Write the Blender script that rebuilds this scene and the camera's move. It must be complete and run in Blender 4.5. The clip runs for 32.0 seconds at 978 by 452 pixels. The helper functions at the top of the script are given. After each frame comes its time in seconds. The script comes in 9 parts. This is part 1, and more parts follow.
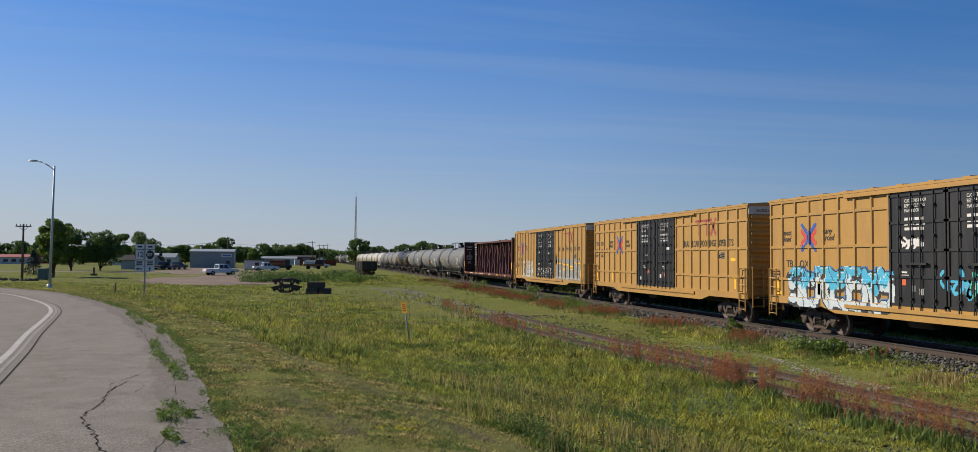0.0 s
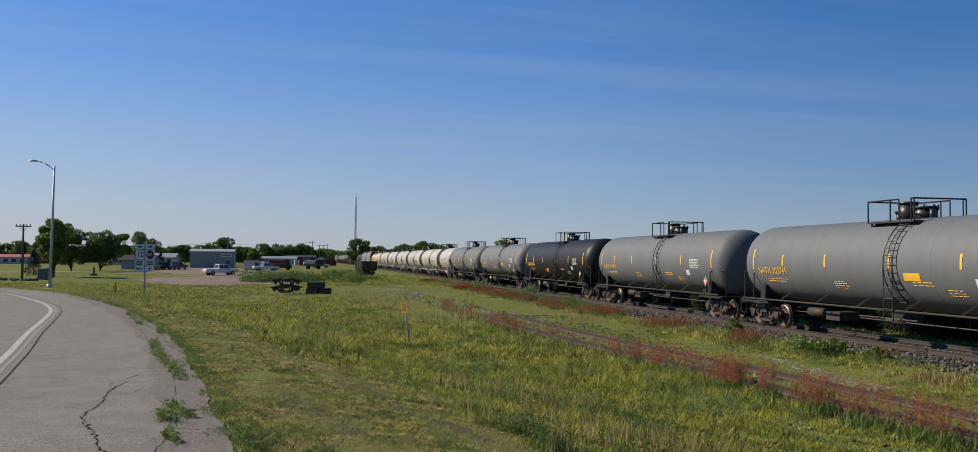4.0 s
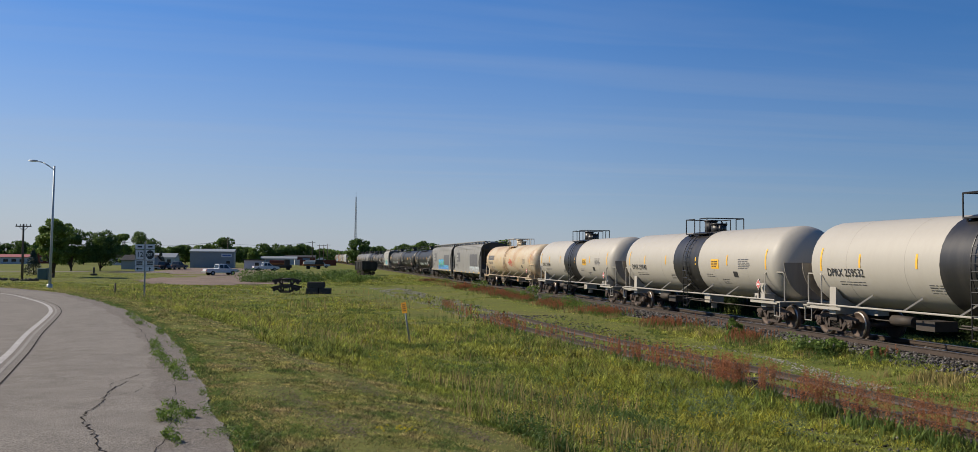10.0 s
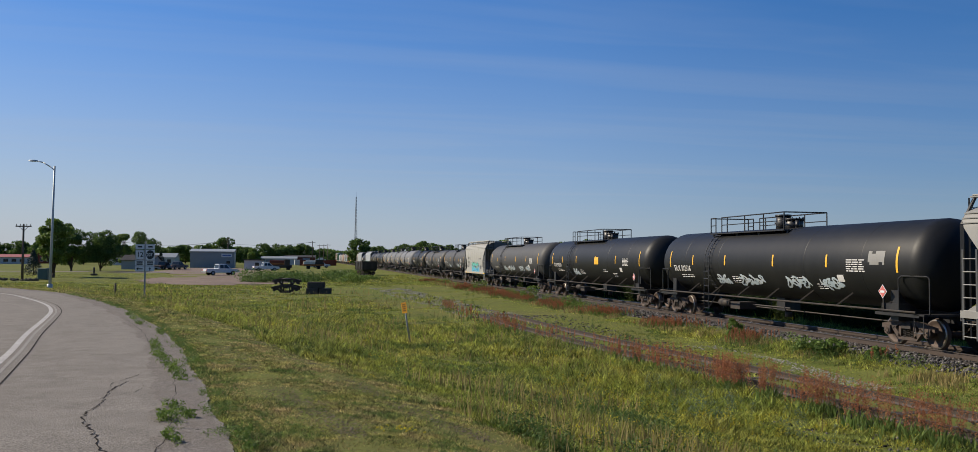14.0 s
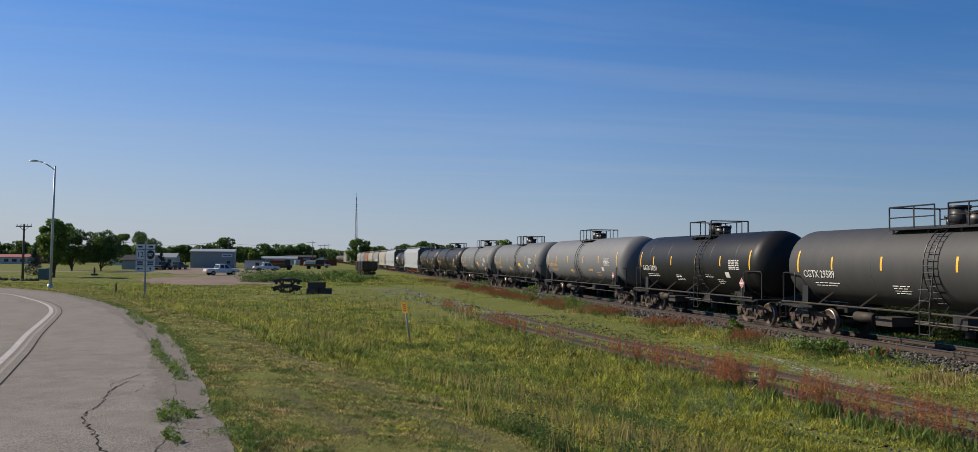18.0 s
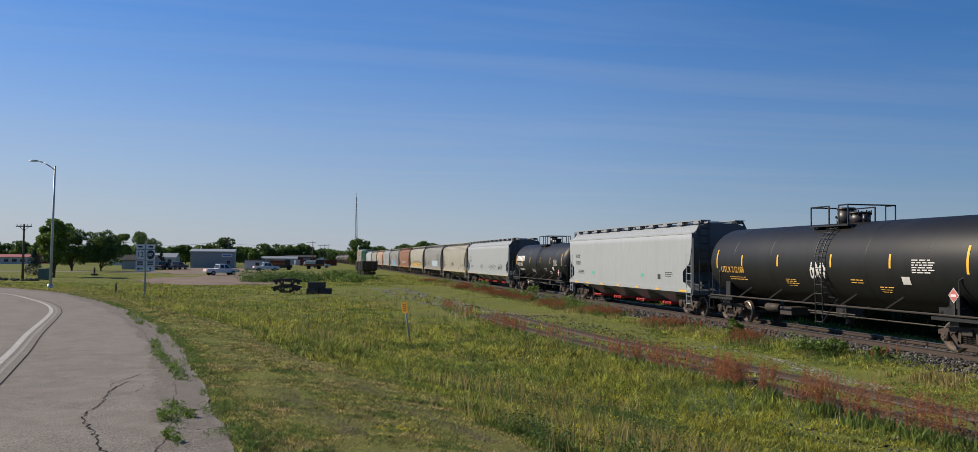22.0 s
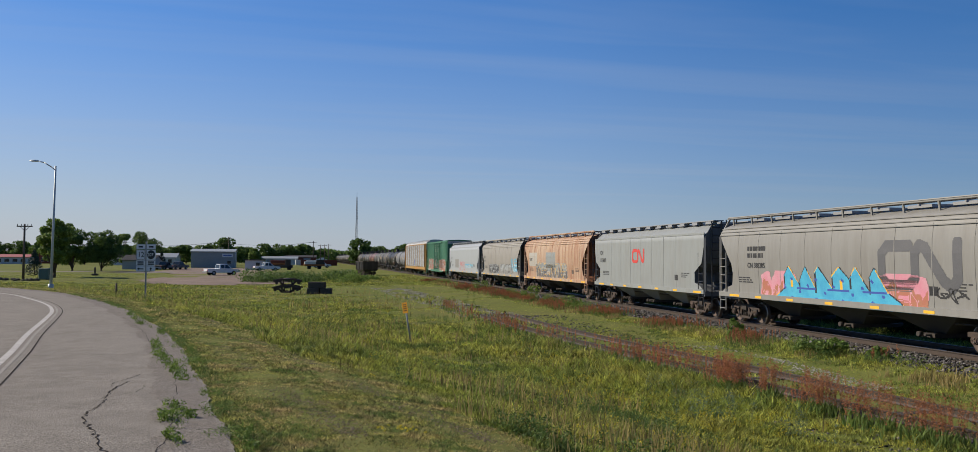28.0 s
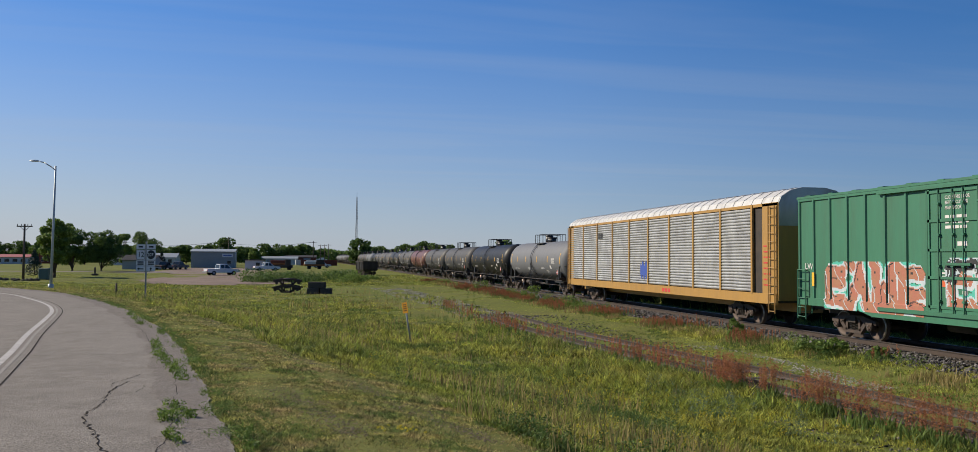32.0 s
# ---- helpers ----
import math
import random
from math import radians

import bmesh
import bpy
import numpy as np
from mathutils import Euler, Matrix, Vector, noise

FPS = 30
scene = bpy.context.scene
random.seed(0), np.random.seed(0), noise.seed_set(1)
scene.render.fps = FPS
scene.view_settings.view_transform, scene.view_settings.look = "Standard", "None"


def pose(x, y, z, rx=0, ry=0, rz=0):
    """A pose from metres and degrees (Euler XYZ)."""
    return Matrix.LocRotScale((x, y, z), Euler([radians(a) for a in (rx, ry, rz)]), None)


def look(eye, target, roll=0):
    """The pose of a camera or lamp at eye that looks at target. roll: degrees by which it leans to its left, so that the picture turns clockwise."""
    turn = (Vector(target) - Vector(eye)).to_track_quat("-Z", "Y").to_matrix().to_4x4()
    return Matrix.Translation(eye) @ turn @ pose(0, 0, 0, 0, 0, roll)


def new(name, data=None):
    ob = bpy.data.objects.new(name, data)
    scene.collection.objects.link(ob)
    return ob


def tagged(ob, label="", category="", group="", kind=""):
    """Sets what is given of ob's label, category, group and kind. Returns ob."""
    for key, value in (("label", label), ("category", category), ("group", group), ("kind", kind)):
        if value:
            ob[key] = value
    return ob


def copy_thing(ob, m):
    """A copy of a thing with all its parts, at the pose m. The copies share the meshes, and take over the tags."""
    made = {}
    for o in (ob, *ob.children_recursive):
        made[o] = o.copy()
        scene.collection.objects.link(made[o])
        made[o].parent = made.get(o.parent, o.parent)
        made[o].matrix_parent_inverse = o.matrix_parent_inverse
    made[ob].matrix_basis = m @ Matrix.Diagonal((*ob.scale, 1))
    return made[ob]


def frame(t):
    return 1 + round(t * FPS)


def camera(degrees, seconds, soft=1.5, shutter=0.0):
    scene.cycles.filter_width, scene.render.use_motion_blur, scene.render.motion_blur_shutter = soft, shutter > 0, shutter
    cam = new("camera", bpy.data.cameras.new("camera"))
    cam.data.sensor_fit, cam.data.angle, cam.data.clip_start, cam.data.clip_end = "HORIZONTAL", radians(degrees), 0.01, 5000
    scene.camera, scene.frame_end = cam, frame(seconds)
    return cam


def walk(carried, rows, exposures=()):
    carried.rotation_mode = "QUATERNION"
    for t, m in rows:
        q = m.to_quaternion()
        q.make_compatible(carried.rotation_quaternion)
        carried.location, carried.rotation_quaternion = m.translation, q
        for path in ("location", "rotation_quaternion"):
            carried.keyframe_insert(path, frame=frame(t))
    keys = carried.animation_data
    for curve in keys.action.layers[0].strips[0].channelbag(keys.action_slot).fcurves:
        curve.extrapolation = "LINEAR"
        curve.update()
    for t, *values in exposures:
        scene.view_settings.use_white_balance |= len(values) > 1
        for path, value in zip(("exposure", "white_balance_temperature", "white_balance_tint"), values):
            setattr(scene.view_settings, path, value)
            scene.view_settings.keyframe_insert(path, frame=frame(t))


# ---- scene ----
# World: the main track runs along +y at x = TRACK_X, rail tops at z = 0; the camera stands at x = y = 0.
TRACK_X = 19.5
EYE_Z = 2.64
HEADING = 12.3
cam = camera(60.0, 32.0, soft=0.7, shutter=0.0)


def view_pose(turn=0.0):
    return pose(0, 0, EYE_Z, 0, 0, -HEADING + turn) @ pose(0, 0, 0, 90 + 2.235) @ pose(0, 0, 0, 0, 0, 0.4)


walk(cam, [(0, view_pose()), (13, view_pose()), (16, view_pose(0.03)), (25, view_pose(0.03)), (28, view_pose(0.06)), (32, view_pose(0.06))])

# ---- sky and sun ----
SUN_WAY = Vector((-0.71, 0.39, 0.56)).normalized()      # towards the sun
world = bpy.data.worlds.new("sky")
scene.world = world
world.use_nodes = True
wn, wl = world.node_tree.nodes, world.node_tree.links
wn.clear()
sky = wn.new("ShaderNodeTexSky")
sky.sky_type = "NISHITA"
sky.sun_disc = False
sky.sun_elevation = math.asin(SUN_WAY.z)
sky.sun_rotation = math.atan2(SUN_WAY.x, SUN_WAY.y)
sky.altitude, sky.air_density, sky.dust_density, sky.ozone_density = 300, 1.0, 0.0, 3.0
back = wn.new("ShaderNodeBackground")
back.inputs["Strength"].default_value = 0.071
wout = wn.new("ShaderNodeOutputWorld")
tint = wn.new("ShaderNodeMix")
tint.data_type, tint.blend_type = "RGBA", "MULTIPLY"
tint.inputs[0].default_value = 1.0
tint.inputs[7].default_value = (0.84, 0.94, 1.17, 1)
wl.new(sky.outputs[0], tint.inputs[6])
# deep summer blue, and haze that is thickest at the horizon and towards the sun
deep = wn.new("ShaderNodeHueSaturation")
deep.inputs["Saturation"].default_value = 1.28
wl.new(tint.outputs[2], deep.inputs["Color"])
place = wn.new("ShaderNodeTexCoord")
axes = wn.new("ShaderNodeSeparateXYZ")
wl.new(place.outputs["Generated"], axes.inputs[0])
toward = wn.new("ShaderNodeVectorMath")
toward.operation = "DOT_PRODUCT"
toward.inputs[1].default_value = Vector((SUN_WAY.x, SUN_WAY.y, 0)).normalized()
wl.new(place.outputs["Generated"], toward.inputs[0])


def sky_range(src, lo, hi, at_lo, at_hi):
    r = wn.new("ShaderNodeMapRange")
    for k_, v_ in ((1, lo), (2, hi), (3, at_lo), (4, at_hi)):
        r.inputs[k_].default_value = v_
    wl.new(src, r.inputs[0])
    return r.outputs[0]


def sky_math(kind, p, q):
    n_ = wn.new("ShaderNodeMath")
    n_.operation = kind
    for sock, v_ in zip(n_.inputs, (p, q)):
        if isinstance(v_, float):
            sock.default_value = v_
        else:
            wl.new(v_, sock)
    return n_.outputs[0]


sunny = sky_range(toward.outputs["Value"], -0.3, 0.75, 0.15, 1.0)
depth_ = sky_math("POWER", sky_range(axes.outputs[2], 0.0, 0.5, 1.0, 0.0), 2.0)
tone = wn.new("ShaderNodeMix")
tone.data_type = "RGBA"
tone.inputs[6].default_value, tone.inputs[7].default_value = (2.2, 3.0, 4.75, 1), (4.75, 5.0, 5.6, 1)
wl.new(sunny, tone.inputs[0])
haze = wn.new("ShaderNodeMix")
haze.data_type = "RGBA"
wl.new(sky_math("MULTIPLY", depth_, sky_range(toward.outputs["Value"], -0.3, 0.75, 0.62, 0.95)), haze.inputs[0])
wl.new(deep.outputs[0], haze.inputs[6])
wl.new(tone.outputs[2], haze.inputs[7])
# thin cirrus: long faint streaks on a high flat layer
height_ = sky_math("MAXIMUM", axes.outputs[2], 0.03)
layer = wn.new("ShaderNodeCombineXYZ")
wl.new(sky_math("DIVIDE", axes.outputs[0], height_), layer.inputs[0])
wl.new(sky_math("DIVIDE", axes.outputs[1], height_), layer.inputs[1])
drift = wn.new("ShaderNodeMapping")
drift.inputs["Rotation"].default_value = (0, 0, radians(16))
drift.inputs["Scale"].default_value = (0.16, 0.85, 1)
wl.new(layer.outputs[0], drift.inputs[0])
wisps = wn.new("ShaderNodeTexNoise")
wisps.inputs["Scale"].default_value, wisps.inputs["Detail"].default_value, wisps.inputs["Roughness"].default_value = 1.1, 4.0, 0.55
wisps.inputs["Distortion"].default_value = 0.35
wl.new(drift.outputs[0], wisps.inputs["Vector"])
cirrus = wn.new("ShaderNodeMix")
cirrus.data_type = "RGBA"
cirrus.inputs[7].default_value = (4.4, 4.9, 5.7, 1)
wl.new(sky_math("MULTIPLY", sky_range(wisps.outputs[0], 0.46, 0.72, 0.0, 0.17), sky_range(axes.outputs[2], 0.02, 0.12, 0.35, 1.0)), cirrus.inputs[0])
wl.new(haze.outputs[2], cirrus.inputs[6])
# the sky darkens away from the sun
away = wn.new("ShaderNodeVectorMath")
away.operation = "SCALE"
wl.new(cirrus.outputs[2], away.inputs[0])
wl.new(sky_math("MULTIPLY", sky_range(toward.outputs["Value"], -0.45, 0.2, 0.74, 1.0), sky_range(axes.outputs[2], 0.08, 0.34, 1.0, 1.1)), away.inputs["Scale"])
wl.new(away.outputs[0], back.inputs[0])
wl.new(back.outputs[0], wout.inputs[0])

sun_data = bpy.data.lights.new("sun", "SUN")
sun_data.energy, sun_data.angle, sun_data.color = 5.0, radians(0.53), (1.0, 0.88, 0.70)
sun = new("sun", sun_data)
sun.matrix_world = look(SUN_WAY * 50, (0, 0, 0))
scene.view_settings.exposure = 0.40

# ---- materials ----


def material(name, color, rough=0.6, metal=0.0, second=None, amount=0.5, scale=1.5, grain=0.12, grain_scale=30.0, bump=0.15, bump_scale=40.0,
             stretch=(1, 1, 1), third=None, third_amount=0.3, third_scale=0.3, per_island=0.0, per_object=0.0, coord="Object", sheen=0.0, thin=False, threshold=0.5, soft_edge=0.12):
    """A surface with a base colour, stains of a second (and third) colour at a large scale, fine grain, and fine relief."""
    m = bpy.data.materials.new(name)
    m.use_nodes = True
    n, l = m.node_tree.nodes, m.node_tree.links
    bsdf = n["Principled BSDF"]
    bsdf.inputs["Roughness"].default_value = rough
    bsdf.inputs["Metallic"].default_value = metal
    bsdf.inputs["Specular IOR Level"].default_value = 0.06 if rough >= 0.85 else 0.2 if thin else 0.45
    tc = n.new("ShaderNodeTexCoord")
    mp = n.new("ShaderNodeMapping")
    mp.inputs["Scale"].default_value = stretch
    l.new(tc.outputs[coord], mp.inputs[0])
    info = n.new("ShaderNodeObjectInfo")

    def noise_node(sc, detail=5.0, rough_=0.6):
        t = n.new("ShaderNodeTexNoise")
        t.noise_dimensions = "4D"
        t.inputs["Scale"].default_value, t.inputs["Detail"].default_value, t.inputs["Roughness"].default_value = sc, detail, rough_
        l.new(mp.outputs[0], t.inputs["Vector"])
        mul = n.new("ShaderNodeMath")
        mul.operation = "MULTIPLY"
        mul.inputs[1].default_value = 20.0
        l.new(info.outputs["Random"], mul.inputs[0])
        l.new(mul.outputs[0], t.inputs["W"])
        return t

    def mix(a, b, fac, blend="MIX"):
        x = n.new("ShaderNodeMix")
        x.data_type, x.blend_type = "RGBA", blend
        for sock, v in ((x.inputs[6], a), (x.inputs[7], b)):
            if isinstance(v, tuple):
                sock.default_value = (*v, 1)
            else:
                l.new(v, sock)
        if isinstance(fac, float):
            x.inputs[0].default_value = fac
        else:
            l.new(fac, x.inputs[0])
        return x.outputs[2]

    def ramp(src, mid, soft, top):
        r = n.new("ShaderNodeMapRange")
        r.inputs[1].default_value, r.inputs[2].default_value, r.inputs[4].default_value = mid - soft, mid + soft, top
        r.clamp = True
        l.new(src, r.inputs[0])
        return r.outputs[0]

    col = color
    if second is not None:
        col = mix(color, second, ramp(noise_node(scale).outputs[0], threshold, soft_edge, amount))
    if third is not None:
        col = mix(col, third, ramp(noise_node(third_scale, 4.0).outputs[0], 0.52, 0.1, third_amount))
    fine = noise_node(grain_scale, 3.0)
    if grain > 0:
        lo = 1.0 - grain
        g = n.new("ShaderNodeMapRange")
        g.inputs[1].default_value, g.inputs[2].default_value, g.inputs[3].default_value, g.inputs[4].default_value = 0.3, 0.7, lo, 1.0 + grain * 0.6
        l.new(fine.outputs[0], g.inputs[0])
        comb = n.new("ShaderNodeCombineColor")
        for k in range(3):
            l.new(g.outputs[0], comb.inputs[k])
        col = mix(col, comb.outputs[0], 1.0, "MULTIPLY")
    for amount_, src in ((per_island, "island"), (per_object, "object")):
        if amount_ > 0:
            out = n.new("ShaderNodeNewGeometry").outputs["Random Per Island"] if src == "island" else info.outputs["Random"]
            g = n.new("ShaderNodeMapRange")
            g.inputs[3].default_value, g.inputs[4].default_value = 1.0 - amount_, 1.0 + amount_
            l.new(out, g.inputs[0])
            comb = n.new("ShaderNodeCombineColor")
            for k in range(3):
                l.new(g.outputs[0], comb.inputs[k])
            col = mix(col, comb.outputs[0], 1.0, "MULTIPLY")
    if isinstance(col, tuple):
        bsdf.inputs["Base Color"].default_value = (*col, 1)
    else:
        l.new(col, bsdf.inputs["Base Color"])
    if bump > 0:
        b = n.new("ShaderNodeBump")
        b.inputs["Strength"].default_value, b.inputs["Distance"].default_value = bump, 0.02
        l.new(noise_node(bump_scale, 3.0).outputs[0], b.inputs["Height"])
        l.new(b.outputs[0], bsdf.inputs["Normal"])
    if thin:
        tr = n.new("ShaderNodeBsdfTranslucent")
        if isinstance(col, tuple):
            tr.inputs[0].default_value = (*col, 1)
        else:
            l.new(col, tr.inputs[0])
        mx = n.new("ShaderNodeMixShader")
        mx.inputs[0].default_value = 0.35
        l.new(bsdf.outputs[0], mx.inputs[1])
        l.new(tr.outputs[0], mx.inputs[2])
        l.new(mx.outputs[0], n["Material Output"].inputs[0])
    return m


STREAK = (1.0, 1.0, 0.16)                               # grime that runs down a car's side


def car_paint(name, color, dirt=(0.16, 0.12, 0.08), amount=0.35, rough=0.5, third=None, third_amount=0.3, threshold=0.56, clean=1.0):
    color, dirt, third = ([tuple(0.75 * v for v in c) if c else None for c in (color, dirt, third)])
    return material(name, color, rough, 0.0, dirt, amount, 2.2, 0.07 * clean, 9.0, 0.05 * clean, 14.0, STREAK, third, third_amount, 0.35, per_object=0.05, threshold=threshold)


M = {}
M["yellow"] = car_paint("boxcar_yellow", (0.47, 0.265, 0.065), amount=0.25, third=(0.40, 0.23, 0.07))
M["black_paint"] = car_paint("black_paint", (0.022, 0.022, 0.024), (0.10, 0.09, 0.08), 0.3, 0.42)
M["white_roof"] = car_paint("white_roof_paint", (0.62, 0.62, 0.60))
M["maroon"] = car_paint("oxide_red_paint", (0.125, 0.036, 0.026), (0.05, 0.026, 0.022), 0.5)
# the oxide red again, darkened to hold the shade on the bulkheads
M["bulkhead"] = car_paint("dark_oxide_paint", (0.034, 0.010, 0.008), (0.02, 0.010, 0.009), 0.4)
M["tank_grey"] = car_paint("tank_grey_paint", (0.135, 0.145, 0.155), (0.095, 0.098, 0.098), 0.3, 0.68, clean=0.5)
M["tank_light"] = car_paint("tank_light_grey_paint", (0.155, 0.162, 0.175), (0.11, 0.112, 0.11), 0.3, 0.66, clean=0.5)
M["tank_black"] = car_paint("tank_black_paint", (0.013, 0.014, 0.015), (0.028, 0.027, 0.025), 0.35, 0.5)
M["tank_black"].node_tree.nodes["Principled BSDF"].inputs["Specular IOR Level"].default_value = 0.28
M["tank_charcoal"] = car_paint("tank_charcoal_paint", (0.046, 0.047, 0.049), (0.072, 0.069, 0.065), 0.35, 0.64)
M["tank_white"] = car_paint("tank_cream_white_paint", (0.46, 0.435, 0.385), (0.38, 0.345, 0.285), 0.15, 0.55, clean=0.3)
M["shield_paint"] = car_paint("grimy_cream_shield_paint", (0.30, 0.27, 0.23), (0.16, 0.12, 0.085), 0.6, 0.65)
M["tank_rusty"] = material("rust_stained_cream_paint", (0.43, 0.37, 0.27), 0.55, 0, (0.30, 0.125, 0.045), 0.8, 0.85, 0.08, 11.0, 0.05, 14.0, (1, 0.6, 1), (0.40, 0.28, 0.14), 0.55, 0.5, threshold=0.60, soft_edge=0.10)
M["hop_grey"] = car_paint("hopper_grey_paint", (0.28, 0.278, 0.262), (0.205, 0.187, 0.165), 0.35, 0.55)
M["hop_white"] = car_paint("hopper_white_paint", (0.39, 0.42, 0.44), (0.31, 0.315, 0.30), 0.22, 0.5)
M["hop_cream"] = car_paint("hopper_cream_paint", (0.42, 0.415, 0.38), (0.33, 0.30, 0.25), 0.25, 0.55)
M["hop_beige"] = car_paint("hopper_beige_paint", (0.385, 0.365, 0.305), (0.29, 0.245, 0.18), 0.35, 0.55)
M["hop_bluegrey"] = car_paint("hopper_blue_grey_paint", (0.30, 0.325, 0.325), (0.23, 0.21, 0.185), 0.3, 0.55)
M["hop_brown"] = car_paint("hopper_brown_paint", (0.27, 0.115, 0.055), (0.16, 0.08, 0.05), 0.5, 0.6)
M["hop_orange"] = car_paint("rust_streaked_tan_paint", (0.53, 0.37, 0.25), (0.29, 0.10, 0.04), 0.9, 0.65, (0.55, 0.43, 0.32), 0.5, 0.53)
M["hop_dirty"] = car_paint("weathered_grey_paint", (0.34, 0.325, 0.295), (0.25, 0.215, 0.175), 0.4, 0.6)
M["green_paint"] = car_paint("boxcar_green_paint", (0.05, 0.20, 0.115), (0.06, 0.10, 0.06), 0.35)
M["grate"] = material("galvanized_panel", (0.42, 0.43, 0.43), 0.5, 0.55, (0.24, 0.24, 0.24), 0.6, 1.6, 0.2, 60, 0.2, 50, (1, 1, 0.5))
M["dark_steel"] = material("grimy_dark_steel", (0.035, 0.031, 0.028), 0.7, 0.2, (0.07, 0.05, 0.035), 0.5, 3.0, 0.2)
M["truck_steel"] = material("rusty_brown_truck_steel", (0.05, 0.040, 0.035), 0.75, 0.2, (0.095, 0.062, 0.045), 0.6, 5.0, 0.25, per_object=0.15)
M["wheel_steel"] = material("worn_wheel_steel", (0.085, 0.058, 0.045), 0.65, 0.3, (0.06, 0.045, 0.035), 0.5, 6.0, 0.15)
M["wheel_bright"] = material("polished_wheel_tread", (0.34, 0.31, 0.28), 0.35, 0.9, None, grain=0.1, bump=0)
M["paint_white"] = material("white_lettering", (0.58, 0.57, 0.55), 0.6, 0, (0.45, 0.44, 0.42), 0.4, 5, 0.1, bump=0)
M["paint_black"] = material("black_lettering", (0.018, 0.018, 0.02), 0.6, 0, (0.06, 0.06, 0.06), 0.3, 5, 0.1, bump=0)
M["paint_yellow"] = material("reflective_yellow", (0.75, 0.42, 0.03), 0.5, 0, (0.5, 0.28, 0.04), 0.4, 5, 0.1, bump=0)
M["paint_orange"] = material("yellow_orange_lettering", (0.62, 0.34, 0.05), 0.6, 0, (0.4, 0.24, 0.06), 0.4, 5, 0.1, bump=0)
M["paint_red"] = material("red_lettering", (0.50, 0.04, 0.035), 0.6, 0, (0.4, 0.06, 0.05), 0.4, 5, 0.1, bump=0)
M["paint_maroon"] = material("dark_red_lettering", (0.27, 0.045, 0.035), 0.6, 0, (0.22, 0.06, 0.045), 0.4, 5, 0.1, bump=0)
M["paint_blue"] = material("blue_lettering", (0.03, 0.07, 0.32), 0.6, 0, (0.05, 0.09, 0.28), 0.4, 5, 0.1, bump=0)
M["paint_grey"] = material("grey_patch_paint", (0.085, 0.087, 0.095), 0.6, 0, (0.11, 0.11, 0.115), 0.5, 2, 0.1, bump=0)
M["g_cyan"] = material("spray_cyan", (0.06, 0.36, 0.52), 0.6, 0, (0.03, 0.24, 0.45), 0.6, 2.5, 0.1, bump=0)
M["g_blue"] = material("spray_blue", (0.03, 0.14, 0.42), 0.6, 0, (0.05, 0.25, 0.55), 0.5, 2.5, 0.1, bump=0)
M["g_white"] = material("spray_white", (0.46, 0.50, 0.52), 0.6, 0, (0.28, 0.40, 0.46), 0.5, 2.5, 0.1, bump=0)
M["g_pink"] = material("spray_pink", (0.52, 0.20, 0.26), 0.6, 0, (0.50, 0.32, 0.35), 0.5, 2.5, 0.1, bump=0)
M["g_salmon"] = material("spray_salmon", (0.36, 0.125, 0.085), 0.6, 0, (0.30, 0.17, 0.085), 0.6, 2.5, 0.1, bump=0)
M["g_green"] = material("spray_green", (0.08, 0.34, 0.05), 0.6, 0, (0.05, 0.24, 0.06), 0.5, 2.5, 0.1, bump=0)
M["g_teal"] = material("spray_teal", (0.08, 0.42, 0.32), 0.6, 0, (0.05, 0.30, 0.26), 0.5, 2.5, 0.1, bump=0)
M["rail"] = material("rusty_rail_steel", (0.075, 0.056, 0.045), 0.6, 0.4, (0.055, 0.042, 0.035), 0.5, 3, 0.2)
M["rail_top"] = material("polished_rail_head", (0.45, 0.43, 0.42), 0.3, 0.9, (0.30, 0.27, 0.25), 0.5, 3, 0.1, bump=0)
M["tie"] = material("weathered_tie_wood", (0.06, 0.053, 0.047), 0.85, 0, (0.115, 0.10, 0.09), 0.6, 4, 0.3, 25, 0.5, 30, (1, 6, 1), per_object=0.25)
M["stone"] = material("grey_ballast_stone", (0.125, 0.118, 0.115), 0.85, 0, (0.035, 0.032, 0.031), 0.75, 6, 0.3, per_island=0.9)
M["asphalt"] = material("worn_light_asphalt", (0.215, 0.198, 0.176), 0.9, 0, (0.18, 0.165, 0.146), 0.8, 0.7, 0.55, 60, 0.6, 45, third=(0.245, 0.226, 0.20), third_amount=0.7, third_scale=2.3)
M["asphalt_coarse"] = material("coarse_crumbling_asphalt", (0.235, 0.215, 0.195), 0.95, 0, (0.13, 0.118, 0.105), 0.75, 22, 0.6, 75, 1.0, 40, third=(0.17, 0.15, 0.13), third_amount=0.7, third_scale=3.0)
M["road_ghost"] = material("worn_off_road_paint", (0.29, 0.275, 0.255), 0.85, 0, (0.22, 0.205, 0.185), 0.8, 5, 0.3, 40)
M["road_white"] = material("worn_white_road_paint", (0.39, 0.375, 0.355), 0.8, 0, (0.25, 0.235, 0.215), 0.7, 4.5, 0.2, 40)
M["crack"] = material("dark_crack_fill", (0.018, 0.016, 0.015), 0.95, 0, (0.03, 0.026, 0.024), 0.5, 4, 0.2)
M["galv"] = material("galvanized_steel", (0.27, 0.28, 0.29), 0.55, 0.3, (0.28, 0.29, 0.31), 0.5, 3, 0.1)
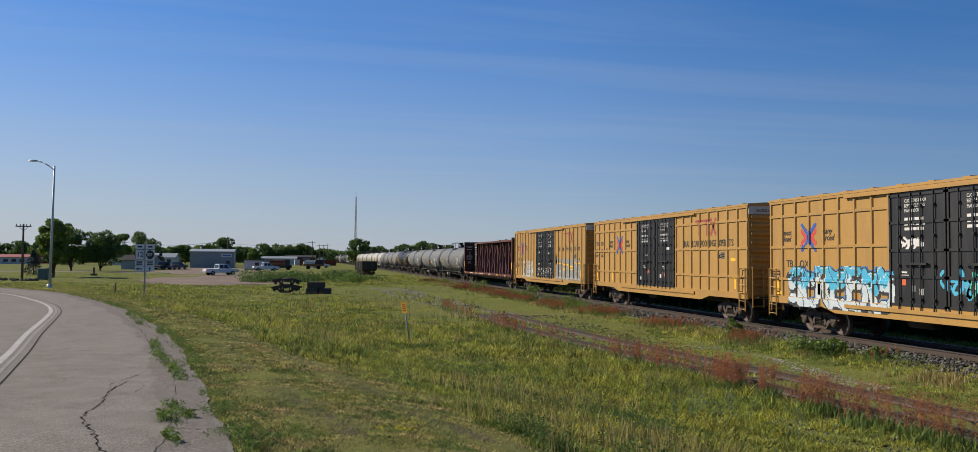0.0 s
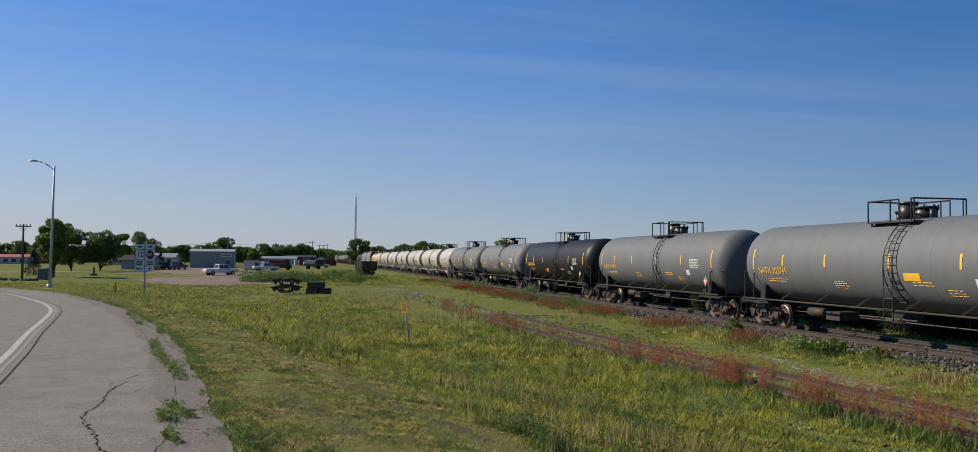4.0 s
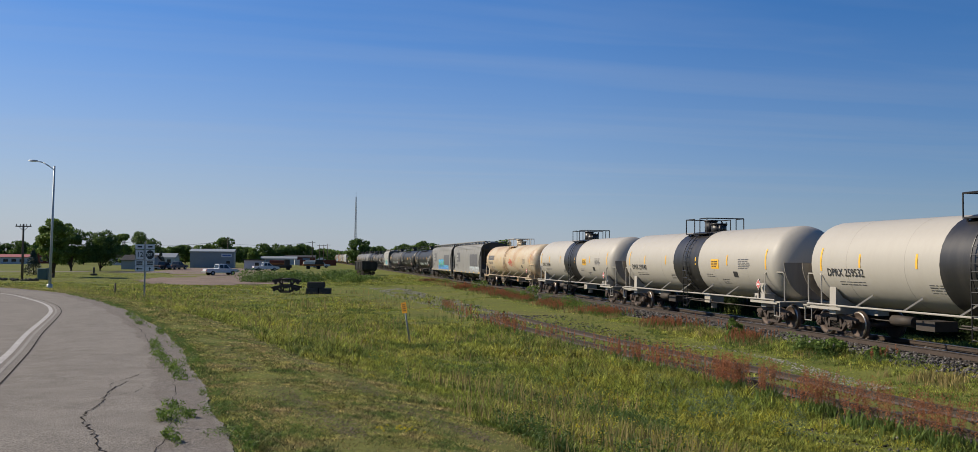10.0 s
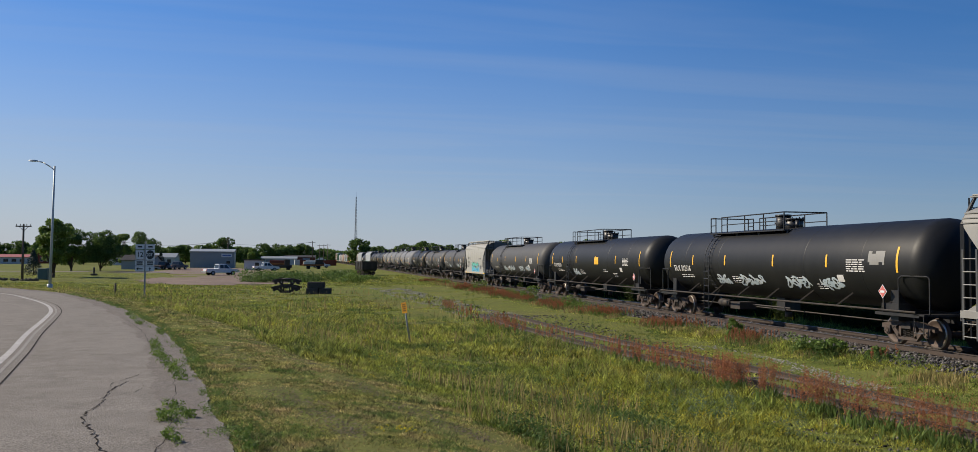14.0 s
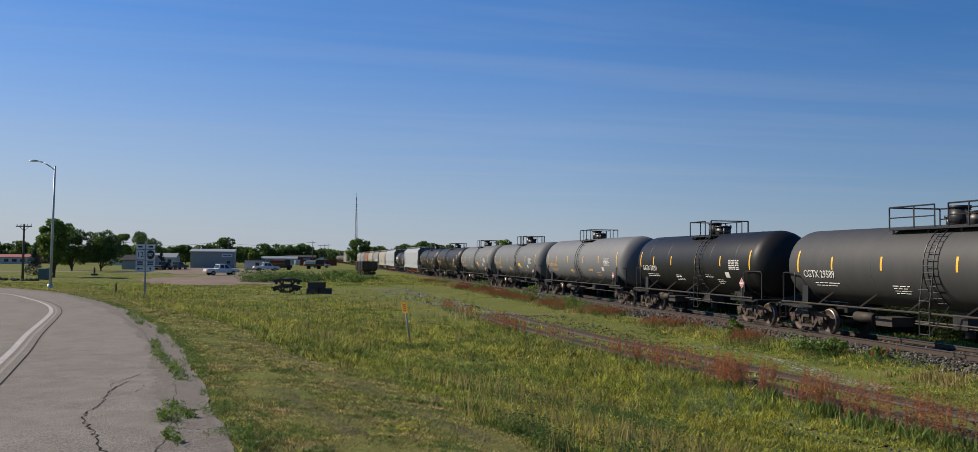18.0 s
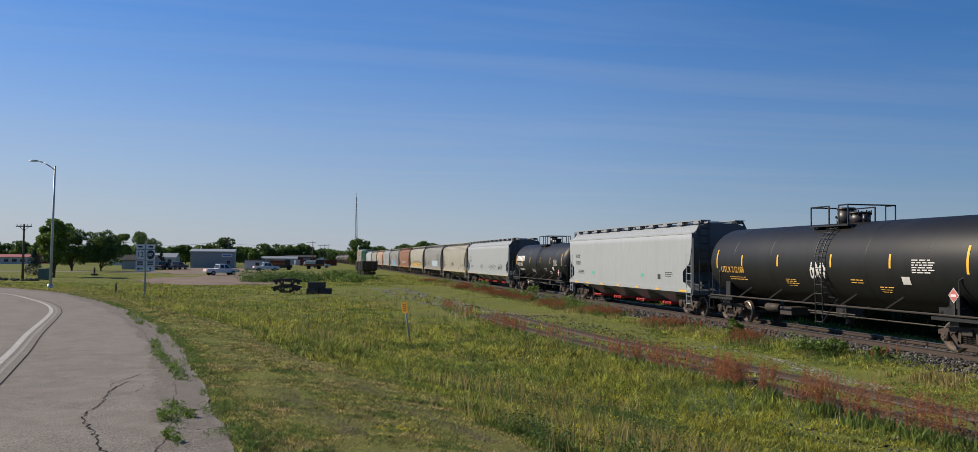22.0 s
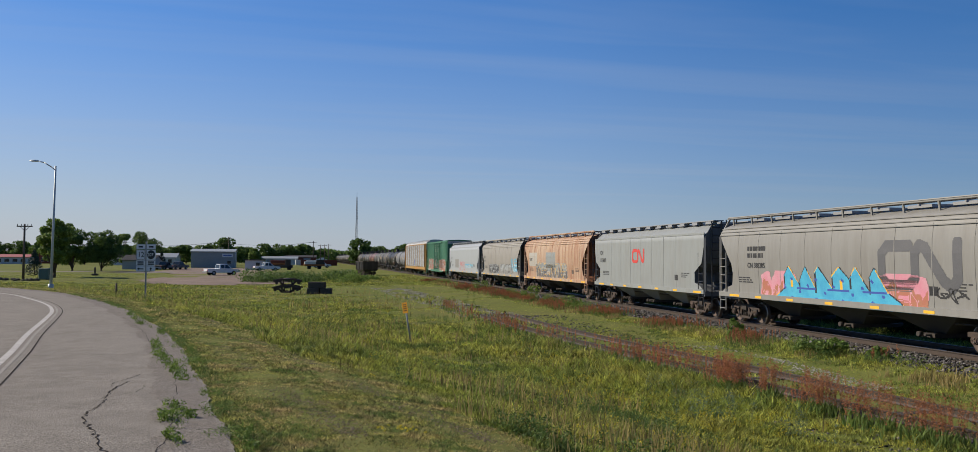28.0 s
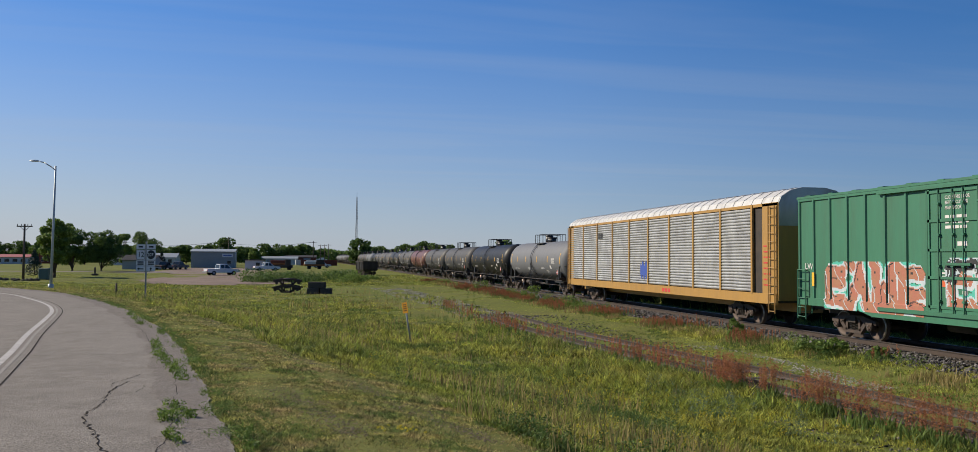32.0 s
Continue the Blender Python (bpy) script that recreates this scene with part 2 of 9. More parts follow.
M["lamp_grey"] = material("pale_grey_lamp_steel", (0.42, 0.45, 0.45), 0.5, 0.1, (0.36, 0.39, 0.39), 0.5, 3, 0.06)
M["pole_wood"] = material("weathered_pole_wood", (0.11, 0.085, 0.065), 0.85, 0, (0.16, 0.13, 0.11), 0.5, 3, 0.25, stretch=(1, 1, 0.1))
M["sign_white"] = material("sign_white_sheeting", (0.62, 0.63, 0.64), 0.5, 0, (0.5, 0.5, 0.5), 0.3, 3, 0.03, bump=0)
M["sign_black"] = material("sign_black_ink", (0.02, 0.02, 0.02), 0.5, 0, None, grain=0.05, bump=0)
M["marker_orange"] = material("orange_yellow_marker_plate", (0.72, 0.33, 0.02), 0.5, 0, (0.6, 0.26, 0.02), 0.4, 8, 0.05, bump=0)
M["bark"] = material("grey_brown_bark", (0.09, 0.07, 0.055), 0.9, 0, (0.05, 0.04, 0.03), 0.6, 5, 0.3, bump=0.6, stretch=(1, 1, 0.25))
M["leaf"] = material("summer_leaves", (0.105, 0.165, 0.04), 0.6, 0, (0.065, 0.115, 0.028), 0.7, 0.5, 0.1, bump=0, per_island=0.4, thin=True)
M["leaf_light"] = material("light_green_leaves", (0.15, 0.22, 0.045), 0.6, 0, (0.10, 0.16, 0.035), 0.7, 0.5, 0.1, bump=0, per_island=0.4, thin=True)
M["needle"] = material("spruce_needles", (0.025, 0.05, 0.03), 0.7, 0, (0.02, 0.035, 0.02), 0.5, 1, 0.1, bump=0, per_island=0.35)
M["grass"] = material("field_grass_blades", (0.325, 0.355, 0.058), 0.6, 0, (0.44, 0.39, 0.10), 0.6, 0.30, 0.6, 3.5, bump=0, third=(0.105, 0.165, 0.036), third_amount=0.9, third_scale=0.8, per_island=0.8, thin=True)
M["grass_dry"] = material("short_mown_grass", (0.36, 0.345, 0.09), 0.7, 0, (0.50, 0.375, 0.19), 0.9, 1.6, 0.7, 7.0, bump=0, third=(0.11, 0.18, 0.042), third_amount=0.9, third_scale=2.6, per_island=0.85, thin=True)
M["straw"] = material("straw_and_olive_stems", (0.33, 0.255, 0.11), 0.7, 0, (0.22, 0.20, 0.07), 0.7, 0.5, 0.1, bump=0, per_island=0.5, thin=True)
# leaf green lowered to carry the shade behind the train
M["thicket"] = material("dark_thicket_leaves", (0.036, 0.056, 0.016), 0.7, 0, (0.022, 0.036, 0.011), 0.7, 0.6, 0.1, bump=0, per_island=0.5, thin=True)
M["placard_red"] = material("faded_red_placard", (0.48, 0.11, 0.10), 0.6, 0, (0.40, 0.14, 0.13), 0.5, 6, 0.1, bump=0)
M["tag_orange"] = material("orange_red_label", (0.55, 0.10, 0.03), 0.6, 0, (0.45, 0.10, 0.04), 0.5, 6, 0.1, bump=0)
M["weed"] = material("broad_weed_leaves", (0.14, 0.20, 0.05), 0.6, 0, (0.10, 0.16, 0.04), 0.6, 2, 0.1, bump=0, per_island=0.4, thin=True)
M["broad_leaf"] = material("dark_broad_leaves", (0.10, 0.155, 0.04), 0.6, 0, (0.065, 0.11, 0.03), 0.6, 2, 0.1, bump=0, per_island=0.4, thin=True)
M["sage"] = material("silver_sage_leaves", (0.15, 0.20, 0.12), 0.7, 0, (0.11, 0.16, 0.08), 0.6, 2, 0.1, bump=0, per_island=0.3, thin=True)
M["flower"] = material("yellow_petals", (0.55, 0.45, 0.03), 0.6, 0, (0.42, 0.38, 0.04), 0.5, 4, 0.05, bump=0, per_island=0.25, thin=True)
M["dock"] = material("red_brown_dock_seed", (0.37, 0.145, 0.075), 0.8, 0, (0.27, 0.14, 0.07), 0.7, 0.8, 0.15, bump=0, per_island=0.4, thin=True)
M["earth"] = material("dry_brown_earth", (0.235, 0.19, 0.15), 0.95, 0, (0.16, 0.135, 0.095), 0.9, 3.2, 0.5, 25, 0.8, 30)
M["pale_stone"] = material("pale_limestone_chips", (0.30, 0.285, 0.26), 0.9, 0, (0.28, 0.27, 0.25), 0.5, 6, 0.2, per_island=0.4)
M["gravel"] = material("pale_brown_gravel", (0.225, 0.175, 0.145), 0.95, 0, (0.15, 0.12, 0.10), 0.7, 0.3, 0.3, 20)
M["wall_metal"] = material("pale_blue_grey_cladding", (0.265, 0.29, 0.30), 0.55, 0.1, (0.225, 0.245, 0.25), 0.5, 0.5, 0.08)
M["wall_white"] = material("white_siding", (0.50, 0.50, 0.48), 0.7, 0, (0.42, 0.42, 0.40), 0.5, 0.7, 0.08)
M["wall_brick"] = material("dark_red_brickwork", (0.17, 0.055, 0.04), 0.85, 0, (0.13, 0.045, 0.035), 0.6, 1.5, 0.2)
M["roof_dark"] = material("dark_shingle_roof", (0.05, 0.05, 0.055), 0.85, 0, (0.08, 0.075, 0.07), 0.5, 2, 0.25)
M["roof_red"] = material("red_metal_roof", (0.33, 0.09, 0.07), 0.6, 0, (0.26, 0.08, 0.07), 0.5, 1, 0.1)
M["glass"] = material("dark_window_glass", (0.02, 0.025, 0.03), 0.08, 0, None, grain=0.0, bump=0)
M["rubber"] = material("black_rubber", (0.02, 0.02, 0.02), 0.85, 0, (0.04, 0.038, 0.035), 0.5, 4, 0.1)
M["car_white"] = material("white_car_paint", (0.66, 0.67, 0.68), 0.3, 0, (0.58, 0.58, 0.58), 0.3, 2, 0.03, bump=0)
M["concrete"] = material("dark_weathered_concrete", (0.06, 0.056, 0.05), 0.9, 0, (0.10, 0.09, 0.08), 0.5, 2, 0.2)
M["rust"] = material("rusted_plate", (0.30, 0.13, 0.05), 0.85, 0, (0.20, 0.08, 0.03), 0.6, 2, 0.2)
M["box_green"] = material("utility_green_paint", (0.06, 0.11, 0.09), 0.5, 0, (0.08, 0.12, 0.10), 0.5, 3, 0.08)

# ---- mesh helpers ----


def box(bm, x0, x1, y0, y1, z0, z1, mat=0):
    v = [bm.verts.new((x, y, z)) for x in (x0, x1) for y in (y0, y1) for z in (z0, z1)]
    for q in ((0, 1, 3, 2), (4, 6, 7, 5), (0, 4, 5, 1), (2, 3, 7, 6), (0, 2, 6, 4), (1, 5, 7, 3)):
        bm.faces.new([v[i] for i in q]).material_index = mat
    return v


def rod(bm, p, q, r=0.025, n=6, mat=0, r2=None):
    p, q = Vector(p), Vector(q)
    d = (q - p)
    if d.length < 1e-6:
        return
    a = d.orthogonal().normalized()
    b = d.normalized().cross(a)
    rings = []
    for c, rr in ((p, r), (q, r if r2 is None else r2)):
        rings.append([bm.verts.new(c + (a * math.cos(2 * math.pi * k / n) + b * math.sin(2 * math.pi * k / n)) * rr) for k in range(n)])
    for k in range(n):
        f = bm.faces.new((rings[0][k], rings[0][(k + 1) % n], rings[1][(k + 1) % n], rings[1][k]))
        f.material_index, f.smooth = mat, n > 6
    bm.faces.new(rings[0][::-1]).material_index = mat
    bm.faces.new(rings[1]).material_index = mat


def tube(bm, pts, r=0.025, n=6, mat=0):
    for p, q in zip(pts, pts[1:]):
        rod(bm, p, q, r, n, mat)


def bar(bm, p, q, w, h, mat=0, up=(0, 0, 1)):
    """A rectangular bar from p to q, w across and h along up."""
    p, q = Vector(p), Vector(q)
    d = (q - p).normalized()
    s = d.cross(Vector(up))
    s = (s if s.length > 1e-4 else d.orthogonal()).normalized()
    u = s.cross(d)
    v = [bm.verts.new(c + s * sx * w / 2 + u * sz * h / 2) for c in (p, q) for sx, sz in ((-1, -1), (1, -1), (1, 1), (-1, 1))]
    for k in range(4):
        bm.faces.new((v[k], v[(k + 1) % 4], v[4 + (k + 1) % 4], v[4 + k])).material_index = mat
    bm.faces.new(v[3::-1]).material_index = mat
    bm.faces.new(v[4:]).material_index = mat


def loft(bm, rings, mat=0, smooth=True, closed=True, caps=True):
    vr = [[bm.verts.new(p) for p in r] for r in rings]
    n = len(vr[0])
    for a, b in zip(vr, vr[1:]):
        for k in range(n if closed else n - 1):
            f = bm.faces.new((a[k], a[(k + 1) % n], b[(k + 1) % n], b[k]))
            f.material_index, f.smooth = mat, smooth
    if caps and closed:
        bm.faces.new(vr[0][::-1]).material_index = mat
        bm.faces.new(vr[-1]).material_index = mat
    return vr


def prism(bm, outline, x0, x1, mat=0):
    """The outline, (y, z) pairs, drawn out from x0 to x1."""
    loft(bm, [[(x, y, z) for y, z in outline] for x in (x0, x1)], mat, False)


def mesh_of(name, bm, mats):
    bmesh.ops.recalc_face_normals(bm, faces=bm.faces[:])
    me = bpy.data.meshes.new(name)
    bm.to_mesh(me)
    bm.free()
    for m in (mats if isinstance(mats, (list, tuple)) else [mats]):
        me.materials.append(m)
    return me


def part(name, bm, mats=None, parent=None, label="", at=None):
    """Links a bmesh (or a mesh that is shared) as one mesh object under its thing."""
    me = bm if isinstance(bm, bpy.types.Mesh) else mesh_of(name, bm, mats)
    ob = new(name, me)
    ob.parent = parent
    if at is not None:
        ob.matrix_basis = at
    if label:
        tagged(ob, label)
    return ob


def holder(name, label, category, group="", at=None, kind=""):
    ob = new(name)
    ob.empty_display_size = 0.3
    if at is not None:
        ob.matrix_basis = at
    return tagged(ob, label, category, group, kind)


def words(name, text, size, mat, parent, m, label="", squeeze=1.0, bold=0.02, surf=None, lift=0.014, slant=0.0):
    """Flat lettering as a mesh part; its own x runs along the line and its own z faces the reader. With surf it follows a car's side."""
    c = bpy.data.curves.new(name, "FONT")
    c.body, c.size, c.extrude, c.resolution_u, c.offset, c.shear = text, size, 0.0 if surf else 0.002, 2, bold * size * 0.5, slant
    tmp = bpy.data.objects.new(name, c)
    me = bpy.data.meshes.new_from_object(tmp)
    bpy.data.objects.remove(tmp)
    bpy.data.curves.remove(c)
    me.transform(Matrix.Diagonal((squeeze, 1, 1, 1)))
    if surf:
        me.transform(m)
        for v in me.vertices:
            v.co.x = -(float(surf(v.co.y, v.co.z)) + lift)
        m = None
    me.materials.clear()
    me.materials.append(mat)
    return part(name, me, mat, parent, label, m)


def strip(points, width, z_of, lift, name, mat, parent=None, widths=None):
    """A flat strip that lies on the ground along a line of (x, y) points."""
    bm = bmesh.new()
    rows = []
    pts = [Vector(p) for p in points]
    for k, p in enumerate(pts):
        d = (pts[min(k + 1, len(pts) - 1)] - pts[max(k - 1, 0)]).normalized()
        s = Vector((-d.y, d.x)) * (widths[k] if widths else width) / 2
        rows.append([bm.verts.new((q.x, q.y, z_of(q.x, q.y) + lift)) for q in (p - s, p + s)])
    for a, b in zip(rows, rows[1:]):
        bm.faces.new((a[0], a[1], b[1], b[0]))
    return part(name, bm, mat, parent)


CA, SA = math.cos(radians(HEADING)), math.sin(radians(HEADING))


def ahead(right, forward):
    """A place given by metres to the right of and along the camera's heading."""
    return (right * CA + forward * SA, -right * SA + forward * CA)


def smooth_line(pts, steps):
    """A Catmull-Rom curve through (x, y) points."""
    out = []
    p = [np.array(q, float) for q in pts]
    p = [2 * p[0] - p[1]] + p + [2 * p[-1] - p[-2]]
    for i in range(1, len(p) - 2):
        for k in range(steps):
            t = k / steps
            out.append(tuple(0.5 * (2 * p[i] + (p[i + 1] - p[i - 1]) * t + (2 * p[i - 1] - 5 * p[i] + 4 * p[i + 1] - p[i + 2]) * t * t + (3 * p[i] - p[i - 1] - 3 * p[i + 1] + p[i + 2]) * t ** 3)))
    out.append(tuple(p[-2]))
    return out

# ---- ground ----
EDGE = smooth_line([ahead(*p) for p in ((6.0, -60.0), (3.2, -20.0), (0.9, 0.0), (-0.4, 3.6), (-2.19, 7.45), (-3.38, 10.35), (-5.46, 15.31), (-8.1, 21.07), (-13.09, 30.45), (-18.08, 38.73),
                                        (-23.44, 46.54), (-28.2, 51.9), (-33.5, 56.8), (-50.0, 68.0), (-90.0, 86.0))], 6)
EDGE_A = np.array(EDGE)
FIELD_Z = -0.4


def edge_distance(x, y, line=EDGE_A):
    """Metres to the right of the road's edge (negative on the road), or of another line."""
    a, b = line[:-1], line[1:]
    d = b - a
    best, side = np.full(np.shape(x), 1e9), np.zeros(np.shape(x))
    for i in range(len(a)):
        t = np.clip(((x - a[i, 0]) * d[i, 0] + (y - a[i, 1]) * d[i, 1]) / (d[i] ** 2).sum(), 0, 1)
        ex, ey = x - a[i, 0] - t * d[i, 0], y - a[i, 1] - t * d[i, 1]
        q = np.hypot(ex, ey)
        near = q < best
        best = np.where(near, q, best)
        side = np.where(near, np.sign(d[i, 1] * ex - d[i, 0] * ey), side)
    return best * side


SIDING = np.array(smooth_line([(17.6, -60.0), (13.6, -10.0), (11.55, 13.5), (11.05, 20.0), (10.5, 25.0), (10.05, 30.0), (9.7, 37.0), (9.4, 50.0), (8.5, 70.0), (7.4, 95.0), (6.0, 130.0)], 8))


def siding_x(y):
    return np.interp(np.asarray(y, float), SIDING[:, 1], SIDING[:, 0])


def ease(t):
    t = np.clip(t, 0, 1)
    return t * t * (3 - 2 * t)


def ripple(x, y):
    return 0.06 * np.sin(x * 0.43 + 1.3 * np.sin(y * 0.21)) + 0.05 * np.sin(y * 0.37 + x * 0.19 + 2) + 0.03 * np.sin(x * 1.1 - y * 0.9)


def ground_height(x, y):
    x, y = np.asarray(x, float), np.asarray(y, float)
    fwd = x * SA + y * CA
    road = 1.0 - 0.008 * np.clip(fwd, -80, 90)
    dr = edge_distance(x, y)
    near = ease((dr - 0.6) / 8.5)
    field = FIELD_Z + ripple(x, y) * np.clip(dr / 6, 0, 1) * np.clip((TRACK_X - 3.0 - x) / 2.5, 0.15, 1)
    # the siding lies on a low bed, the main track on a ballast bank
    bed = np.exp(-((x - siding_x(y)) / 1.7) ** 4)
    field = field * (1 - bed) + (-0.33) * bed
    bank = np.clip((4.2 - np.abs(x - TRACK_X)) / 2.4, 0, 1)
    field = np.where(bank > 0, field * (1 - bank) + (-0.21) * bank, field)
    far = np.clip((np.hypot(x, y) - 120) / 150, 0, 1)
    field = field * (1 - far) + (FIELD_Z) * far * np.where(bank > 0, 0, 1) + np.where(bank > 0, field, 0) * far
    z = road * (1 - near) + field * near
    return np.where(dr <= 0.6, road - 0.012 - 0.25 * np.clip((-1.8 - dr) / 0.8, 0, 1), z - 0.012 * (1 - near))


def gravel_at(x, y):
    """The pale yard of gravel."""
    s, f = x * CA - y * SA, x * SA + y * CA
    lot = (f > 92 + 6 * np.sin(s * 0.2)) & (f < 235) & (s > -f * 0.385 + 3 * np.sin(f * 0.1)) & (s < -f * 0.255 + 2 * np.sin(f * 0.13))
    path = (np.abs(f - 78 - 2 * np.sin(s * 0.2)) < 1.2 + 0 * f) & (s > -14) & (s < -6)
    return lot | path


def gz(x, y):
    return float(ground_height(np.array([x]), np.array([y]))[0])


def grid_axis(spans):
    out = [spans[0][0]]
    for a, b, step in spans:
        k = max(1, round((b - a) / step))
        out += [a + (b - a) * (i + 1) / k for i in range(k)]
    return np.array(out)


gx = grid_axis(((-2500, -400, 300), (-400, -100, 25), (-100, -40, 4), (-40, -16, 1.2), (-16, 24, 0.5), (24, 60, 3), (60, 400, 40), (400, 2500, 300)))
gy = grid_axis(((-1500, -100, 200), (-100, -20, 8), (-20, 4, 2), (4, 60, 0.6), (60, 130, 2.5), (130, 400, 15), (400, 3600, 200)))
XX, YY = np.meshgrid(gx, gy)
ZZ = ground_height(XX, YY)
nx_, ny_ = len(gx), len(gy)
verts = np.stack([XX.ravel(), YY.ravel(), ZZ.ravel()], 1)
ii, jj = np.meshgrid(np.arange(nx_ - 1), np.arange(ny_ - 1))
k0 = (jj * nx_ + ii).ravel()
quads = np.stack([k0, k0 + 1, k0 + nx_ + 1, k0 + nx_], 1)


def fast_mesh(name, co, faces, mats, smooth=False, index=None):
    """A mesh from numpy arrays: points, and triangles or quads of one size."""
    me = bpy.data.meshes.new(name)
    n = faces.shape[1]
    me.vertices.add(len(co))
    me.vertices.foreach_set("co", np.ascontiguousarray(co, np.float32).ravel())
    me.loops.add(faces.size)
    me.loops.foreach_set("vertex_index", np.ascontiguousarray(faces, np.int32).ravel())
    me.polygons.add(len(faces))
    me.polygons.foreach_set("loop_start", np.arange(0, faces.size, n, dtype=np.int32))
    if index is not None:
        me.polygons.foreach_set("material_index", np.ascontiguousarray(index, np.int32))
    me.update(calc_edges=True)
    if smooth:
        me.polygons.foreach_set("use_smooth", np.ones(len(faces), bool))
    for m in mats:
        me.materials.append(m)
    return me


def soil_material():
    """Grassy earth: greens, straw and bare brown in patches, by place."""
    m = material("grassy_soil", (0.115, 0.14, 0.03), 0.95, 0, (0.155, 0.155, 0.045), 0.8, 0.12, 0.3, 14, 0.5, 18, third=(0.10, 0.085, 0.045), third_amount=0.35, third_scale=0.6)
    return m


M["soil"] = soil_material()
ground = tagged(part("ground", fast_mesh("ground", verts, quads, [M["soil"]], True), None), "rough grassy railway-side field with earth showing through", "ground", kind="structure")

# road: the pavement lies on the ground, its right edge ragged
LINE = smooth_line([ahead(*p) for p in ((-0.5, -20.0), (-3.0, 0.0), (-5.6, 8.0), (-8.32, 14.41), (-10.68, 19.49), (-13.15, 25.01), (-15.0, 28.93), (-17.42, 33.22), (-20.81, 38.24), (-25.95, 44.95), (-34.0, 52.0), (-52.0, 62.0))], 6)
road_rng = random.Random(4)
bm = bmesh.new()
rows_ = []
edge_fine = smooth_line(EDGE[::2], 10)
for k, (x, y) in enumerate(edge_fine):
    a, b = edge_fine[max(k - 1, 0)], edge_fine[min(k + 1, len(edge_fine) - 1)]
    d = Vector((b[0] - a[0], b[1] - a[1])).normalized()
    s = Vector((-CA, SA))
    wob = road_rng.uniform(-0.02, 0.02) + 0.04 * math.sin(k * 0.23)
    row = []
    for off in (-wob - 0.02, -wob, -0.9, -2.4, -4.5, -8.0, -14.0, -26.0):
        p = Vector((x, y)) + s * (-off if off > 0 else -off)
        fwd = p.x * SA + p.y * CA
        z = 1.0 - 0.008 * max(-80, min(90, fwd))
        row.append(bm.verts.new((p.x, p.y, z + (-0.05 if off == -wob - 0.02 else 0.004))))
    rows_.append(row)
for a, b in zip(rows_, rows_[1:]):
    for k in range(len(a) - 1):
        bm.faces.new((a[k], a[k + 1], b[k + 1], b[k]))
road = tagged(part("road", bm, M["asphalt"]), "worn pale asphalt road shoulder with cracks and weeds", "road", kind="structure")


# the crumbling outer band of the pavement, coarser than the rest
bm = bmesh.new()
rows_ = []
for k, (x, y) in enumerate(edge_fine):
    a, b = edge_fine[max(k - 1, 0)], edge_fine[min(k + 1, len(edge_fine) - 1)]
    d = Vector((b[0] - a[0], b[1] - a[1])).normalized()
    s = Vector((-d.y, d.x))
    row = []
    for off in (0.03 + 0.04 * math.sin(k * 0.23) + road_rng.uniform(0, 0.03), 0.62 + 0.06 * math.sin(k * 0.41) + road_rng.uniform(-0.05, 0.05)):
        p = Vector((x, y)) + s * off
        row.append(bm.verts.new((p.x, p.y, 1.0 - 0.008 * max(-80, min(90, p.x * SA + p.y * CA)) + 0.007)))
    rows_.append(row)
for a, b in zip(rows_, rows_[1:]):
    bm.faces.new((a[0], a[1], b[1], b[0]))
tagged(part("pavement_edge", bm, M["asphalt_coarse"], road), "crumbling coarse edge of the pavement")


def road_z(x, y):
    return 1.0 - 0.008 * max(-80, min(90, x * SA + y * CA)) + 0.004


def offset_line(line, d):
    out = []
    for k, (x, y) in enumerate(line):
        a, b = line[max(k - 1, 0)], line[min(k + 1, len(line) - 1)]
        v = Vector((b[0] - a[0], b[1] - a[1])).normalized()
        out.append((x - v.y * d, y + v.x * d))
    return out


for off, wd, nm, mt in ((-0.09, 0.12, "edge_line", "road_white"), (-0.25, 0.06, "edge_line", "road_ghost"), (-0.41, 0.026, "pavement_joint", "crack")):
    tagged(strip(offset_line(LINE, off), wd, road_z, 0.004, nm, M[mt], road), "worn white painted line" if nm == "edge_line" else "dark sealed joint in the asphalt")
crack_rng = random.Random(11)


def crack_line(points, width):
    pts = smooth_line([ahead(*p) for p in points], 9)
    pts = [(x + crack_rng.uniform(-0.025, 0.025), y + crack_rng.uniform(-0.04, 0.04)) for x, y in pts]
    width *= 0.6
    strip(pts, width, road_z, 0.005, "crack", M["crack"], road, [width * crack_rng.uniform(0.35, 1.5) for _ in pts])


crack_line(((-3.0, 6.7), (-3.35, 7.44), (-3.72, 8.08), (-3.89, 8.37), (-4.25, 8.97), (-4.38, 9.3), (-4.44, 9.62), (-4.53, 10.05), (-4.71, 10.52), (-4.9, 11.21), (-5.01, 11.86)), 0.026)
crack_line(((-4.9, 11.3), (-5.1, 11.5), (-5.15, 12.6)), 0.014)
crack_line(((-3.38, 9.26), (-3.3, 9.38), (-3.12, 9.89), (-2.99, 9.98)), 0.02)
crack_line(((-4.7, 10.3), (-4.5, 10.9), (-4.6, 11.4)), 0.012)
crack_line(((-2.75, 6.4), (-3.0, 7.9), (-3.45, 9.3), (-4.0, 10.9), (-4.9, 13.2), (-5.8, 15.4), (-6.9, 17.4), (-8.5, 20.8), (-11.2, 26.0)), 0.012)
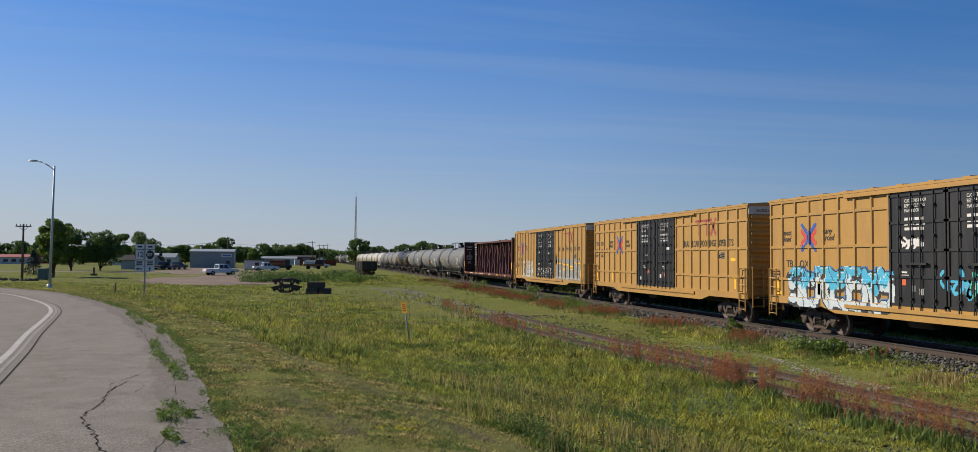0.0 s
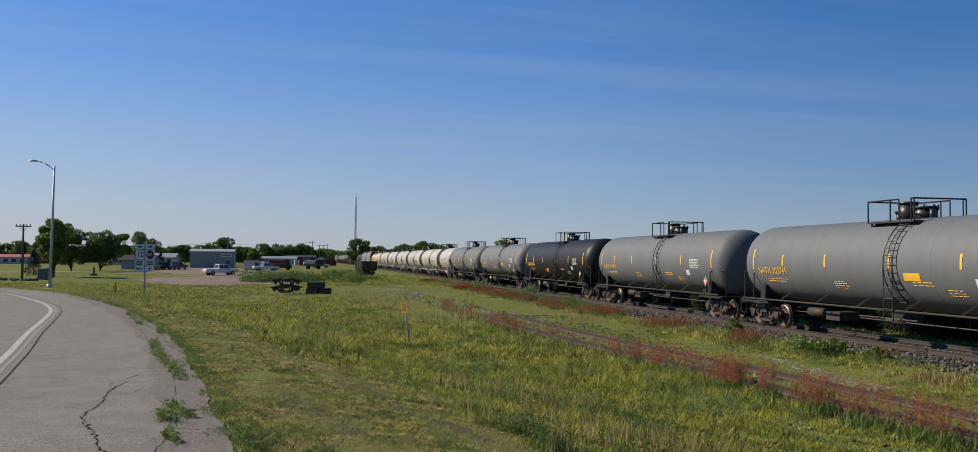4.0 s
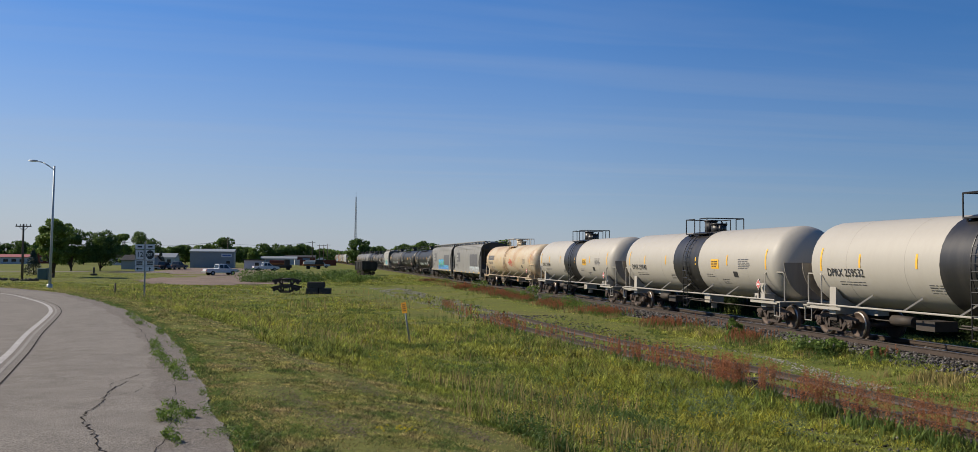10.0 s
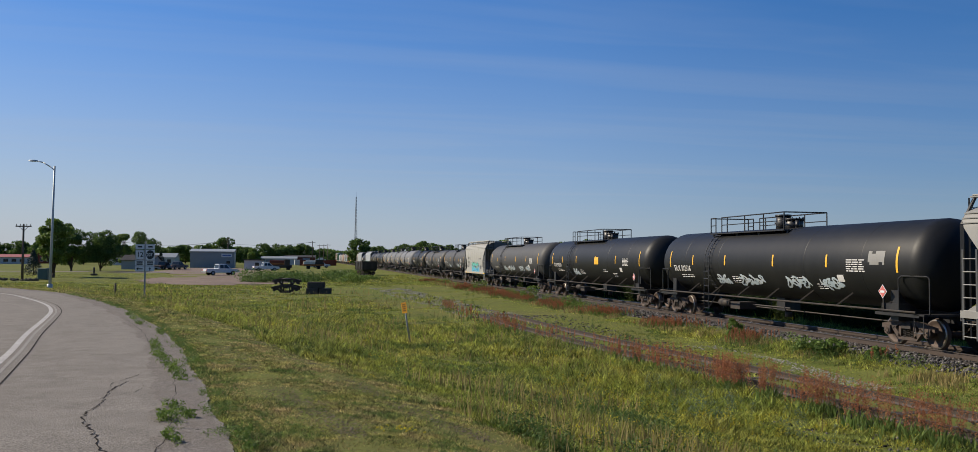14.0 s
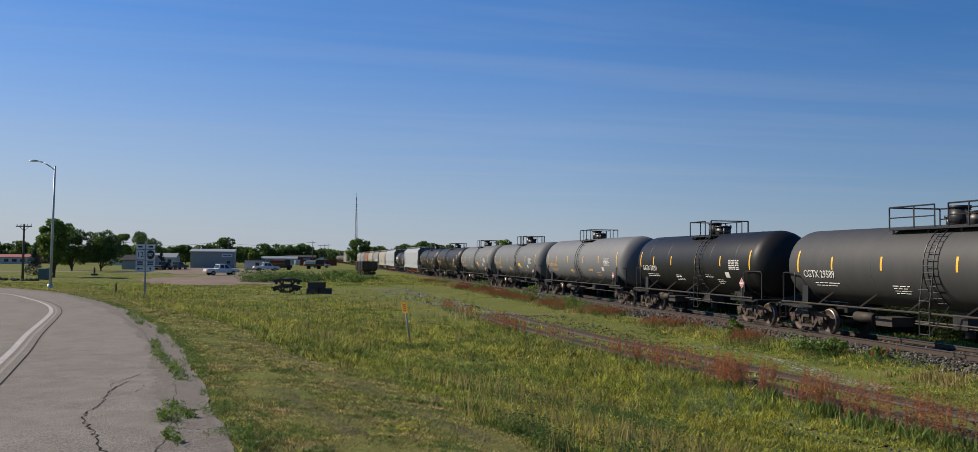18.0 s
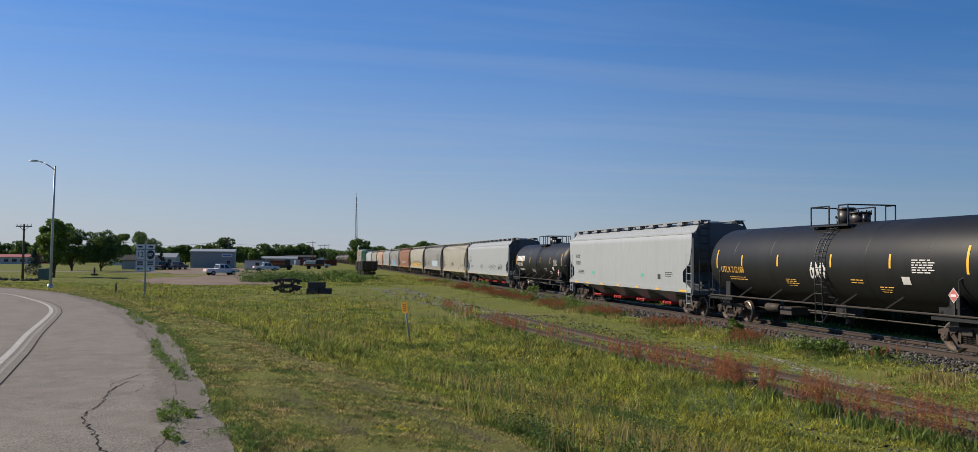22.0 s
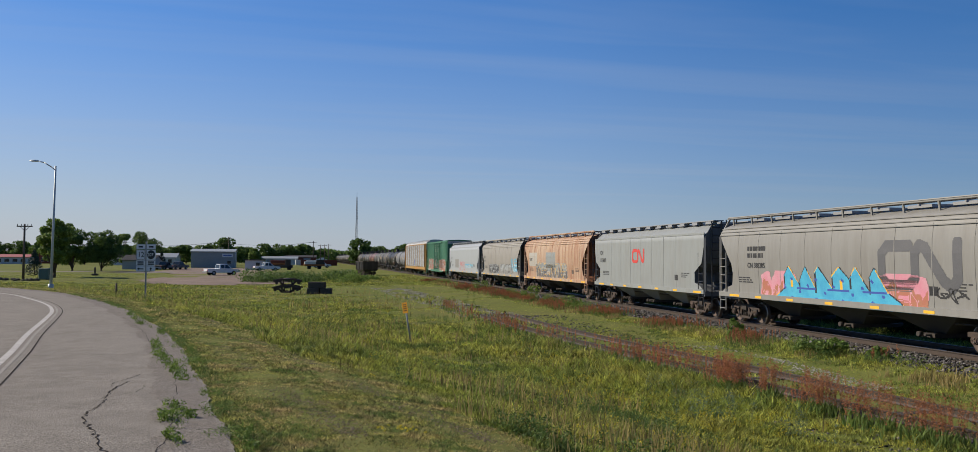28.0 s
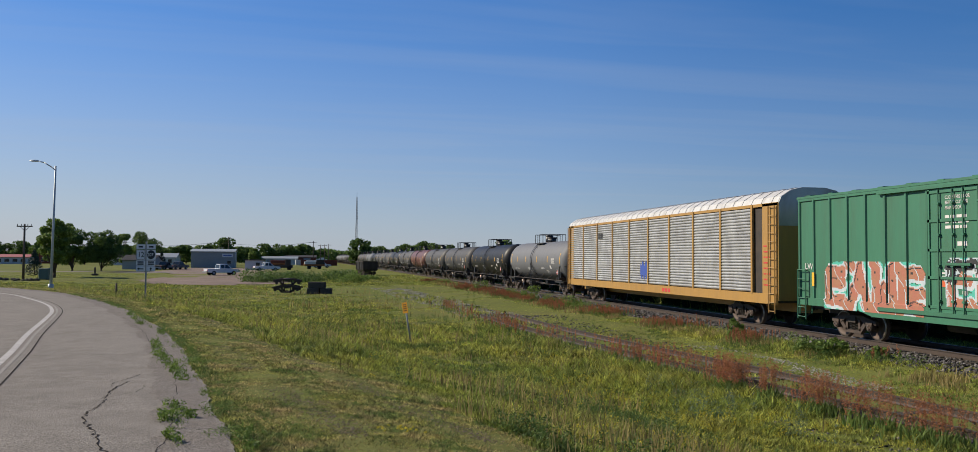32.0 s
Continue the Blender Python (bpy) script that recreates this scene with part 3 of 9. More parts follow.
crack_line(((-2.9, 8.4), (-2.6, 8.6), (-2.5, 8.9)), 0.014)
crack_line(((-3.5, 11.2), (-3.3, 10.6), (-3.2, 9.9)), 0.014)
crack_line(((-15.2, 25.2), (-11.5, 23.2), (-8.6, 22.0)), 0.02)
crack_line(((-8.4, 15.0), (-7.0, 15.2), (-6.3, 15.6)), 0.015)

# ---- tracks ----


def rail_mesh(name, length):
    bm = bmesh.new()
    prof = [(-0.075, -0.17), (0.075, -0.17), (0.075, -0.155), (0.012, -0.13), (0.012, -0.04), (0.037, -0.03), (0.037, -0.004), (0.03, 0.0), (-0.03, 0.0), (-0.037, -0.004), (-0.037, -0.03), (-0.012, -0.04), (-0.012, -0.13), (-0.075, -0.155)]
    loft(bm, [[(x, y, z) for x, z in prof] for y in (0, length)], 0, False)
    for f in bm.faces:
        if f.calc_center_median().z > -0.006 and abs(f.normal.z) > 0 or all(v.co.z > -0.005 for v in f.verts):
            f.material_index = 1
    return bm


main_track = tagged(new("railway_track"), "main-line track on a grey stone ballast bank", "track", kind="structure")
main_track.location = (TRACK_X, 0, 0)
for sx in (-0.7535, 0.7535):
    part("rail", rail_mesh("rail", 2600), [M["rail"], M["rail_top"]], main_track, at=pose(sx, -900, 0))
tie_bm = bmesh.new()
box(tie_bm, -1.3, 1.3, -0.115, 0.115, -0.19, 0)
tie_me = mesh_of("tie", tie_bm, M["tie"])
tie_rng = random.Random(3)
for k in range(190):
    part("tie", tie_me, None, main_track, at=pose(tie_rng.uniform(-0.03, 0.03), 8 + k * 0.52, -0.172 + tie_rng.uniform(-0.01, 0.005), 0, 0, tie_rng.uniform(-1, 1)))

siding = tagged(new("siding_track"), "disused rusty siding track with sunken wooden ties", "track", kind="structure")
SIDE_TOP = -0.16
for sx in (-0.7535, 0.7535):
    bm = bmesh.new()
    ys = [-40 + 1.5 * k for k in range(56)]
    loft(bm, [[(float(siding_x(y)) + sx + dx, y, SIDE_TOP + dz) for dx, dz in ((-0.06, -0.16), (0.06, -0.16), (0.014, -0.12), (0.014, -0.04), (0.034, -0.03), (0.034, 0), (-0.034, 0), (-0.034, -0.03), (-0.014, -0.04), (-0.014, -0.12))] for y in ys], 0, False)
    part("rail", bm, M["rail"], siding)
for k in range(90):
    y = 4 + k * 0.56
    if k > 20 and tie_rng.random() < 0.25:
        continue
    part("tie", tie_me, None, siding, at=pose(float(siding_x(y)) + tie_rng.uniform(-0.1, 0.1), y, SIDE_TOP - 0.155 + tie_rng.uniform(-0.05, 0.0), 0, 0, 3.5 + tie_rng.uniform(-3, 3)))


def stones(name, count, xs, ys, size, seed, label, squash=0.7, mat="stone", beside=False, patchy=False, places=None):
    """Loose stones as one heap of small rough octahedra."""
    r = np.random.default_rng(seed)
    x = r.uniform(*xs, count)
    y = ys[0] + (ys[1] - ys[0]) * r.uniform(0, 1, count) ** 1.6
    if places is not None:
        x, y = places[:, 0], places[:, 1]
    if beside:
        x = x + siding_x(y)
    if patchy:
        keep = np.sin(x * 1.9 + 1.7 * np.sin(y * 0.35)) * np.cos(y * 0.42 + np.sin(x * 1.3)) > -0.25
        x, y = x[keep], y[keep]
        count = len(x)
    s = r.uniform(size[0], size[1], count) * (1 + np.maximum(y - max(ys[0], 8), 0) / 60)
    z = ground_height(x, y)
    base = np.array([(1, 0, 0), (-1, 0, 0), (0, 1, 0), (0, -1, 0), (0, 0, 1), (0, 0, -1)], float)
    co = base[None] * (s[:, None, None] * r.uniform(0.6, 1.3, (count, 6, 1)))
    ang = r.uniform(0, 6.28, count)
    c, sn = np.cos(ang)[:, None], np.sin(ang)[:, None]
    co = np.stack([co[..., 0] * c - co[..., 1] * sn, co[..., 0] * sn + co[..., 1] * c, co[..., 2] * squash], -1)
    co += r.uniform(-0.35, 0.35, co.shape) * s[:, None, None]
    co += np.stack([x, y, z + s * 0.25], 1)[:, None]
    tri = np.array([(0, 2, 4), (2, 1, 4), (1, 3, 4), (3, 0, 4), (2, 0, 5), (1, 2, 5), (3, 1, 5), (0, 3, 5)])
    faces = (tri[None] + (np.arange(count) * 6)[:, None, None]).reshape(-1, 3)
    return tagged(part(name, fast_mesh(name, co.reshape(-1, 3), faces, [M[mat]])), label, "ballast", kind="stuff")


stones("ballast", 26000, (TRACK_X - 2.9, TRACK_X + 2.3), (8, 75), (0.03, 0.06), 5, "coarse grey crushed-stone ballast beside the rails")
stones("ballast", 3200, (8.3, 13.2), (9, 45), (0.02, 0.042), 6, "scattered grey stones between the siding ties")
stones("old_ballast", 6500, (-1.6, 2.2), (43, 84), (0.02, 0.045), 8, "pale grey gravel where the siding is buried", beside=True, patchy=True, squash=0.3, mat="pale_stone")
stones("pale_stones", 1300, (13.3, 14.4), (18.5, 28), (0.014, 0.034), 7, "pale limestone chips spilled beside the siding", mat="pale_stone", patchy=True)

# ---- train: shared pieces ----
# A car's own space: y along the track, the front end towards -y, rail tops at z = 0, the near side at -x.


def facing(y, z, x, tilt=0.0):
    """The pose of lettering on a car's near side."""
    return Matrix.Translation((x, y, z)) @ Matrix(((0, 0, -1, 0), (-1, 0, 0, 0), (0, 1, 0, 0), (0, 0, 0, 1))) @ pose(0, 0, 0, tilt)


def wheelset_mesh():
    bm = bmesh.new()
    n = 24

    def disc(sx):
        prof = [(0.0, 0.04), (0.10, 0.05), (0.13, 0.02), (0.34, 0.0), (0.37, 0.03), (0.415, 0.035), (0.445, 0.03), (0.457, 0.0), (0.462, -0.06), (0.49, -0.09), (0.485, -0.115), (0.40, -0.11), (0.36, -0.05), (0.12, -0.05)]
        rings = [[(sx * (0.76 + w), r * math.cos(2 * math.pi * k / n), 0.457 + r * math.sin(2 * math.pi * k / n)) for k in range(n)] for r, w in prof[1:]]
        vr = loft(bm, rings, 0, True, caps=False)
        bm.faces.new(vr[0])
        for ring_a in (3, 4, 5, 6):
            for v in vr[ring_a]:
                for f in v.link_faces:
                    if all(any(w in r_ for r_ in vr[4:7]) for w in f.verts):
                        f.material_index = 1

    for sx in (-1, 1):
        disc(sx)
        rod(bm, (sx * 0.80, 0, 0.457), (sx * 1.10, 0, 0.457), 0.075, 10)
        rod(bm, (sx * 1.10, 0, 0.457), (sx * 1.14, 0, 0.457), 0.10, 12)
        for a in range(3):
            c, s = math.cos(a * 2.094), math.sin(a * 2.094)
            rod(bm, (sx * 1.14, 0.06 * c, 0.457 + 0.06 * s), (sx * 1.165, 0.06 * c, 0.457 + 0.06 * s), 0.022, 6, 1)
    rod(bm, (-0.7, 0, 0.457), (0.7, 0, 0.457), 0.085, 10)
    bmesh.ops.translate(bm, verts=bm.verts[:], vec=(0, 0, -0.457))
    return mesh_of("wheelset", bm, [M["wheel_steel"], M["wheel_bright"]])


def side_frame_mesh(sx):
    bm = bmesh.new()
    x0, x1 = (sx * 0.93, sx * 1.07) if sx > 0 else (sx * 1.07, sx * 0.93)
    top = [(-1.18, 0.52), (-1.18, 0.66), (-0.95, 0.70), (-0.55, 0.80), (0.55, 0.80), (0.95, 0.70), (1.18, 0.66), (1.18, 0.52), (1.02, 0.57), (0.76, 0.57), (0.66, 0.50), (0.42, 0.66), (-0.42, 0.66), (-0.66, 0.50), (-0.76, 0.57), (-1.02, 0.57)]
    prism(bm, top, x0, x1)
    prism(bm, [(-0.70, 0.52), (-0.58, 0.60), (-0.30, 0.30), (0.30, 0.30), (0.58, 0.60), (0.70, 0.52), (0.40, 0.20), (-0.40, 0.20)], x0, x1)
    for sy in (-1, 1):
        prism(bm, [(sy * 0.30, 0.28), (sy * 0.42, 0.28), (sy * 0.36, 0.68), (sy * 0.26, 0.68)], x0, x1)
        rod(bm, (sx * 0.92, sy * 0.89, 0.457), (sx * 1.12, sy * 0.89, 0.457), 0.135, 10)
        box(bm, min(sx * 0.95, sx * 1.12), max(sx * 0.95, sx * 1.12), sy * 0.89 - 0.16, sy * 0.89 + 0.16, 0.53, 0.62)
    return mesh_of("side_frame", bm, M["truck_steel"])


def spring_mesh(sx):
    bm = bmesh.new()
    for yy in (0.0,):
        pts = [(sx * 1.0 + 0.06 * math.cos(a * 1.05), yy + 0.06 * math.sin(a * 1.05), 0.30 + a * 0.0092) for a in range(0, 31)]
        tube(bm, pts, 0.014, 4)
    return mesh_of("spring", bm, M["dark_steel"])


def bolster_mesh():
    bm = bmesh.new()
    box(bm, -1.12, 1.12, -0.2, 0.2, 0.56, 0.74)
    rod(bm, (0, 0, 0.7), (0, 0, 0.82), 0.35, 14)
    for sy in (-0.45, 0.45):
        rod(bm, (-0.8, sy, 0.42), (0.8, sy, 0.42), 0.05, 6)
    return mesh_of("truck", bm, M["dark_steel"])


ME = {"wheelset": wheelset_mesh(), "frame_l": side_frame_mesh(-1), "frame_r": side_frame_mesh(1), "spring_l": spring_mesh(-1), "spring_r": spring_mesh(1), "truck": bolster_mesh()}
WHEELS = []


def trucks(car, half):
    for sy in (-1, 1):
        t = part("truck", ME["truck"], None, car, "grimy two-axle railway truck", pose(0, sy * half, 0))
        part("side_frame", ME["frame_l"], None, t)
        part("side_frame", ME["frame_r"], None, t)
        for yy in (-0.17, 0.0, 0.17):
            part("spring", ME["spring_l"], None, t, at=pose(0, yy, 0))
            part("spring", ME["spring_r"], None, t, at=pose(0, yy, 0))
        for wy in (-0.89, 0.89):
            WHEELS.append((part("wheelset", ME["wheelset"], None, t, at=pose(0, wy, 0.457)), wy))


def coupler_mesh():
    bm = bmesh.new()
    box(bm, -0.09, 0.09, -0.75, 0.0, 0.80, 0.98)
    box(bm, -0.16, 0.16, -0.95, -0.70, 0.72, 1.04)
    box(bm, 0.02, 0.17, -1.08, -0.90, 0.74, 1.02)
    tube(bm, [(0.25, -0.3, 0.85), (0.25, -0.6, 0.6), (0.2, -0.9, 0.45), (0.12, -1.05, 0.42)], 0.025, 5)
    return mesh_of("coupler", bm, M["truck_steel"])


ME["coupler"] = coupler_mesh()


def couplers(car, end):
    part("coupler", ME["coupler"], None, car, at=pose(0, -end + 0.1, 0))
    part("coupler", ME["coupler"], None, car, at=pose(0, end - 0.1, 0, 0, 0, 180))


def ladder(bm, y, x, z0, z1, w=0.42, step=0.36, along="y", mat=0, r=0.016):
    """A ladder on a side (rungs along y) or on an end (rungs along x)."""
    d = (0, w / 2, 0) if along == "y" else (w / 2, 0, 0)
    for s in (-1, 1):
        bar(bm, (x + s * d[0], y + s * d[1], z0), (x + s * d[0], y + s * d[1], z1), 0.045, 0.045, mat)
    k = int((z1 - z0) / step)
    for i in range(k + 1):
        z = z0 + 0.08 + i * step
        if z < z1:
            rod(bm, (x - d[0], y - d[1], z), (x + d[0], y + d[1], z), r, 5, mat)


# paint: cells on a surface, each the colour of what was sprayed there


def stroke_field(yy, zz, lines):
    """Distance from each point to the nearest of some polylines."""
    best = np.full(yy.shape, 1e9)
    for ln in lines:
        for (a, b), (c, d) in zip(ln, ln[1:]):
            ex, ez = c - a, d - b
            t = np.clip(((yy - a) * ex + (zz - b) * ez) / max(ex * ex + ez * ez, 1e-9), 0, 1)
            best = np.minimum(best, np.hypot(yy - a - t * ex, zz - b - t * ez))
    return best


def cells(name, index, y0, z0, cell, surf, mats, parent, label, lift=0.006):
    """index: rows along z, columns along u (from the +y end); 0 leaves the paint below bare."""
    rz, cu = np.nonzero(index)
    kinds = index[rz, cu] - 1
    u0, w0 = cu * cell, rz * cell
    corner = [(u0, w0), (u0 + cell, w0), (u0 + cell, w0 + cell), (u0, w0 + cell)]
    pts = []
    for u, w in corner:
        y, z = y0 - u, z0 + w
        pts.append(np.stack([-(surf(y0 - (u0 + cell / 2), z) + lift) * np.ones_like(y), y, z], 1))
    co = np.stack(pts, 1).reshape(-1, 3)
    faces = np.arange(len(co)).reshape(-1, 4)
    return part(name, fast_mesh(name, co, faces, [M[m] for m in mats], index=kinds), None, parent, label)


def graffiti(parent, y0, length, z0, height, surf, seed, mats, label, letters=5, cell=0.035, cloud=0.5, width=0.17, outline=0.05, fancy=True):
    """Sprayed letters that cannot be read: a cloud behind, an outline, a fill in two colours, highlights."""
    r = np.random.default_rng(seed)
    nu, nz = int(length / cell), int(height / cell)
    u, w = np.meshgrid((np.arange(nu) + 0.5) * cell, (np.arange(nz) + 0.5) * cell)
    lines = []
    lw = length / letters
    for k in range(letters):
        a = k * lw + lw * 0.2
        b = a + lw * 0.62
        h0, h1 = height * r.uniform(0.10, 0.2), height * r.uniform(0.72, 0.9)
        mid = height * r.uniform(0.4, 0.6)
        shape = int(r.integers(0, 5))
        sl = r.uniform(-0.12, 0.12)
        if shape == 0:
            ls = [[(a, h0), (a + sl, h1), (b, h1), (b, mid), (a, mid)], [((a + b) / 2, mid), (b, h0)]]
        elif shape == 1:
            ls = [[(b, h1), (a + sl, h1), (a, h0), (b, h0)], [(a, mid), (b, mid)]]
        elif shape == 2:
            ls = [[(a, h0), ((a + b) / 2 + sl, h1), (b, h0)], [(a + 0.1, mid), (b - 0.1, mid)]]
        elif shape == 3:
            ls = [[(b, h1), (a, h1 - 0.1), (a, mid), (b, mid), (b, h0 + 0.05), (a, h0)]]
        else:
            ls = [[(a, h1), (a + sl, h0), (b, h0), (b, h1)], [((a + b) / 2, h0), ((a + b) / 2, mid)]]
        if fancy:
            ls.append([(b, h0), (b + lw * r.uniform(0.1, 0.4), h0 - height * 0.12)])
            ls.append([(a, h1), (a - lw * r.uniform(0.0, 0.3), h1 + height * 0.1)])
        lines += ls
    d = stroke_field(u, w, lines)
    saw = np.abs(((u * 1.3 + w * 0.9 + seed * 0.37) % 1.0) - 0.5) + np.abs(((u * 2.9 - w * 1.6 + seed * 0.11) % 1.0) - 0.5)
    d = d + 0.02 * np.sin(u * 9 + w * 5) + 0.05 * (saw - 0.5)
    idx = np.zeros((nz, nu), int)
    round_ = 1.0 - np.abs(2 * u / length - 1) ** (2.2 if cloud >= 0.4 else 6) - 0.85 * np.clip(2 * w / height - 1, 0, 1) ** 5 - 0.25 * saw
    mist = width + outline + cloud * (0.12 + 0.22 * np.sin(u * 1.9 + seed) ** 2 + 0.14 * (1 - saw))
    step = max(1, round(0.06 / cell))
    low_right = np.full(d.shape, 9.0)
    low_right[:-step, step:] = d[step:, :-step]
    up_left = np.full(d.shape, 9.0)
    up_left[:-1, 1:] = d[1:, :-1]
    idx[(d < mist) & (round_ > 0)] = 1
    idx[d < width + outline] = 2
    if outline >= 0.04:
        idx[low_right < width + outline * 0.8] = 2
    fade = w / height + 0.16 * np.sin(u * 3.1 + seed) + 0.25 * (saw - 0.5)
    idx = np.where(d < width, np.where(fade > 0.58, 3, 4), idx)
    if len(mats) > 4 and width > 0.1:
        idx = np.where((d < width * 0.8) & (up_left >= width * 0.8) & (np.sin(u * 4.3 + seed) > -0.3), 5, idx)
        idx = np.where((d < width * 0.45) & (np.sin(u * 11 + seed) * np.sin(w * 13 + seed) > 0.86), 5, idx)
    if outline >= 0.03 and width > 0.1:
        idx = np.where((d < width) & (np.abs(np.sin(u * 4.1 + w * 2.3 + seed) + 0.4 * np.sin(w * 6.1)) < 0.07), 2, idx)
    idx[round_ < -0.12] = 0
    if cloud <= 0:
        idx[idx == 1] = 0
    return cells("graffiti", idx, y0, z0, cell, surf, mats, parent, label)


def scribble(parent, y0, length, z0, height, surf, seed, mat, label, width=0.035, loops=6, cell=0.03):
    r = np.random.default_rng(seed)
    nu, nz = int(length / cell), int(height / cell)
    u, w = np.meshgrid((np.arange(nu) + 0.5) * cell, (np.arange(nz) + 0.5) * cell)
    pts = []
    for k in range(loops * 12):
        t = k / (loops * 12)
        pts.append((length * (0.05 + 0.85 * t) + length * 0.09 * math.sin(k * 0.9 + seed), height * (0.5 + 0.36 * math.cos(k * (0.52 + 0.1 * math.sin(seed))) * (0.6 + 0.4 * math.sin(k * 0.21 + seed)))))
    idx = (stroke_field(u, w, [pts]) < width).astype(int)
    return cells("graffiti", idx, y0, z0, cell, surf, [mat], parent, label)


def painted_lines(name, parent, y0, length, z0, height, surf, lines, width, mat, label, cell=0.03):
    nu, nz = int(length / cell), int(height / cell)
    u, w = np.meshgrid((np.arange(nu) + 0.5) * cell, (np.arange(nz) + 0.5) * cell)
    idx = (stroke_field(u, w, lines) < width).astype(int)
    return cells(name, idx, y0, z0, cell, surf, [mat], parent, label)


def patch(name, parent, y0, length, z0, height, surf, mat, label="", cell=None, ragged=0.0):
    """A painted area that follows the side; its rows are cut fine enough for the curve."""
    cell = cell or min(0.09, height / 2, length / 2)
    nu, nz = max(1, round(length / cell)), max(1, round(height / cell))
    idx = np.ones((nz, nu), int)
    if ragged:
        u, w = np.meshgrid(np.arange(nu), np.arange(nz))
        keep = (w < nz - 1 - ragged * (1 + np.sin(u * 0.7))) & (w > ragged * (1 + np.sin(u * 0.9 + 2)))
        idx = idx * keep
    return cells(name, idx, y0, z0, cell, surf, [mat], parent, label)


def fine_print(parent, y0, z0, rows, length, surf, mat, height=0.05, seed=0, gap=0.09):
    """Lettering too small to read, as plain bars, one line under another."""
    r = random.Random(seed)
    bm = bmesh.new()
    for k in range(rows):
        u, z = 0.0, z0 - k * gap
        while u < length:
            w = r.uniform(0.1, 0.32)
            if u + w > length:
                break
            x = -(float(surf(y0 - u, z)) + 0.006)
            bm.faces.new([bm.verts.new(p) for p in ((x, y0 - u, z), (x, y0 - u - w, z), (x, y0 - u - w, z + height), (x, y0 - u, z + height))])
            u += w + r.uniform(0.03, 0.07)
    if len(bm.faces):
        part("small_lettering", bm, mat, parent)


# ---- tank cars ----
TANK_Z, TANK_R = 2.56, 1.50


def shell(r=TANK_R, zc=TANK_Z):
    return lambda y, z: np.sqrt(np.maximum(r * r - (np.asarray(z) - zc) ** 2, 0.01))


def tank_body(length, r, zc=TANK_Z, n=32):
    bm = bmesh.new()
    half, head = length / 2, 0.54 * r
    ys = [(-half + head * (1 - math.cos(a)), math.sin(a)) for a in (0.12, 0.35, 0.6, 0.85, 1.1, 1.35, math.pi / 2)]
    ys = ys + [(y, 1.0) for y in (-half * 0.45, -half * 0.15, half * 0.15, half * 0.45)] + [(-y, s) for y, s in ys[::-1]]
    rings = [[(r * s * math.cos(2 * math.pi * k / n), y, zc + r * s * math.sin(2 * math.pi * k / n)) for k in range(n)] for y, s in ys]
    loft(bm, rings, 0, True)
    return bm


def tank_rings(length, r, seams, zc=TANK_Z, n=32):
    bm = bmesh.new()
    for y in seams:
        loft(bm, [[(rr * math.cos(2 * math.pi * k / n), yy, zc + rr * math.sin(2 * math.pi * k / n)) for k in range(n)] for yy, rr in ((y - 0.02, r), (y - 0.008, r + 0.006), (y + 0.008, r + 0.006), (y + 0.02, r))], 0, True, caps=False)
    return bm


TANK_CACHE = {}


def sill_mat_of(paint):
    return paint if paint in ("tank_white", "tank_rusty") else "black_paint"


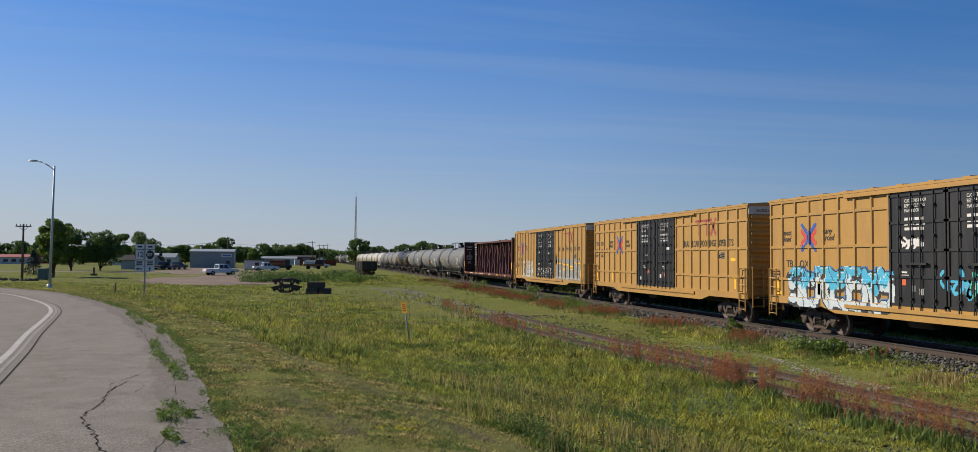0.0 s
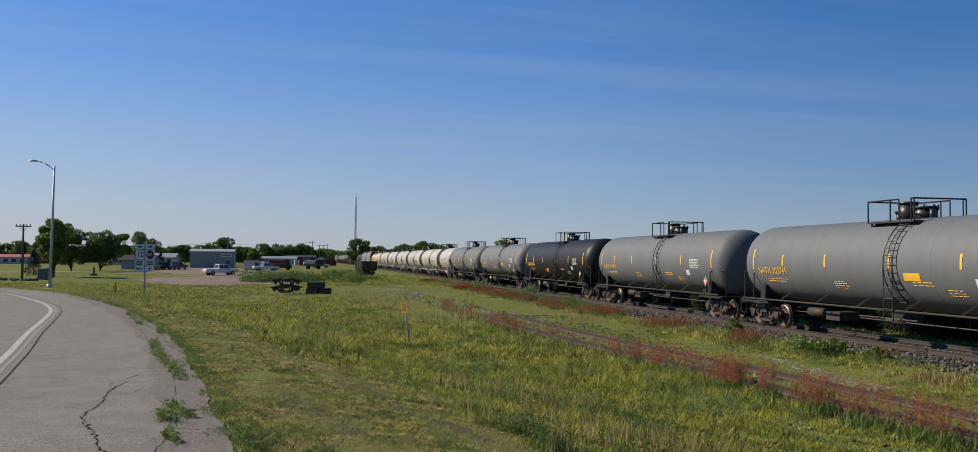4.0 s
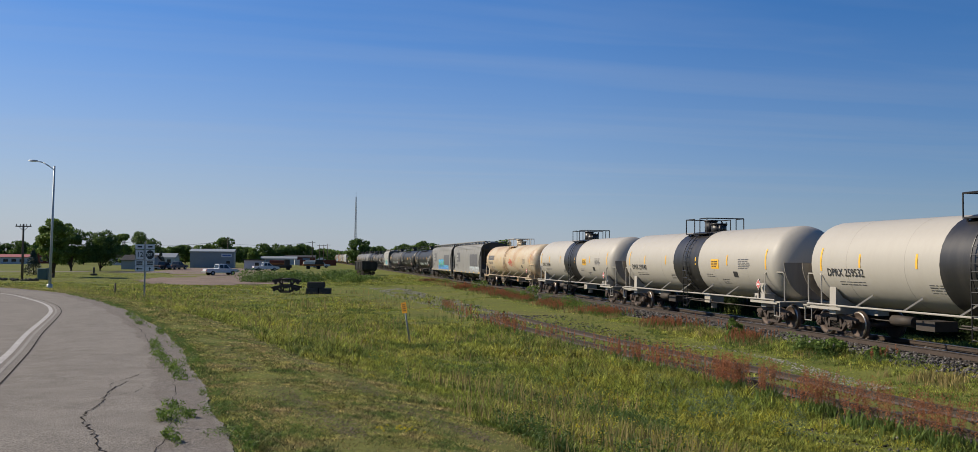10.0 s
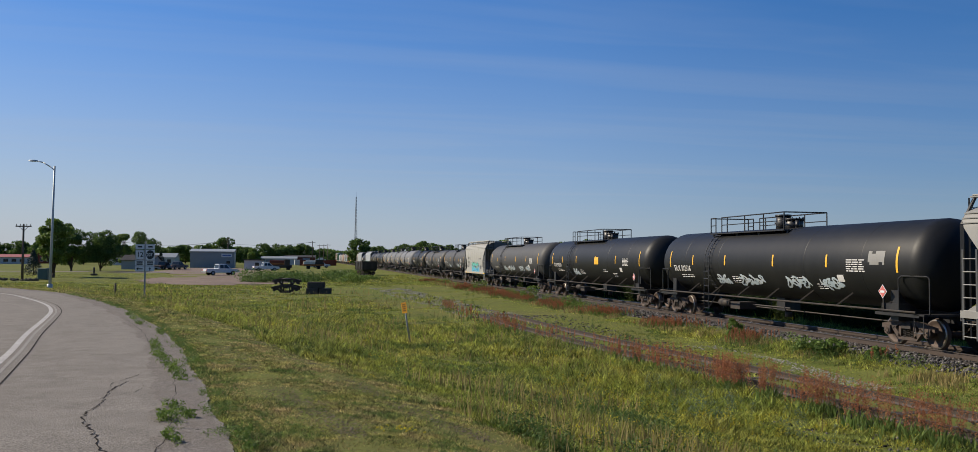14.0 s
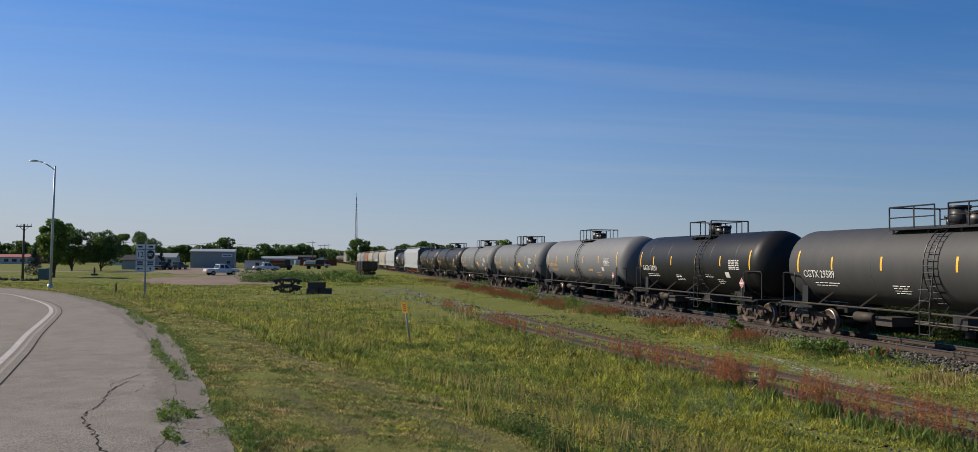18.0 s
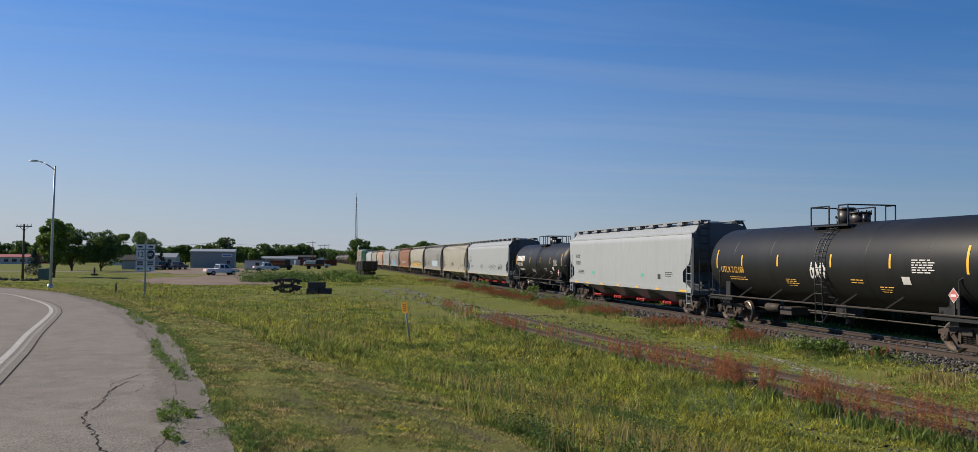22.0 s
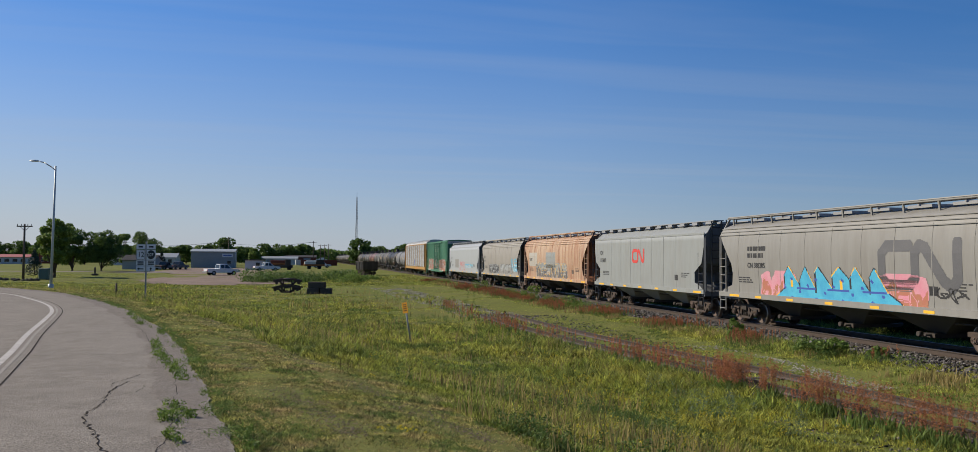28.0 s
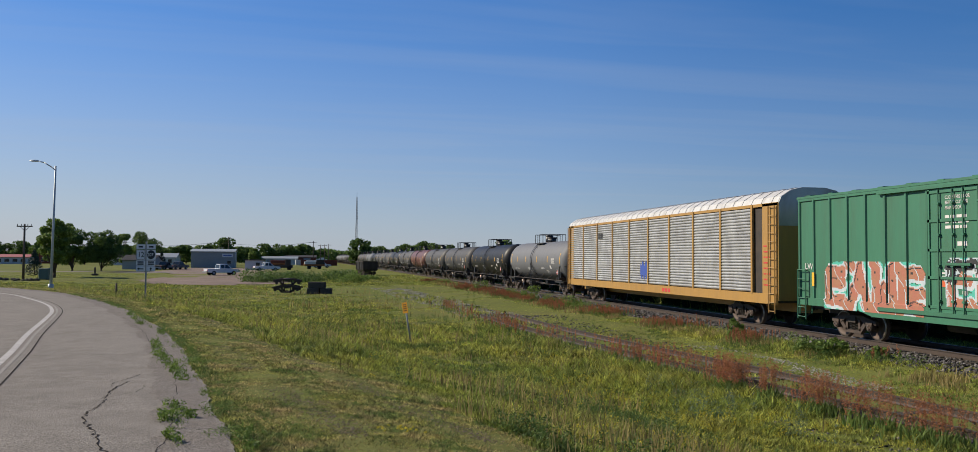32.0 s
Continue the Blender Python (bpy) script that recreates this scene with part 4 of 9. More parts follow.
def tank_car(length, paint, label, trim="black_paint", band=None, mark=None, mark_mat="paint_orange", stripes="paint_yellow", long_rails=False, near=True, seed=0, ladder_y=0.25, logo=None, tag=None, radius=TANK_R, low=0.0, short=1.3, span=None):
    zc, r = TANK_Z - low, radius
    surf = shell(r, zc)
    car = holder("tank_car", label, "tank car", "cars of the freight train")
    rnd = random.Random(seed)
    tl = length - short
    plat = 0.4 * ladder_y if not long_rails else 0.0
    key = (round(tl, 2), r, paint, trim, band, long_rails, round(ladder_y, 2), low, short, span)
    made = TANK_CACHE.get(key)
    if made is None:
        made = {}
        made["tank"] = mesh_of("tank", tank_body(tl, r, zc), M[paint])
        made["weld"] = mesh_of("weld_seam", tank_rings(tl, r, [-tl * 0.34, -tl * 0.17, tl * 0.17, tl * 0.34], zc), M[paint])
        if band:
            bm = bmesh.new()
            n = 32
            loft(bm, [[((r + 0.01) * math.cos(2 * math.pi * k / n), y, zc + (r + 0.01) * math.sin(2 * math.pi * k / n)) for k in range(n)] for y in (-1.35, 1.35)], 0, True, caps=False)
            made["band"] = mesh_of("band", bm, M[band])
        # platform with its rails
        bm = bmesh.new()
        ya_, yb_ = span or ((-1.25, 4.9) if long_rails else (plat - 1.1, plat + 1.1))
        pz = zc + r - 0.16
        for sx in (-1, 1):
            box(bm, min(sx * 0.42, sx * 0.98), max(sx * 0.42, sx * 0.98), ya_, yb_, pz, pz + 0.05)
            for yy in (ya_, ya_ * 0.65 + yb_ * 0.35, ya_ * 0.35 + yb_ * 0.65, yb_):
                bar(bm, (sx * 0.8, yy, pz - 0.35), (sx * 0.8, yy, pz), 0.06, 0.06)
        made["platform"] = mesh_of("platform", bm, M[trim])
        bm = bmesh.new()
        rt = pz + 0.74
        for sx in (-1, 1):
            bm = bmesh.new()
            x = sx * 0.95
            gap = (ladder_y - 0.28, ladder_y + 0.28)
            n_p = 4 if long_rails else 2
            for k in range(n_p + 1):
                yy = ya_ + (yb_ - ya_) * k / n_p
                if not (gap[0] < yy < gap[1]):
                    rod(bm, (x, yy, pz), (x, yy, rt), 0.026, 6)
            for a_, b_ in ((ya_, gap[0]), (gap[1], yb_)):
                if b_ - a_ > 0.1:
                    rod(bm, (x, a_, rt), (x, b_, rt), 0.026, 6)
                    if long_rails:
                        rod(bm, (x, a_, pz + 0.4), (x, b_, pz + 0.4), 0.02, 6)
            for yy in gap:
                rod(bm, (x, yy, pz), (x, yy, rt), 0.024, 6)
            yy = ya_ if sx < 0 else yb_
            rod(bm, (-0.95, yy, rt), (0.95, yy, rt), 0.026, 6)
            made["rails%d" % sx] = mesh_of("guard_rail", bm, M[trim])
        bm = bmesh.new()
        rod(bm, (0, plat - 0.45, zc + r - 0.1), (0, plat - 0.45, zc + r + 0.30), 0.36, 16)
        rod(bm, (0, plat - 0.45, zc + r + 0.30), (0, plat - 0.45, zc + r + 0.36), 0.40, 16)
        for k in range(8):
            a = k * math.pi / 4
            rod(bm, (0.37 * math.cos(a), plat - 0.45 + 0.37 * math.sin(a), zc + r + 0.24), (0.37 * math.cos(a), plat - 0.45 + 0.37 * math.sin(a), zc + r + 0.42), 0.025, 5)
        made["manway"] = mesh_of("manway", bm, M[trim])
        bm = bmesh.new()
        rod(bm, (0, plat + 0.35, zc + r - 0.1), (0, plat + 0.35, zc + r + 0.48), 0.30, 16)
        rod(bm, (0, plat + 0.35, zc + r + 0.48), (0, plat + 0.35, zc + r + 0.56), 0.33, 16)
        made["valves"] = mesh_of("valve_housing", bm, M[trim])
        bm = bmesh.new()
        rod(bm, (0.1, plat + 0.9, zc + r - 0.1), (0.1, plat + 0.9, zc + r + 0.22), 0.10, 10)
        rod(bm, (0.1, plat + 0.9, zc + r + 0.2), (0.1, plat + 0.9, zc + r + 0.28), 0.15, 10)
        made["valve2"] = mesh_of("valve", bm, M[trim])
        bm = bmesh.new()
        rod(bm, (-0.2, plat - 1.0, zc + r - 0.1), (-0.2, plat - 1.0, zc + r + 0.26), 0.09, 10)
        made["valve3"] = mesh_of("valve", bm, M[trim])
        # ladders that follow the shell
        for sx in (-1, 1):
            bm = bmesh.new()
            pts = []
            for a in np.linspace(58, -52, 12):
                pts.append((sx * (r + 0.11) * math.cos(radians(a)), zc + (r + 0.11) * math.sin(radians(a))))
            low_pts = [(sx * 1.5, zc - (r + 0.11) * 0.80), (sx * 1.5, 0.52)]
            for w in (-0.21, 0.21):
                tube(bm, [(x, ladder_y + w, z) for x, z in pts], 0.02, 5)
                tube(bm, [(sx * (r + 0.11), ladder_y + w, zc - 0.1), (sx * 1.58, ladder_y + w, 1.3), (sx * 1.58, ladder_y + w, 0.45)], 0.02, 5)
            for a in np.linspace(52, -48, 13):
                x, z = sx * (r + 0.11) * math.cos(radians(a)), zc + (r + 0.11) * math.sin(radians(a))
                rod(bm, (x, ladder_y - 0.21, z), (x, ladder_y + 0.21, z), 0.014, 5)
            for z in np.arange(0.5, zc - 0.4, 0.33):
                xx = sx * (1.58 + (z - 1.3) * 0.04 if z > 1.3 else 1.58)
                rod(bm, (xx, ladder_y - 0.21, z), (xx, ladder_y + 0.21, z), 0.014, 5)
            rod(bm, (sx * 1.58, ladder_y - 0.21, 0.5), (sx * 1.2, ladder_y - 0.55, 1.35), 0.02, 5)
            made["ladder%d" % sx] = mesh_of("ladder", bm, M[trim if paint != "tank_rusty" else paint])
        # sill, saddles, running rail
        sill_mat = paint if paint in ("tank_white", "tank_rusty") else "black_paint"
        for sy in (-1, 1):
            bm = bmesh.new()
            box(bm, -0.22, 0.22, min(sy * (tl / 2 - 2.6), sy * (length / 2 - 0.75)), max(sy * (tl / 2 - 2.6), sy * (length / 2 - 0.75)), 0.78, 1.12)
            made["sill%d" % sy] = mesh_of("stub_sill", bm, M[sill_mat])
            bm = bmesh.new()
            loft(bm, [[(xx, sy * (length / 2 - 2.3) + yy, z) for xx, z in ((-1.32, 0.80), (1.32, 0.80), (1.30, 1.75), (1.05, 1.40), (0.6, 1.15), (0, 1.06), (-0.6, 1.15), (-1.05, 1.40), (-1.30, 1.75))] for yy in (-0.18, 0.18)], 0, False)
            made["saddle%d" % sy] = mesh_of("saddle", bm, M[sill_mat])
            bm = bmesh.new()
            box(bm, -1.5, 1.5, sy * (length / 2 - 1.0) - 0.22, sy * (length / 2 - 1.0) + 0.22, 1.02, 1.07)
            made["deck%d" % sy] = mesh_of("end_platform", bm, M[sill_mat])
            for sx in (-1, 1):
                bm = bmesh.new()
                x0_, x1_ = sorted((sx * 1.42, sx * 1.5))
                box(bm, x0_, x1_, sy * (length / 2 - 2.0) - 1.0, sy * (length / 2 - 2.0) + 1.0, 0.96, 1.06)
                tube(bm, [(sx * 1.46, sy * (length / 2 - 0.85), 1.05), (sx * 1.46, sy * (length / 2 - 0.85), 0.5), (sx * 1.46, sy * (length / 2 - 1.25), 0.5), (sx * 1.46, sy * (length / 2 - 1.25), 1.05)], 0.018, 5)
                made["step%d%d" % (sx, sy)] = mesh_of("side_step", bm, M[sill_mat])
        if band:
            arc = [(1.42 * math.cos(a), zc + 1.42 * math.sin(a)) for a in np.linspace(math.pi + 0.05, 2 * math.pi - 0.05, 17)]
            arc = [(x, max(z, 1.08)) for x, z in arc]
            arc = [(-1.42, zc + 0.02)] + arc + [(1.42, zc + 0.02)]
            for sy in (-1, 1):
                bm = bmesh.new()
                y0, y1 = sorted((sy * (tl / 2 + 0.02), sy * (tl / 2 + 0.05)))
                loft(bm, [[(x, yy, z) for x, z in arc] for yy in (y0, y1)], 0, False)
                made["shield%d" % sy] = mesh_of("head_shield", bm, M["shield_paint"])
        bm = bmesh.new()
        box(bm, -0.35, 0.35, -0.3, 0.3, 0.62, 1.14)
        rod(bm, (0, 0, 0.35), (0, 0, 0.65), 0.14, 10)
        made["outlet"] = mesh_of("bottom_outlet", bm, M[sill_mat])
        hw = length / 2 - 1.1
        for sx in (-1, 1):
            bm = bmesh.new()
            rod(bm, (sx * 1.53, -hw, 1.12), (sx * 1.53, hw, 1.12), 0.032, 6)
            for yy in np.arange(-hw + 1.6, hw - 1.2, 2.3):
                bar(bm, (sx * 1.53, float(yy), 1.12), (sx * 1.16, float(yy) - 0.42, zc - 0.70 * r + 0.03), 0.05, 0.05)
            made["rail_low%d" % sx] = mesh_of("running_rail", bm, M[sill_mat if sill_mat != "black_paint" else "dark_steel"])
        for sx in (-1, 1):
            for sy in (-1, 1):
                bm = bmesh.new()
                y0 = sy * (length / 2 - 0.80)
                y1 = sy * (length / 2 - 1.9)
                tube(bm, [(sx * 1.48, y1, 1.05), (sx * 1.48, y1, 2.12), (sx * 1.44, y1 + sy * 0.08, 2.2), (sx * 1.30, y0 - sy * 0.05, 2.2), (sx * 1.28, y0, 2.12), (sx * 1.28, y0, 1.05)], 0.026, 6)
                made["hoop%d%d" % (sx, sy)] = mesh_of("end_handrail", bm, M[sill_mat])
        bm = bmesh.new()
        box(bm, -1.05, -0.25, 2.1, 2.9, 0.55, 0.85)
        rod(bm, (-0.75, 3.3, 0.75), (-0.75, 4.3, 0.75), 0.17, 10)
        rod(bm, (-0.3, -hw + 1, 0.66), (-0.3, hw - 1, 0.66), 0.025, 5)
        rod(bm, (-0.9, -1.6, 0.8), (-0.9, 1.2, 0.8), 0.03, 5)
        made["brake"] = mesh_of("brake_gear", bm, M["dark_steel"])
        TANK_CACHE[key] = made
    far_keep = ("tank", "band", "platform", "rails", "valves", "ladder-1", "sill", "saddle", "rail_low")
    for k, me in made.items():
        if near or k.startswith(far_keep):
            part(me.name.split(".")[0], me, None, car)
    trucks(car, length / 2 - 2.05)
    couplers(car, length / 2)
    if near:
        if stripes:
            for k, f in enumerate((0.072, 0.2, 0.36, 0.56, 0.74, 0.928)):
                hgt = 0.85 if k in (0, 5) else 0.42
                patch("reflector", car, tl / 2 - f * tl, 0.09, zc - hgt * 0.3, hgt, surf, stripes, cell=0.09)
        fine_print(car, tl / 2 - 0.13 * tl, zc - 0.62, 2, 1.5, surf, M[mark_mat], 0.05, seed)
        # hazard placards on their posts, data plates
        for f in (0.90,):
            bm = bmesh.new()
            y = tl / 2 - f * tl
            c = [(y, 1.48), (y - 0.20, 1.70), (y, 1.92), (y + 0.20, 1.70)]
            prism(bm, c, -1.515, -1.505)
            p = part("placard", bm, M["sign_white"], car, "faded red diamond hazard placard with a white rim")
            bm = bmesh.new()
            prism(bm, [(y, 1.51), (y - 0.175, 1.70), (y, 1.89), (y + 0.175, 1.70)], -1.521, -1.516)
            part("placard_mark", bm, M["placard_red"], p)
            bm = bmesh.new()
            box(bm, -1.526, -1.522, y - 0.1, y + 0.1, 1.66, 1.73)
            part("placard_bar", bm, M["sign_white"], p)
            bm = bmesh.new()
            box(bm, -1.50, -1.46, y - 0.02, y + 0.02, 1.05, 1.9)
            part("placard_post", bm, M["dark_steel"], car)
        bm = bmesh.new()
        box(bm, -1.44, -1.02, -length / 2 + 1.95, -length / 2 + 2.75, 1.07, 1.33)
        part("brake_valve", bm, M[sill_mat_of(paint)], car)
        panel = "paint_black" if paint in ("tank_white", "tank_rusty") else "paint_white"
        fine_print(car, tl / 2 - 0.80 * tl, zc + 0.12, 6, 1.0, surf, M["paint_grey" if panel == "paint_black" else panel], 0.035, seed + 1, 0.075)
        fine_print(car, tl / 2 - 0.62 * tl, zc - 0.55, 2, 0.9, surf, M[mark_mat], 0.05, seed + 2)
        fine_print(car, tl / 2 - 0.385 * tl, zc - 0.62, 4, 0.85, surf, M[mark_mat], 0.035, seed + 7, 0.075)
        fine_print(car, tl / 2 - 0.70 * tl, zc - 0.75, 3, 0.7, surf, M[mark_mat], 0.035, seed + 8, 0.075)
        patch("data_plate", car, tl / 2 - 0.77 * tl, 0.36, zc - 0.62, 0.26, surf, "paint_black" if panel == "paint_black" else "paint_white", cell=0.06)
        if paint == "tank_white":
            patch("notice", car, tl / 2 - 0.655 * tl, 0.72, zc - 0.28, 0.42, surf, "paint_yellow", "yellow warning notice", cell=0.06)
            fine_print(car, tl / 2 - 0.655 * tl - 0.06, zc + 0.03, 4, 0.62, lambda y, z: surf(y, z) + 0.006, M["paint_black"], 0.04, seed + 5, 0.08)
        if paint == "tank_grey" and rnd.random() < 0.6:
            patch("notice", car, tl / 2 - 0.60 * tl, 0.75, zc - 0.5, 0.24, surf, "paint_yellow", "yellow warning notice", cell=0.06)
    if mark:
        th = math.degrees(math.asin(-0.38 / r))
        words("reporting_mark", mark, 0.37, M[mark_mat], car, facing(tl / 2 - 0.095 * tl, zc - (0.42 if not logo else 0.36), 0), squeeze=0.92, surf=surf)
    if logo:
        mt, w0 = logo
        for k in range(6):
            patch("logo_block", car, tl / 2 - 0.09 * tl - k * w0, w0 * 0.8, zc + 0.05, 0.42, surf, mt, cell=0.07)
    if tag:
        for (y, ln, z, h, sd, mt) in tag:
            scribble(car, y, ln, z, h, surf, sd, mt, "faded white sprayed tag", 0.036)
    return car


# ---- covered hoppers ----


def hopper(length, paint, label, style="curved", bays=3, mark=None, mark_mat="paint_black", bay_paint=None, near=True, seed=0, gate="dark_steel", end_tone=None, height=4.36, seams=False):
    car = holder("covered_hopper", label, "hopper car", "cars of the freight train")
    h = height
    hb = length / 2 - 0.75
    if style == "curved":
        prof = [(1.50, 1.22), (1.52, 1.75), (1.56, 2.3), (1.575, 2.9), (1.555, 3.35), (1.49, 3.8), (1.36, 4.05), (1.12, h - 0.20), (0.75, h - 0.05), (0.0, h)]
    else:
        prof = [(1.56, 1.22), (1.575, 1.9), (1.58, 2.6), (1.575, 3.3), (1.57, h - 0.55), (1.50, h - 0.5), (1.12, h - 0.12), (0.7, h), (0.0, h + 0.03)]
    zs = [p[1] for p in prof]
    xs = [p[0] for p in prof]

    def surf(y, z):
        return np.interp(z, zs, xs)

    def y_end(z):
        # the ends of the side slope in below, above the trucks
        cut = 1.15 if style == "curved" else 0.95
        if style != "curved":
            return hb - cut * float(np.interp(z, (1.2, 1.35, 1.6, 2.1, 2.5, 3.3), (0.0, 0.0, 1.0, 1.0, 0.25, 0.0)))
        return hb - cut * float(np.interp(z, (1.2, 1.35, 1.6, 2.1, 2.5, 3.2, 3.7), (0.0, 0.0, 0.9, 1.0, 0.92, 0.4, 0.0)))

    zz = sorted(set(zs + [1.45, 1.6, 1.95, 2.1, 2.5, 2.7, 3.1, 3.6]))
    bm = bmesh.new()
    rows = []
    ny = 9
    for z in [q for q in zz if q <= h]:
        x, e = float(surf(0, z)), y_end(z)
        rows.append([[bm.verts.new((sx * x, -e + 2 * e * k / ny, z)) for k in range(ny + 1)] for sx in (-1, 1)])
    for a, b in zip(rows, rows[1:]):
        for s in (0, 1):
            for k in range(ny):
                f = bm.faces.new((a[s][k], a[s][k + 1], b[s][k + 1], b[s][k]))
                f.smooth = True
        for k in (0, ny):
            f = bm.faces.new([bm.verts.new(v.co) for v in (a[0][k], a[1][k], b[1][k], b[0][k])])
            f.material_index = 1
    t = rows[-1]
    for k in range(ny):
        bm.faces.new((t[0][k], t[0][k + 1], t[1][k + 1], t[1][k]))
    # second material: dark end paint with the ends' shade put into its colour
    part("body", bm, [M[paint], M[end_tone or paint]], car)
    # seams down the side and the top chord
    for k in range(1, 10):
        y = -hb + 2 * hb * k / 10
        if abs(y) < hb - 1.6 and (seams or style == "curved"):
            bm = bmesh.new()
            for z0, z1 in zip(zz, zz[1:]):
                if z1 <= h - 0.5:
                    bar(bm, (-float(surf(0, z0)) - 0.002, y, z0), (-float(surf(0, z1)) - 0.002, y, z1), 0.02 if style != "curved" else 0.03, 0.012, up=(1, 0, 0))
            part("seam", bm, M[paint], car)
    bm = bmesh.new()
    zc = h - 0.52 if style != "curved" else 3.72
    for dz in ((0.0,) if style != "curved" else (0.0, 0.14, 0.28)):
        for sx in (-1, 1):
            x = float(surf(0, zc + dz))
            box(bm, min(sx * x, sx * (x + 0.035)), max(sx * x, sx * (x + 0.035)), -hb, hb, zc + dz, zc + dz + (0.09 if style != "curved" else 0.03))
    part("top_chord", bm, M[paint], car)
    for sx in (-1, 1):
        bm = bmesh.new()
        box(bm, min(sx * 1.42, sx * 1.60), max(sx * 1.42, sx * 1.60), -hb, hb, 1.10, 1.30)
        part("side_sill", bm, M[paint], car)
    # roof walk on stanchions, hatches
    bm = bmesh.new()
    for sx in (-1, 1):
        for k in range(11):
            y = -hb + 0.4 + (2 * hb - 0.8) * k / 10
            if style == "curved":
                bar(bm, (sx * 1.06, y, h - 0.20), (sx * 1.10, y, h + 0.12), 0.07, 0.05)
            else:
                prism(bm, [(y - 0.3, h - 0.02), (y + 0.3, h - 0.02), (y + 0.24, h + 0.10), (y - 0.24, h + 0.10)], min(sx * 0.85, sx * 1.15), max(sx * 0.85, sx * 1.15))
        box(bm, min(sx * 0.62, sx * 1.14), max(sx * 0.62, sx * 1.14), -hb - 0.1, hb + 0.1, h + 0.11, h + 0.15)
        if style == "curved":
            rod(bm, (sx * 1.12, -hb, h + 0.17), (sx * 1.12, hb, h + 0.17), 0.03, 5)
    part("roof_walk", bm, M["galv"] if style != "curved" else M[paint], car, "galvanized roof walkway")
    for k in range(8):
        y = -hb + 1.2 + (2 * hb - 2.4) * k / 7
        hatch = ME.get("hatch")
        if hatch is None:
            bm = bmesh.new()
            box(bm, -0.4, 0.4, -0.55, 0.55, 0.0, 0.10)
            box(bm, -0.45, 0.45, -0.04, 0.04, 0.10, 0.14)
            hatch = ME["hatch"] = mesh_of("roof_hatch", bm, M["galv"])
        if near:
            part("roof_hatch", hatch, None, car, at=pose(0, y, h + 0.0))
    # end frames: posts, ladders, platform, brake wheel
    for sy in (-1, 1):
        bm = bmesh.new()
        ye = sy * hb
        for sx in (-1, 1):
            bar(bm, (sx * 1.50, ye, 1.05), (sx * 1.50, ye, 3.7), 0.10, 0.10)
            bar(bm, (sx * 1.50, ye, 3.7), (sx * 1.05, ye, h + 0.12), 0.07, 0.07)
            bar(bm, (sx * 0.35, ye - sy * 0.1, 1.05), (sx * 0.35, ye - sy * 0.1, 3.2), 0.12, 0.10)
            bar(bm, (sx * 1.1, ye, 1.1), (sx * 0.6, ye - sy * 1.0, 2.3), 0.08, 0.08)
        box(bm, -1.55, 1.55, ye - 0.06, ye + 0.06, 1.0, 1.22)
        box(bm, -1.5, 1.5, min(ye, ye - sy * 1.6), max(ye, ye - sy * 1.6), 1.02, 1.06)
        box(bm, -1.3, 1.3, ye - 0.04, ye + 0.04, 3.65, 3.75)
        part("end_frame", bm, M[end_tone or paint], car)
    for sy in (-1, 1):
        ye = sy * hb
        bm = bmesh.new()
        ladder(bm, ye - sy * 0.32, -1.56, 0.5, 3.0, 0.5, 0.36)
        part("ladder", bm, M[paint] if style == "curved" or paint == "hop_white" else M["black_paint"], car)
        bm = bmesh.new()
        ladder(bm, ye + sy * 0.06, -0.95, 0.5, h + 0.1, 0.5, 0.36, "x")
        part("ladder", bm, M["black_paint"], car)
    bm = bmesh.new()
    for k in range(20):
        a, b = 2 * math.pi * k / 20, 2 * math.pi * (k + 1) / 20
        rod(bm, (0.6 + 0.27 * math.cos(a), -hb - 0.22, 2.5 + 0.27 * math.sin(a)), (0.6 + 0.27 * math.cos(b), -hb - 0.22, 2.5 + 0.27 * math.sin(b)), 0.016, 4)
    rod(bm, (0.33, -hb - 0.22, 2.5), (0.87, -hb - 0.22, 2.5), 0.014, 4)
    rod(bm, (0.6, -hb - 0.22, 2.23), (0.6, -hb - 0.22, 2.77), 0.014, 4)
    rod(bm, (0.6, -hb - 0.22, 2.5), (0.6, -hb + 0.1, 2.5), 0.03, 5)
    part("brake_wheel", bm, M["truck_steel"], car)
    # discharge bays
    inner = hb - 2.3
    for k in range(bays):
        y = -inner + 2 * inner * (k + 0.5) / bays
        w = inner / bays * 0.98
        bm = bmesh.new()
        loft(bm, [[(sx * 1.40, y - sy * w, 1.22) for sx, sy in ((-1, 1), (1, 1), (1, -1), (-1, -1))], [(sx * 0.55, y - sy * 0.32, 0.48) for sx, sy in ((-1, 1), (1, 1), (1, -1), (-1, -1))]], 0, False)
        part("discharge_bay", bm, M[bay_paint or "black_paint"], car)
        bm = bmesh.new()
        box(bm, -0.95, 0.95, y - 0.34, y + 0.34, 0.36, 0.48)
        rod(bm, (-1.15, y - 0.15, 0.45), (1.15, y - 0.15, 0.45), 0.05, 8)
        rod(bm, (-1.15, y + 0.15, 0.45), (-1.0, y + 0.15, 0.45), 0.08, 8)
        part("outlet_gate", bm, M[gate], car)
    bm = bmesh.new()
    box(bm, -0.22, 0.22, -hb, hb, 0.75, 1.05)
    rod(bm, (-0.9, -hb + 1.8, 0.85), (-0.9, hb - 1.8, 0.85), 0.03, 5)
    part("centre_sill", bm, M["dark_steel"], car)
    trucks(car, length / 2 - 2.05)
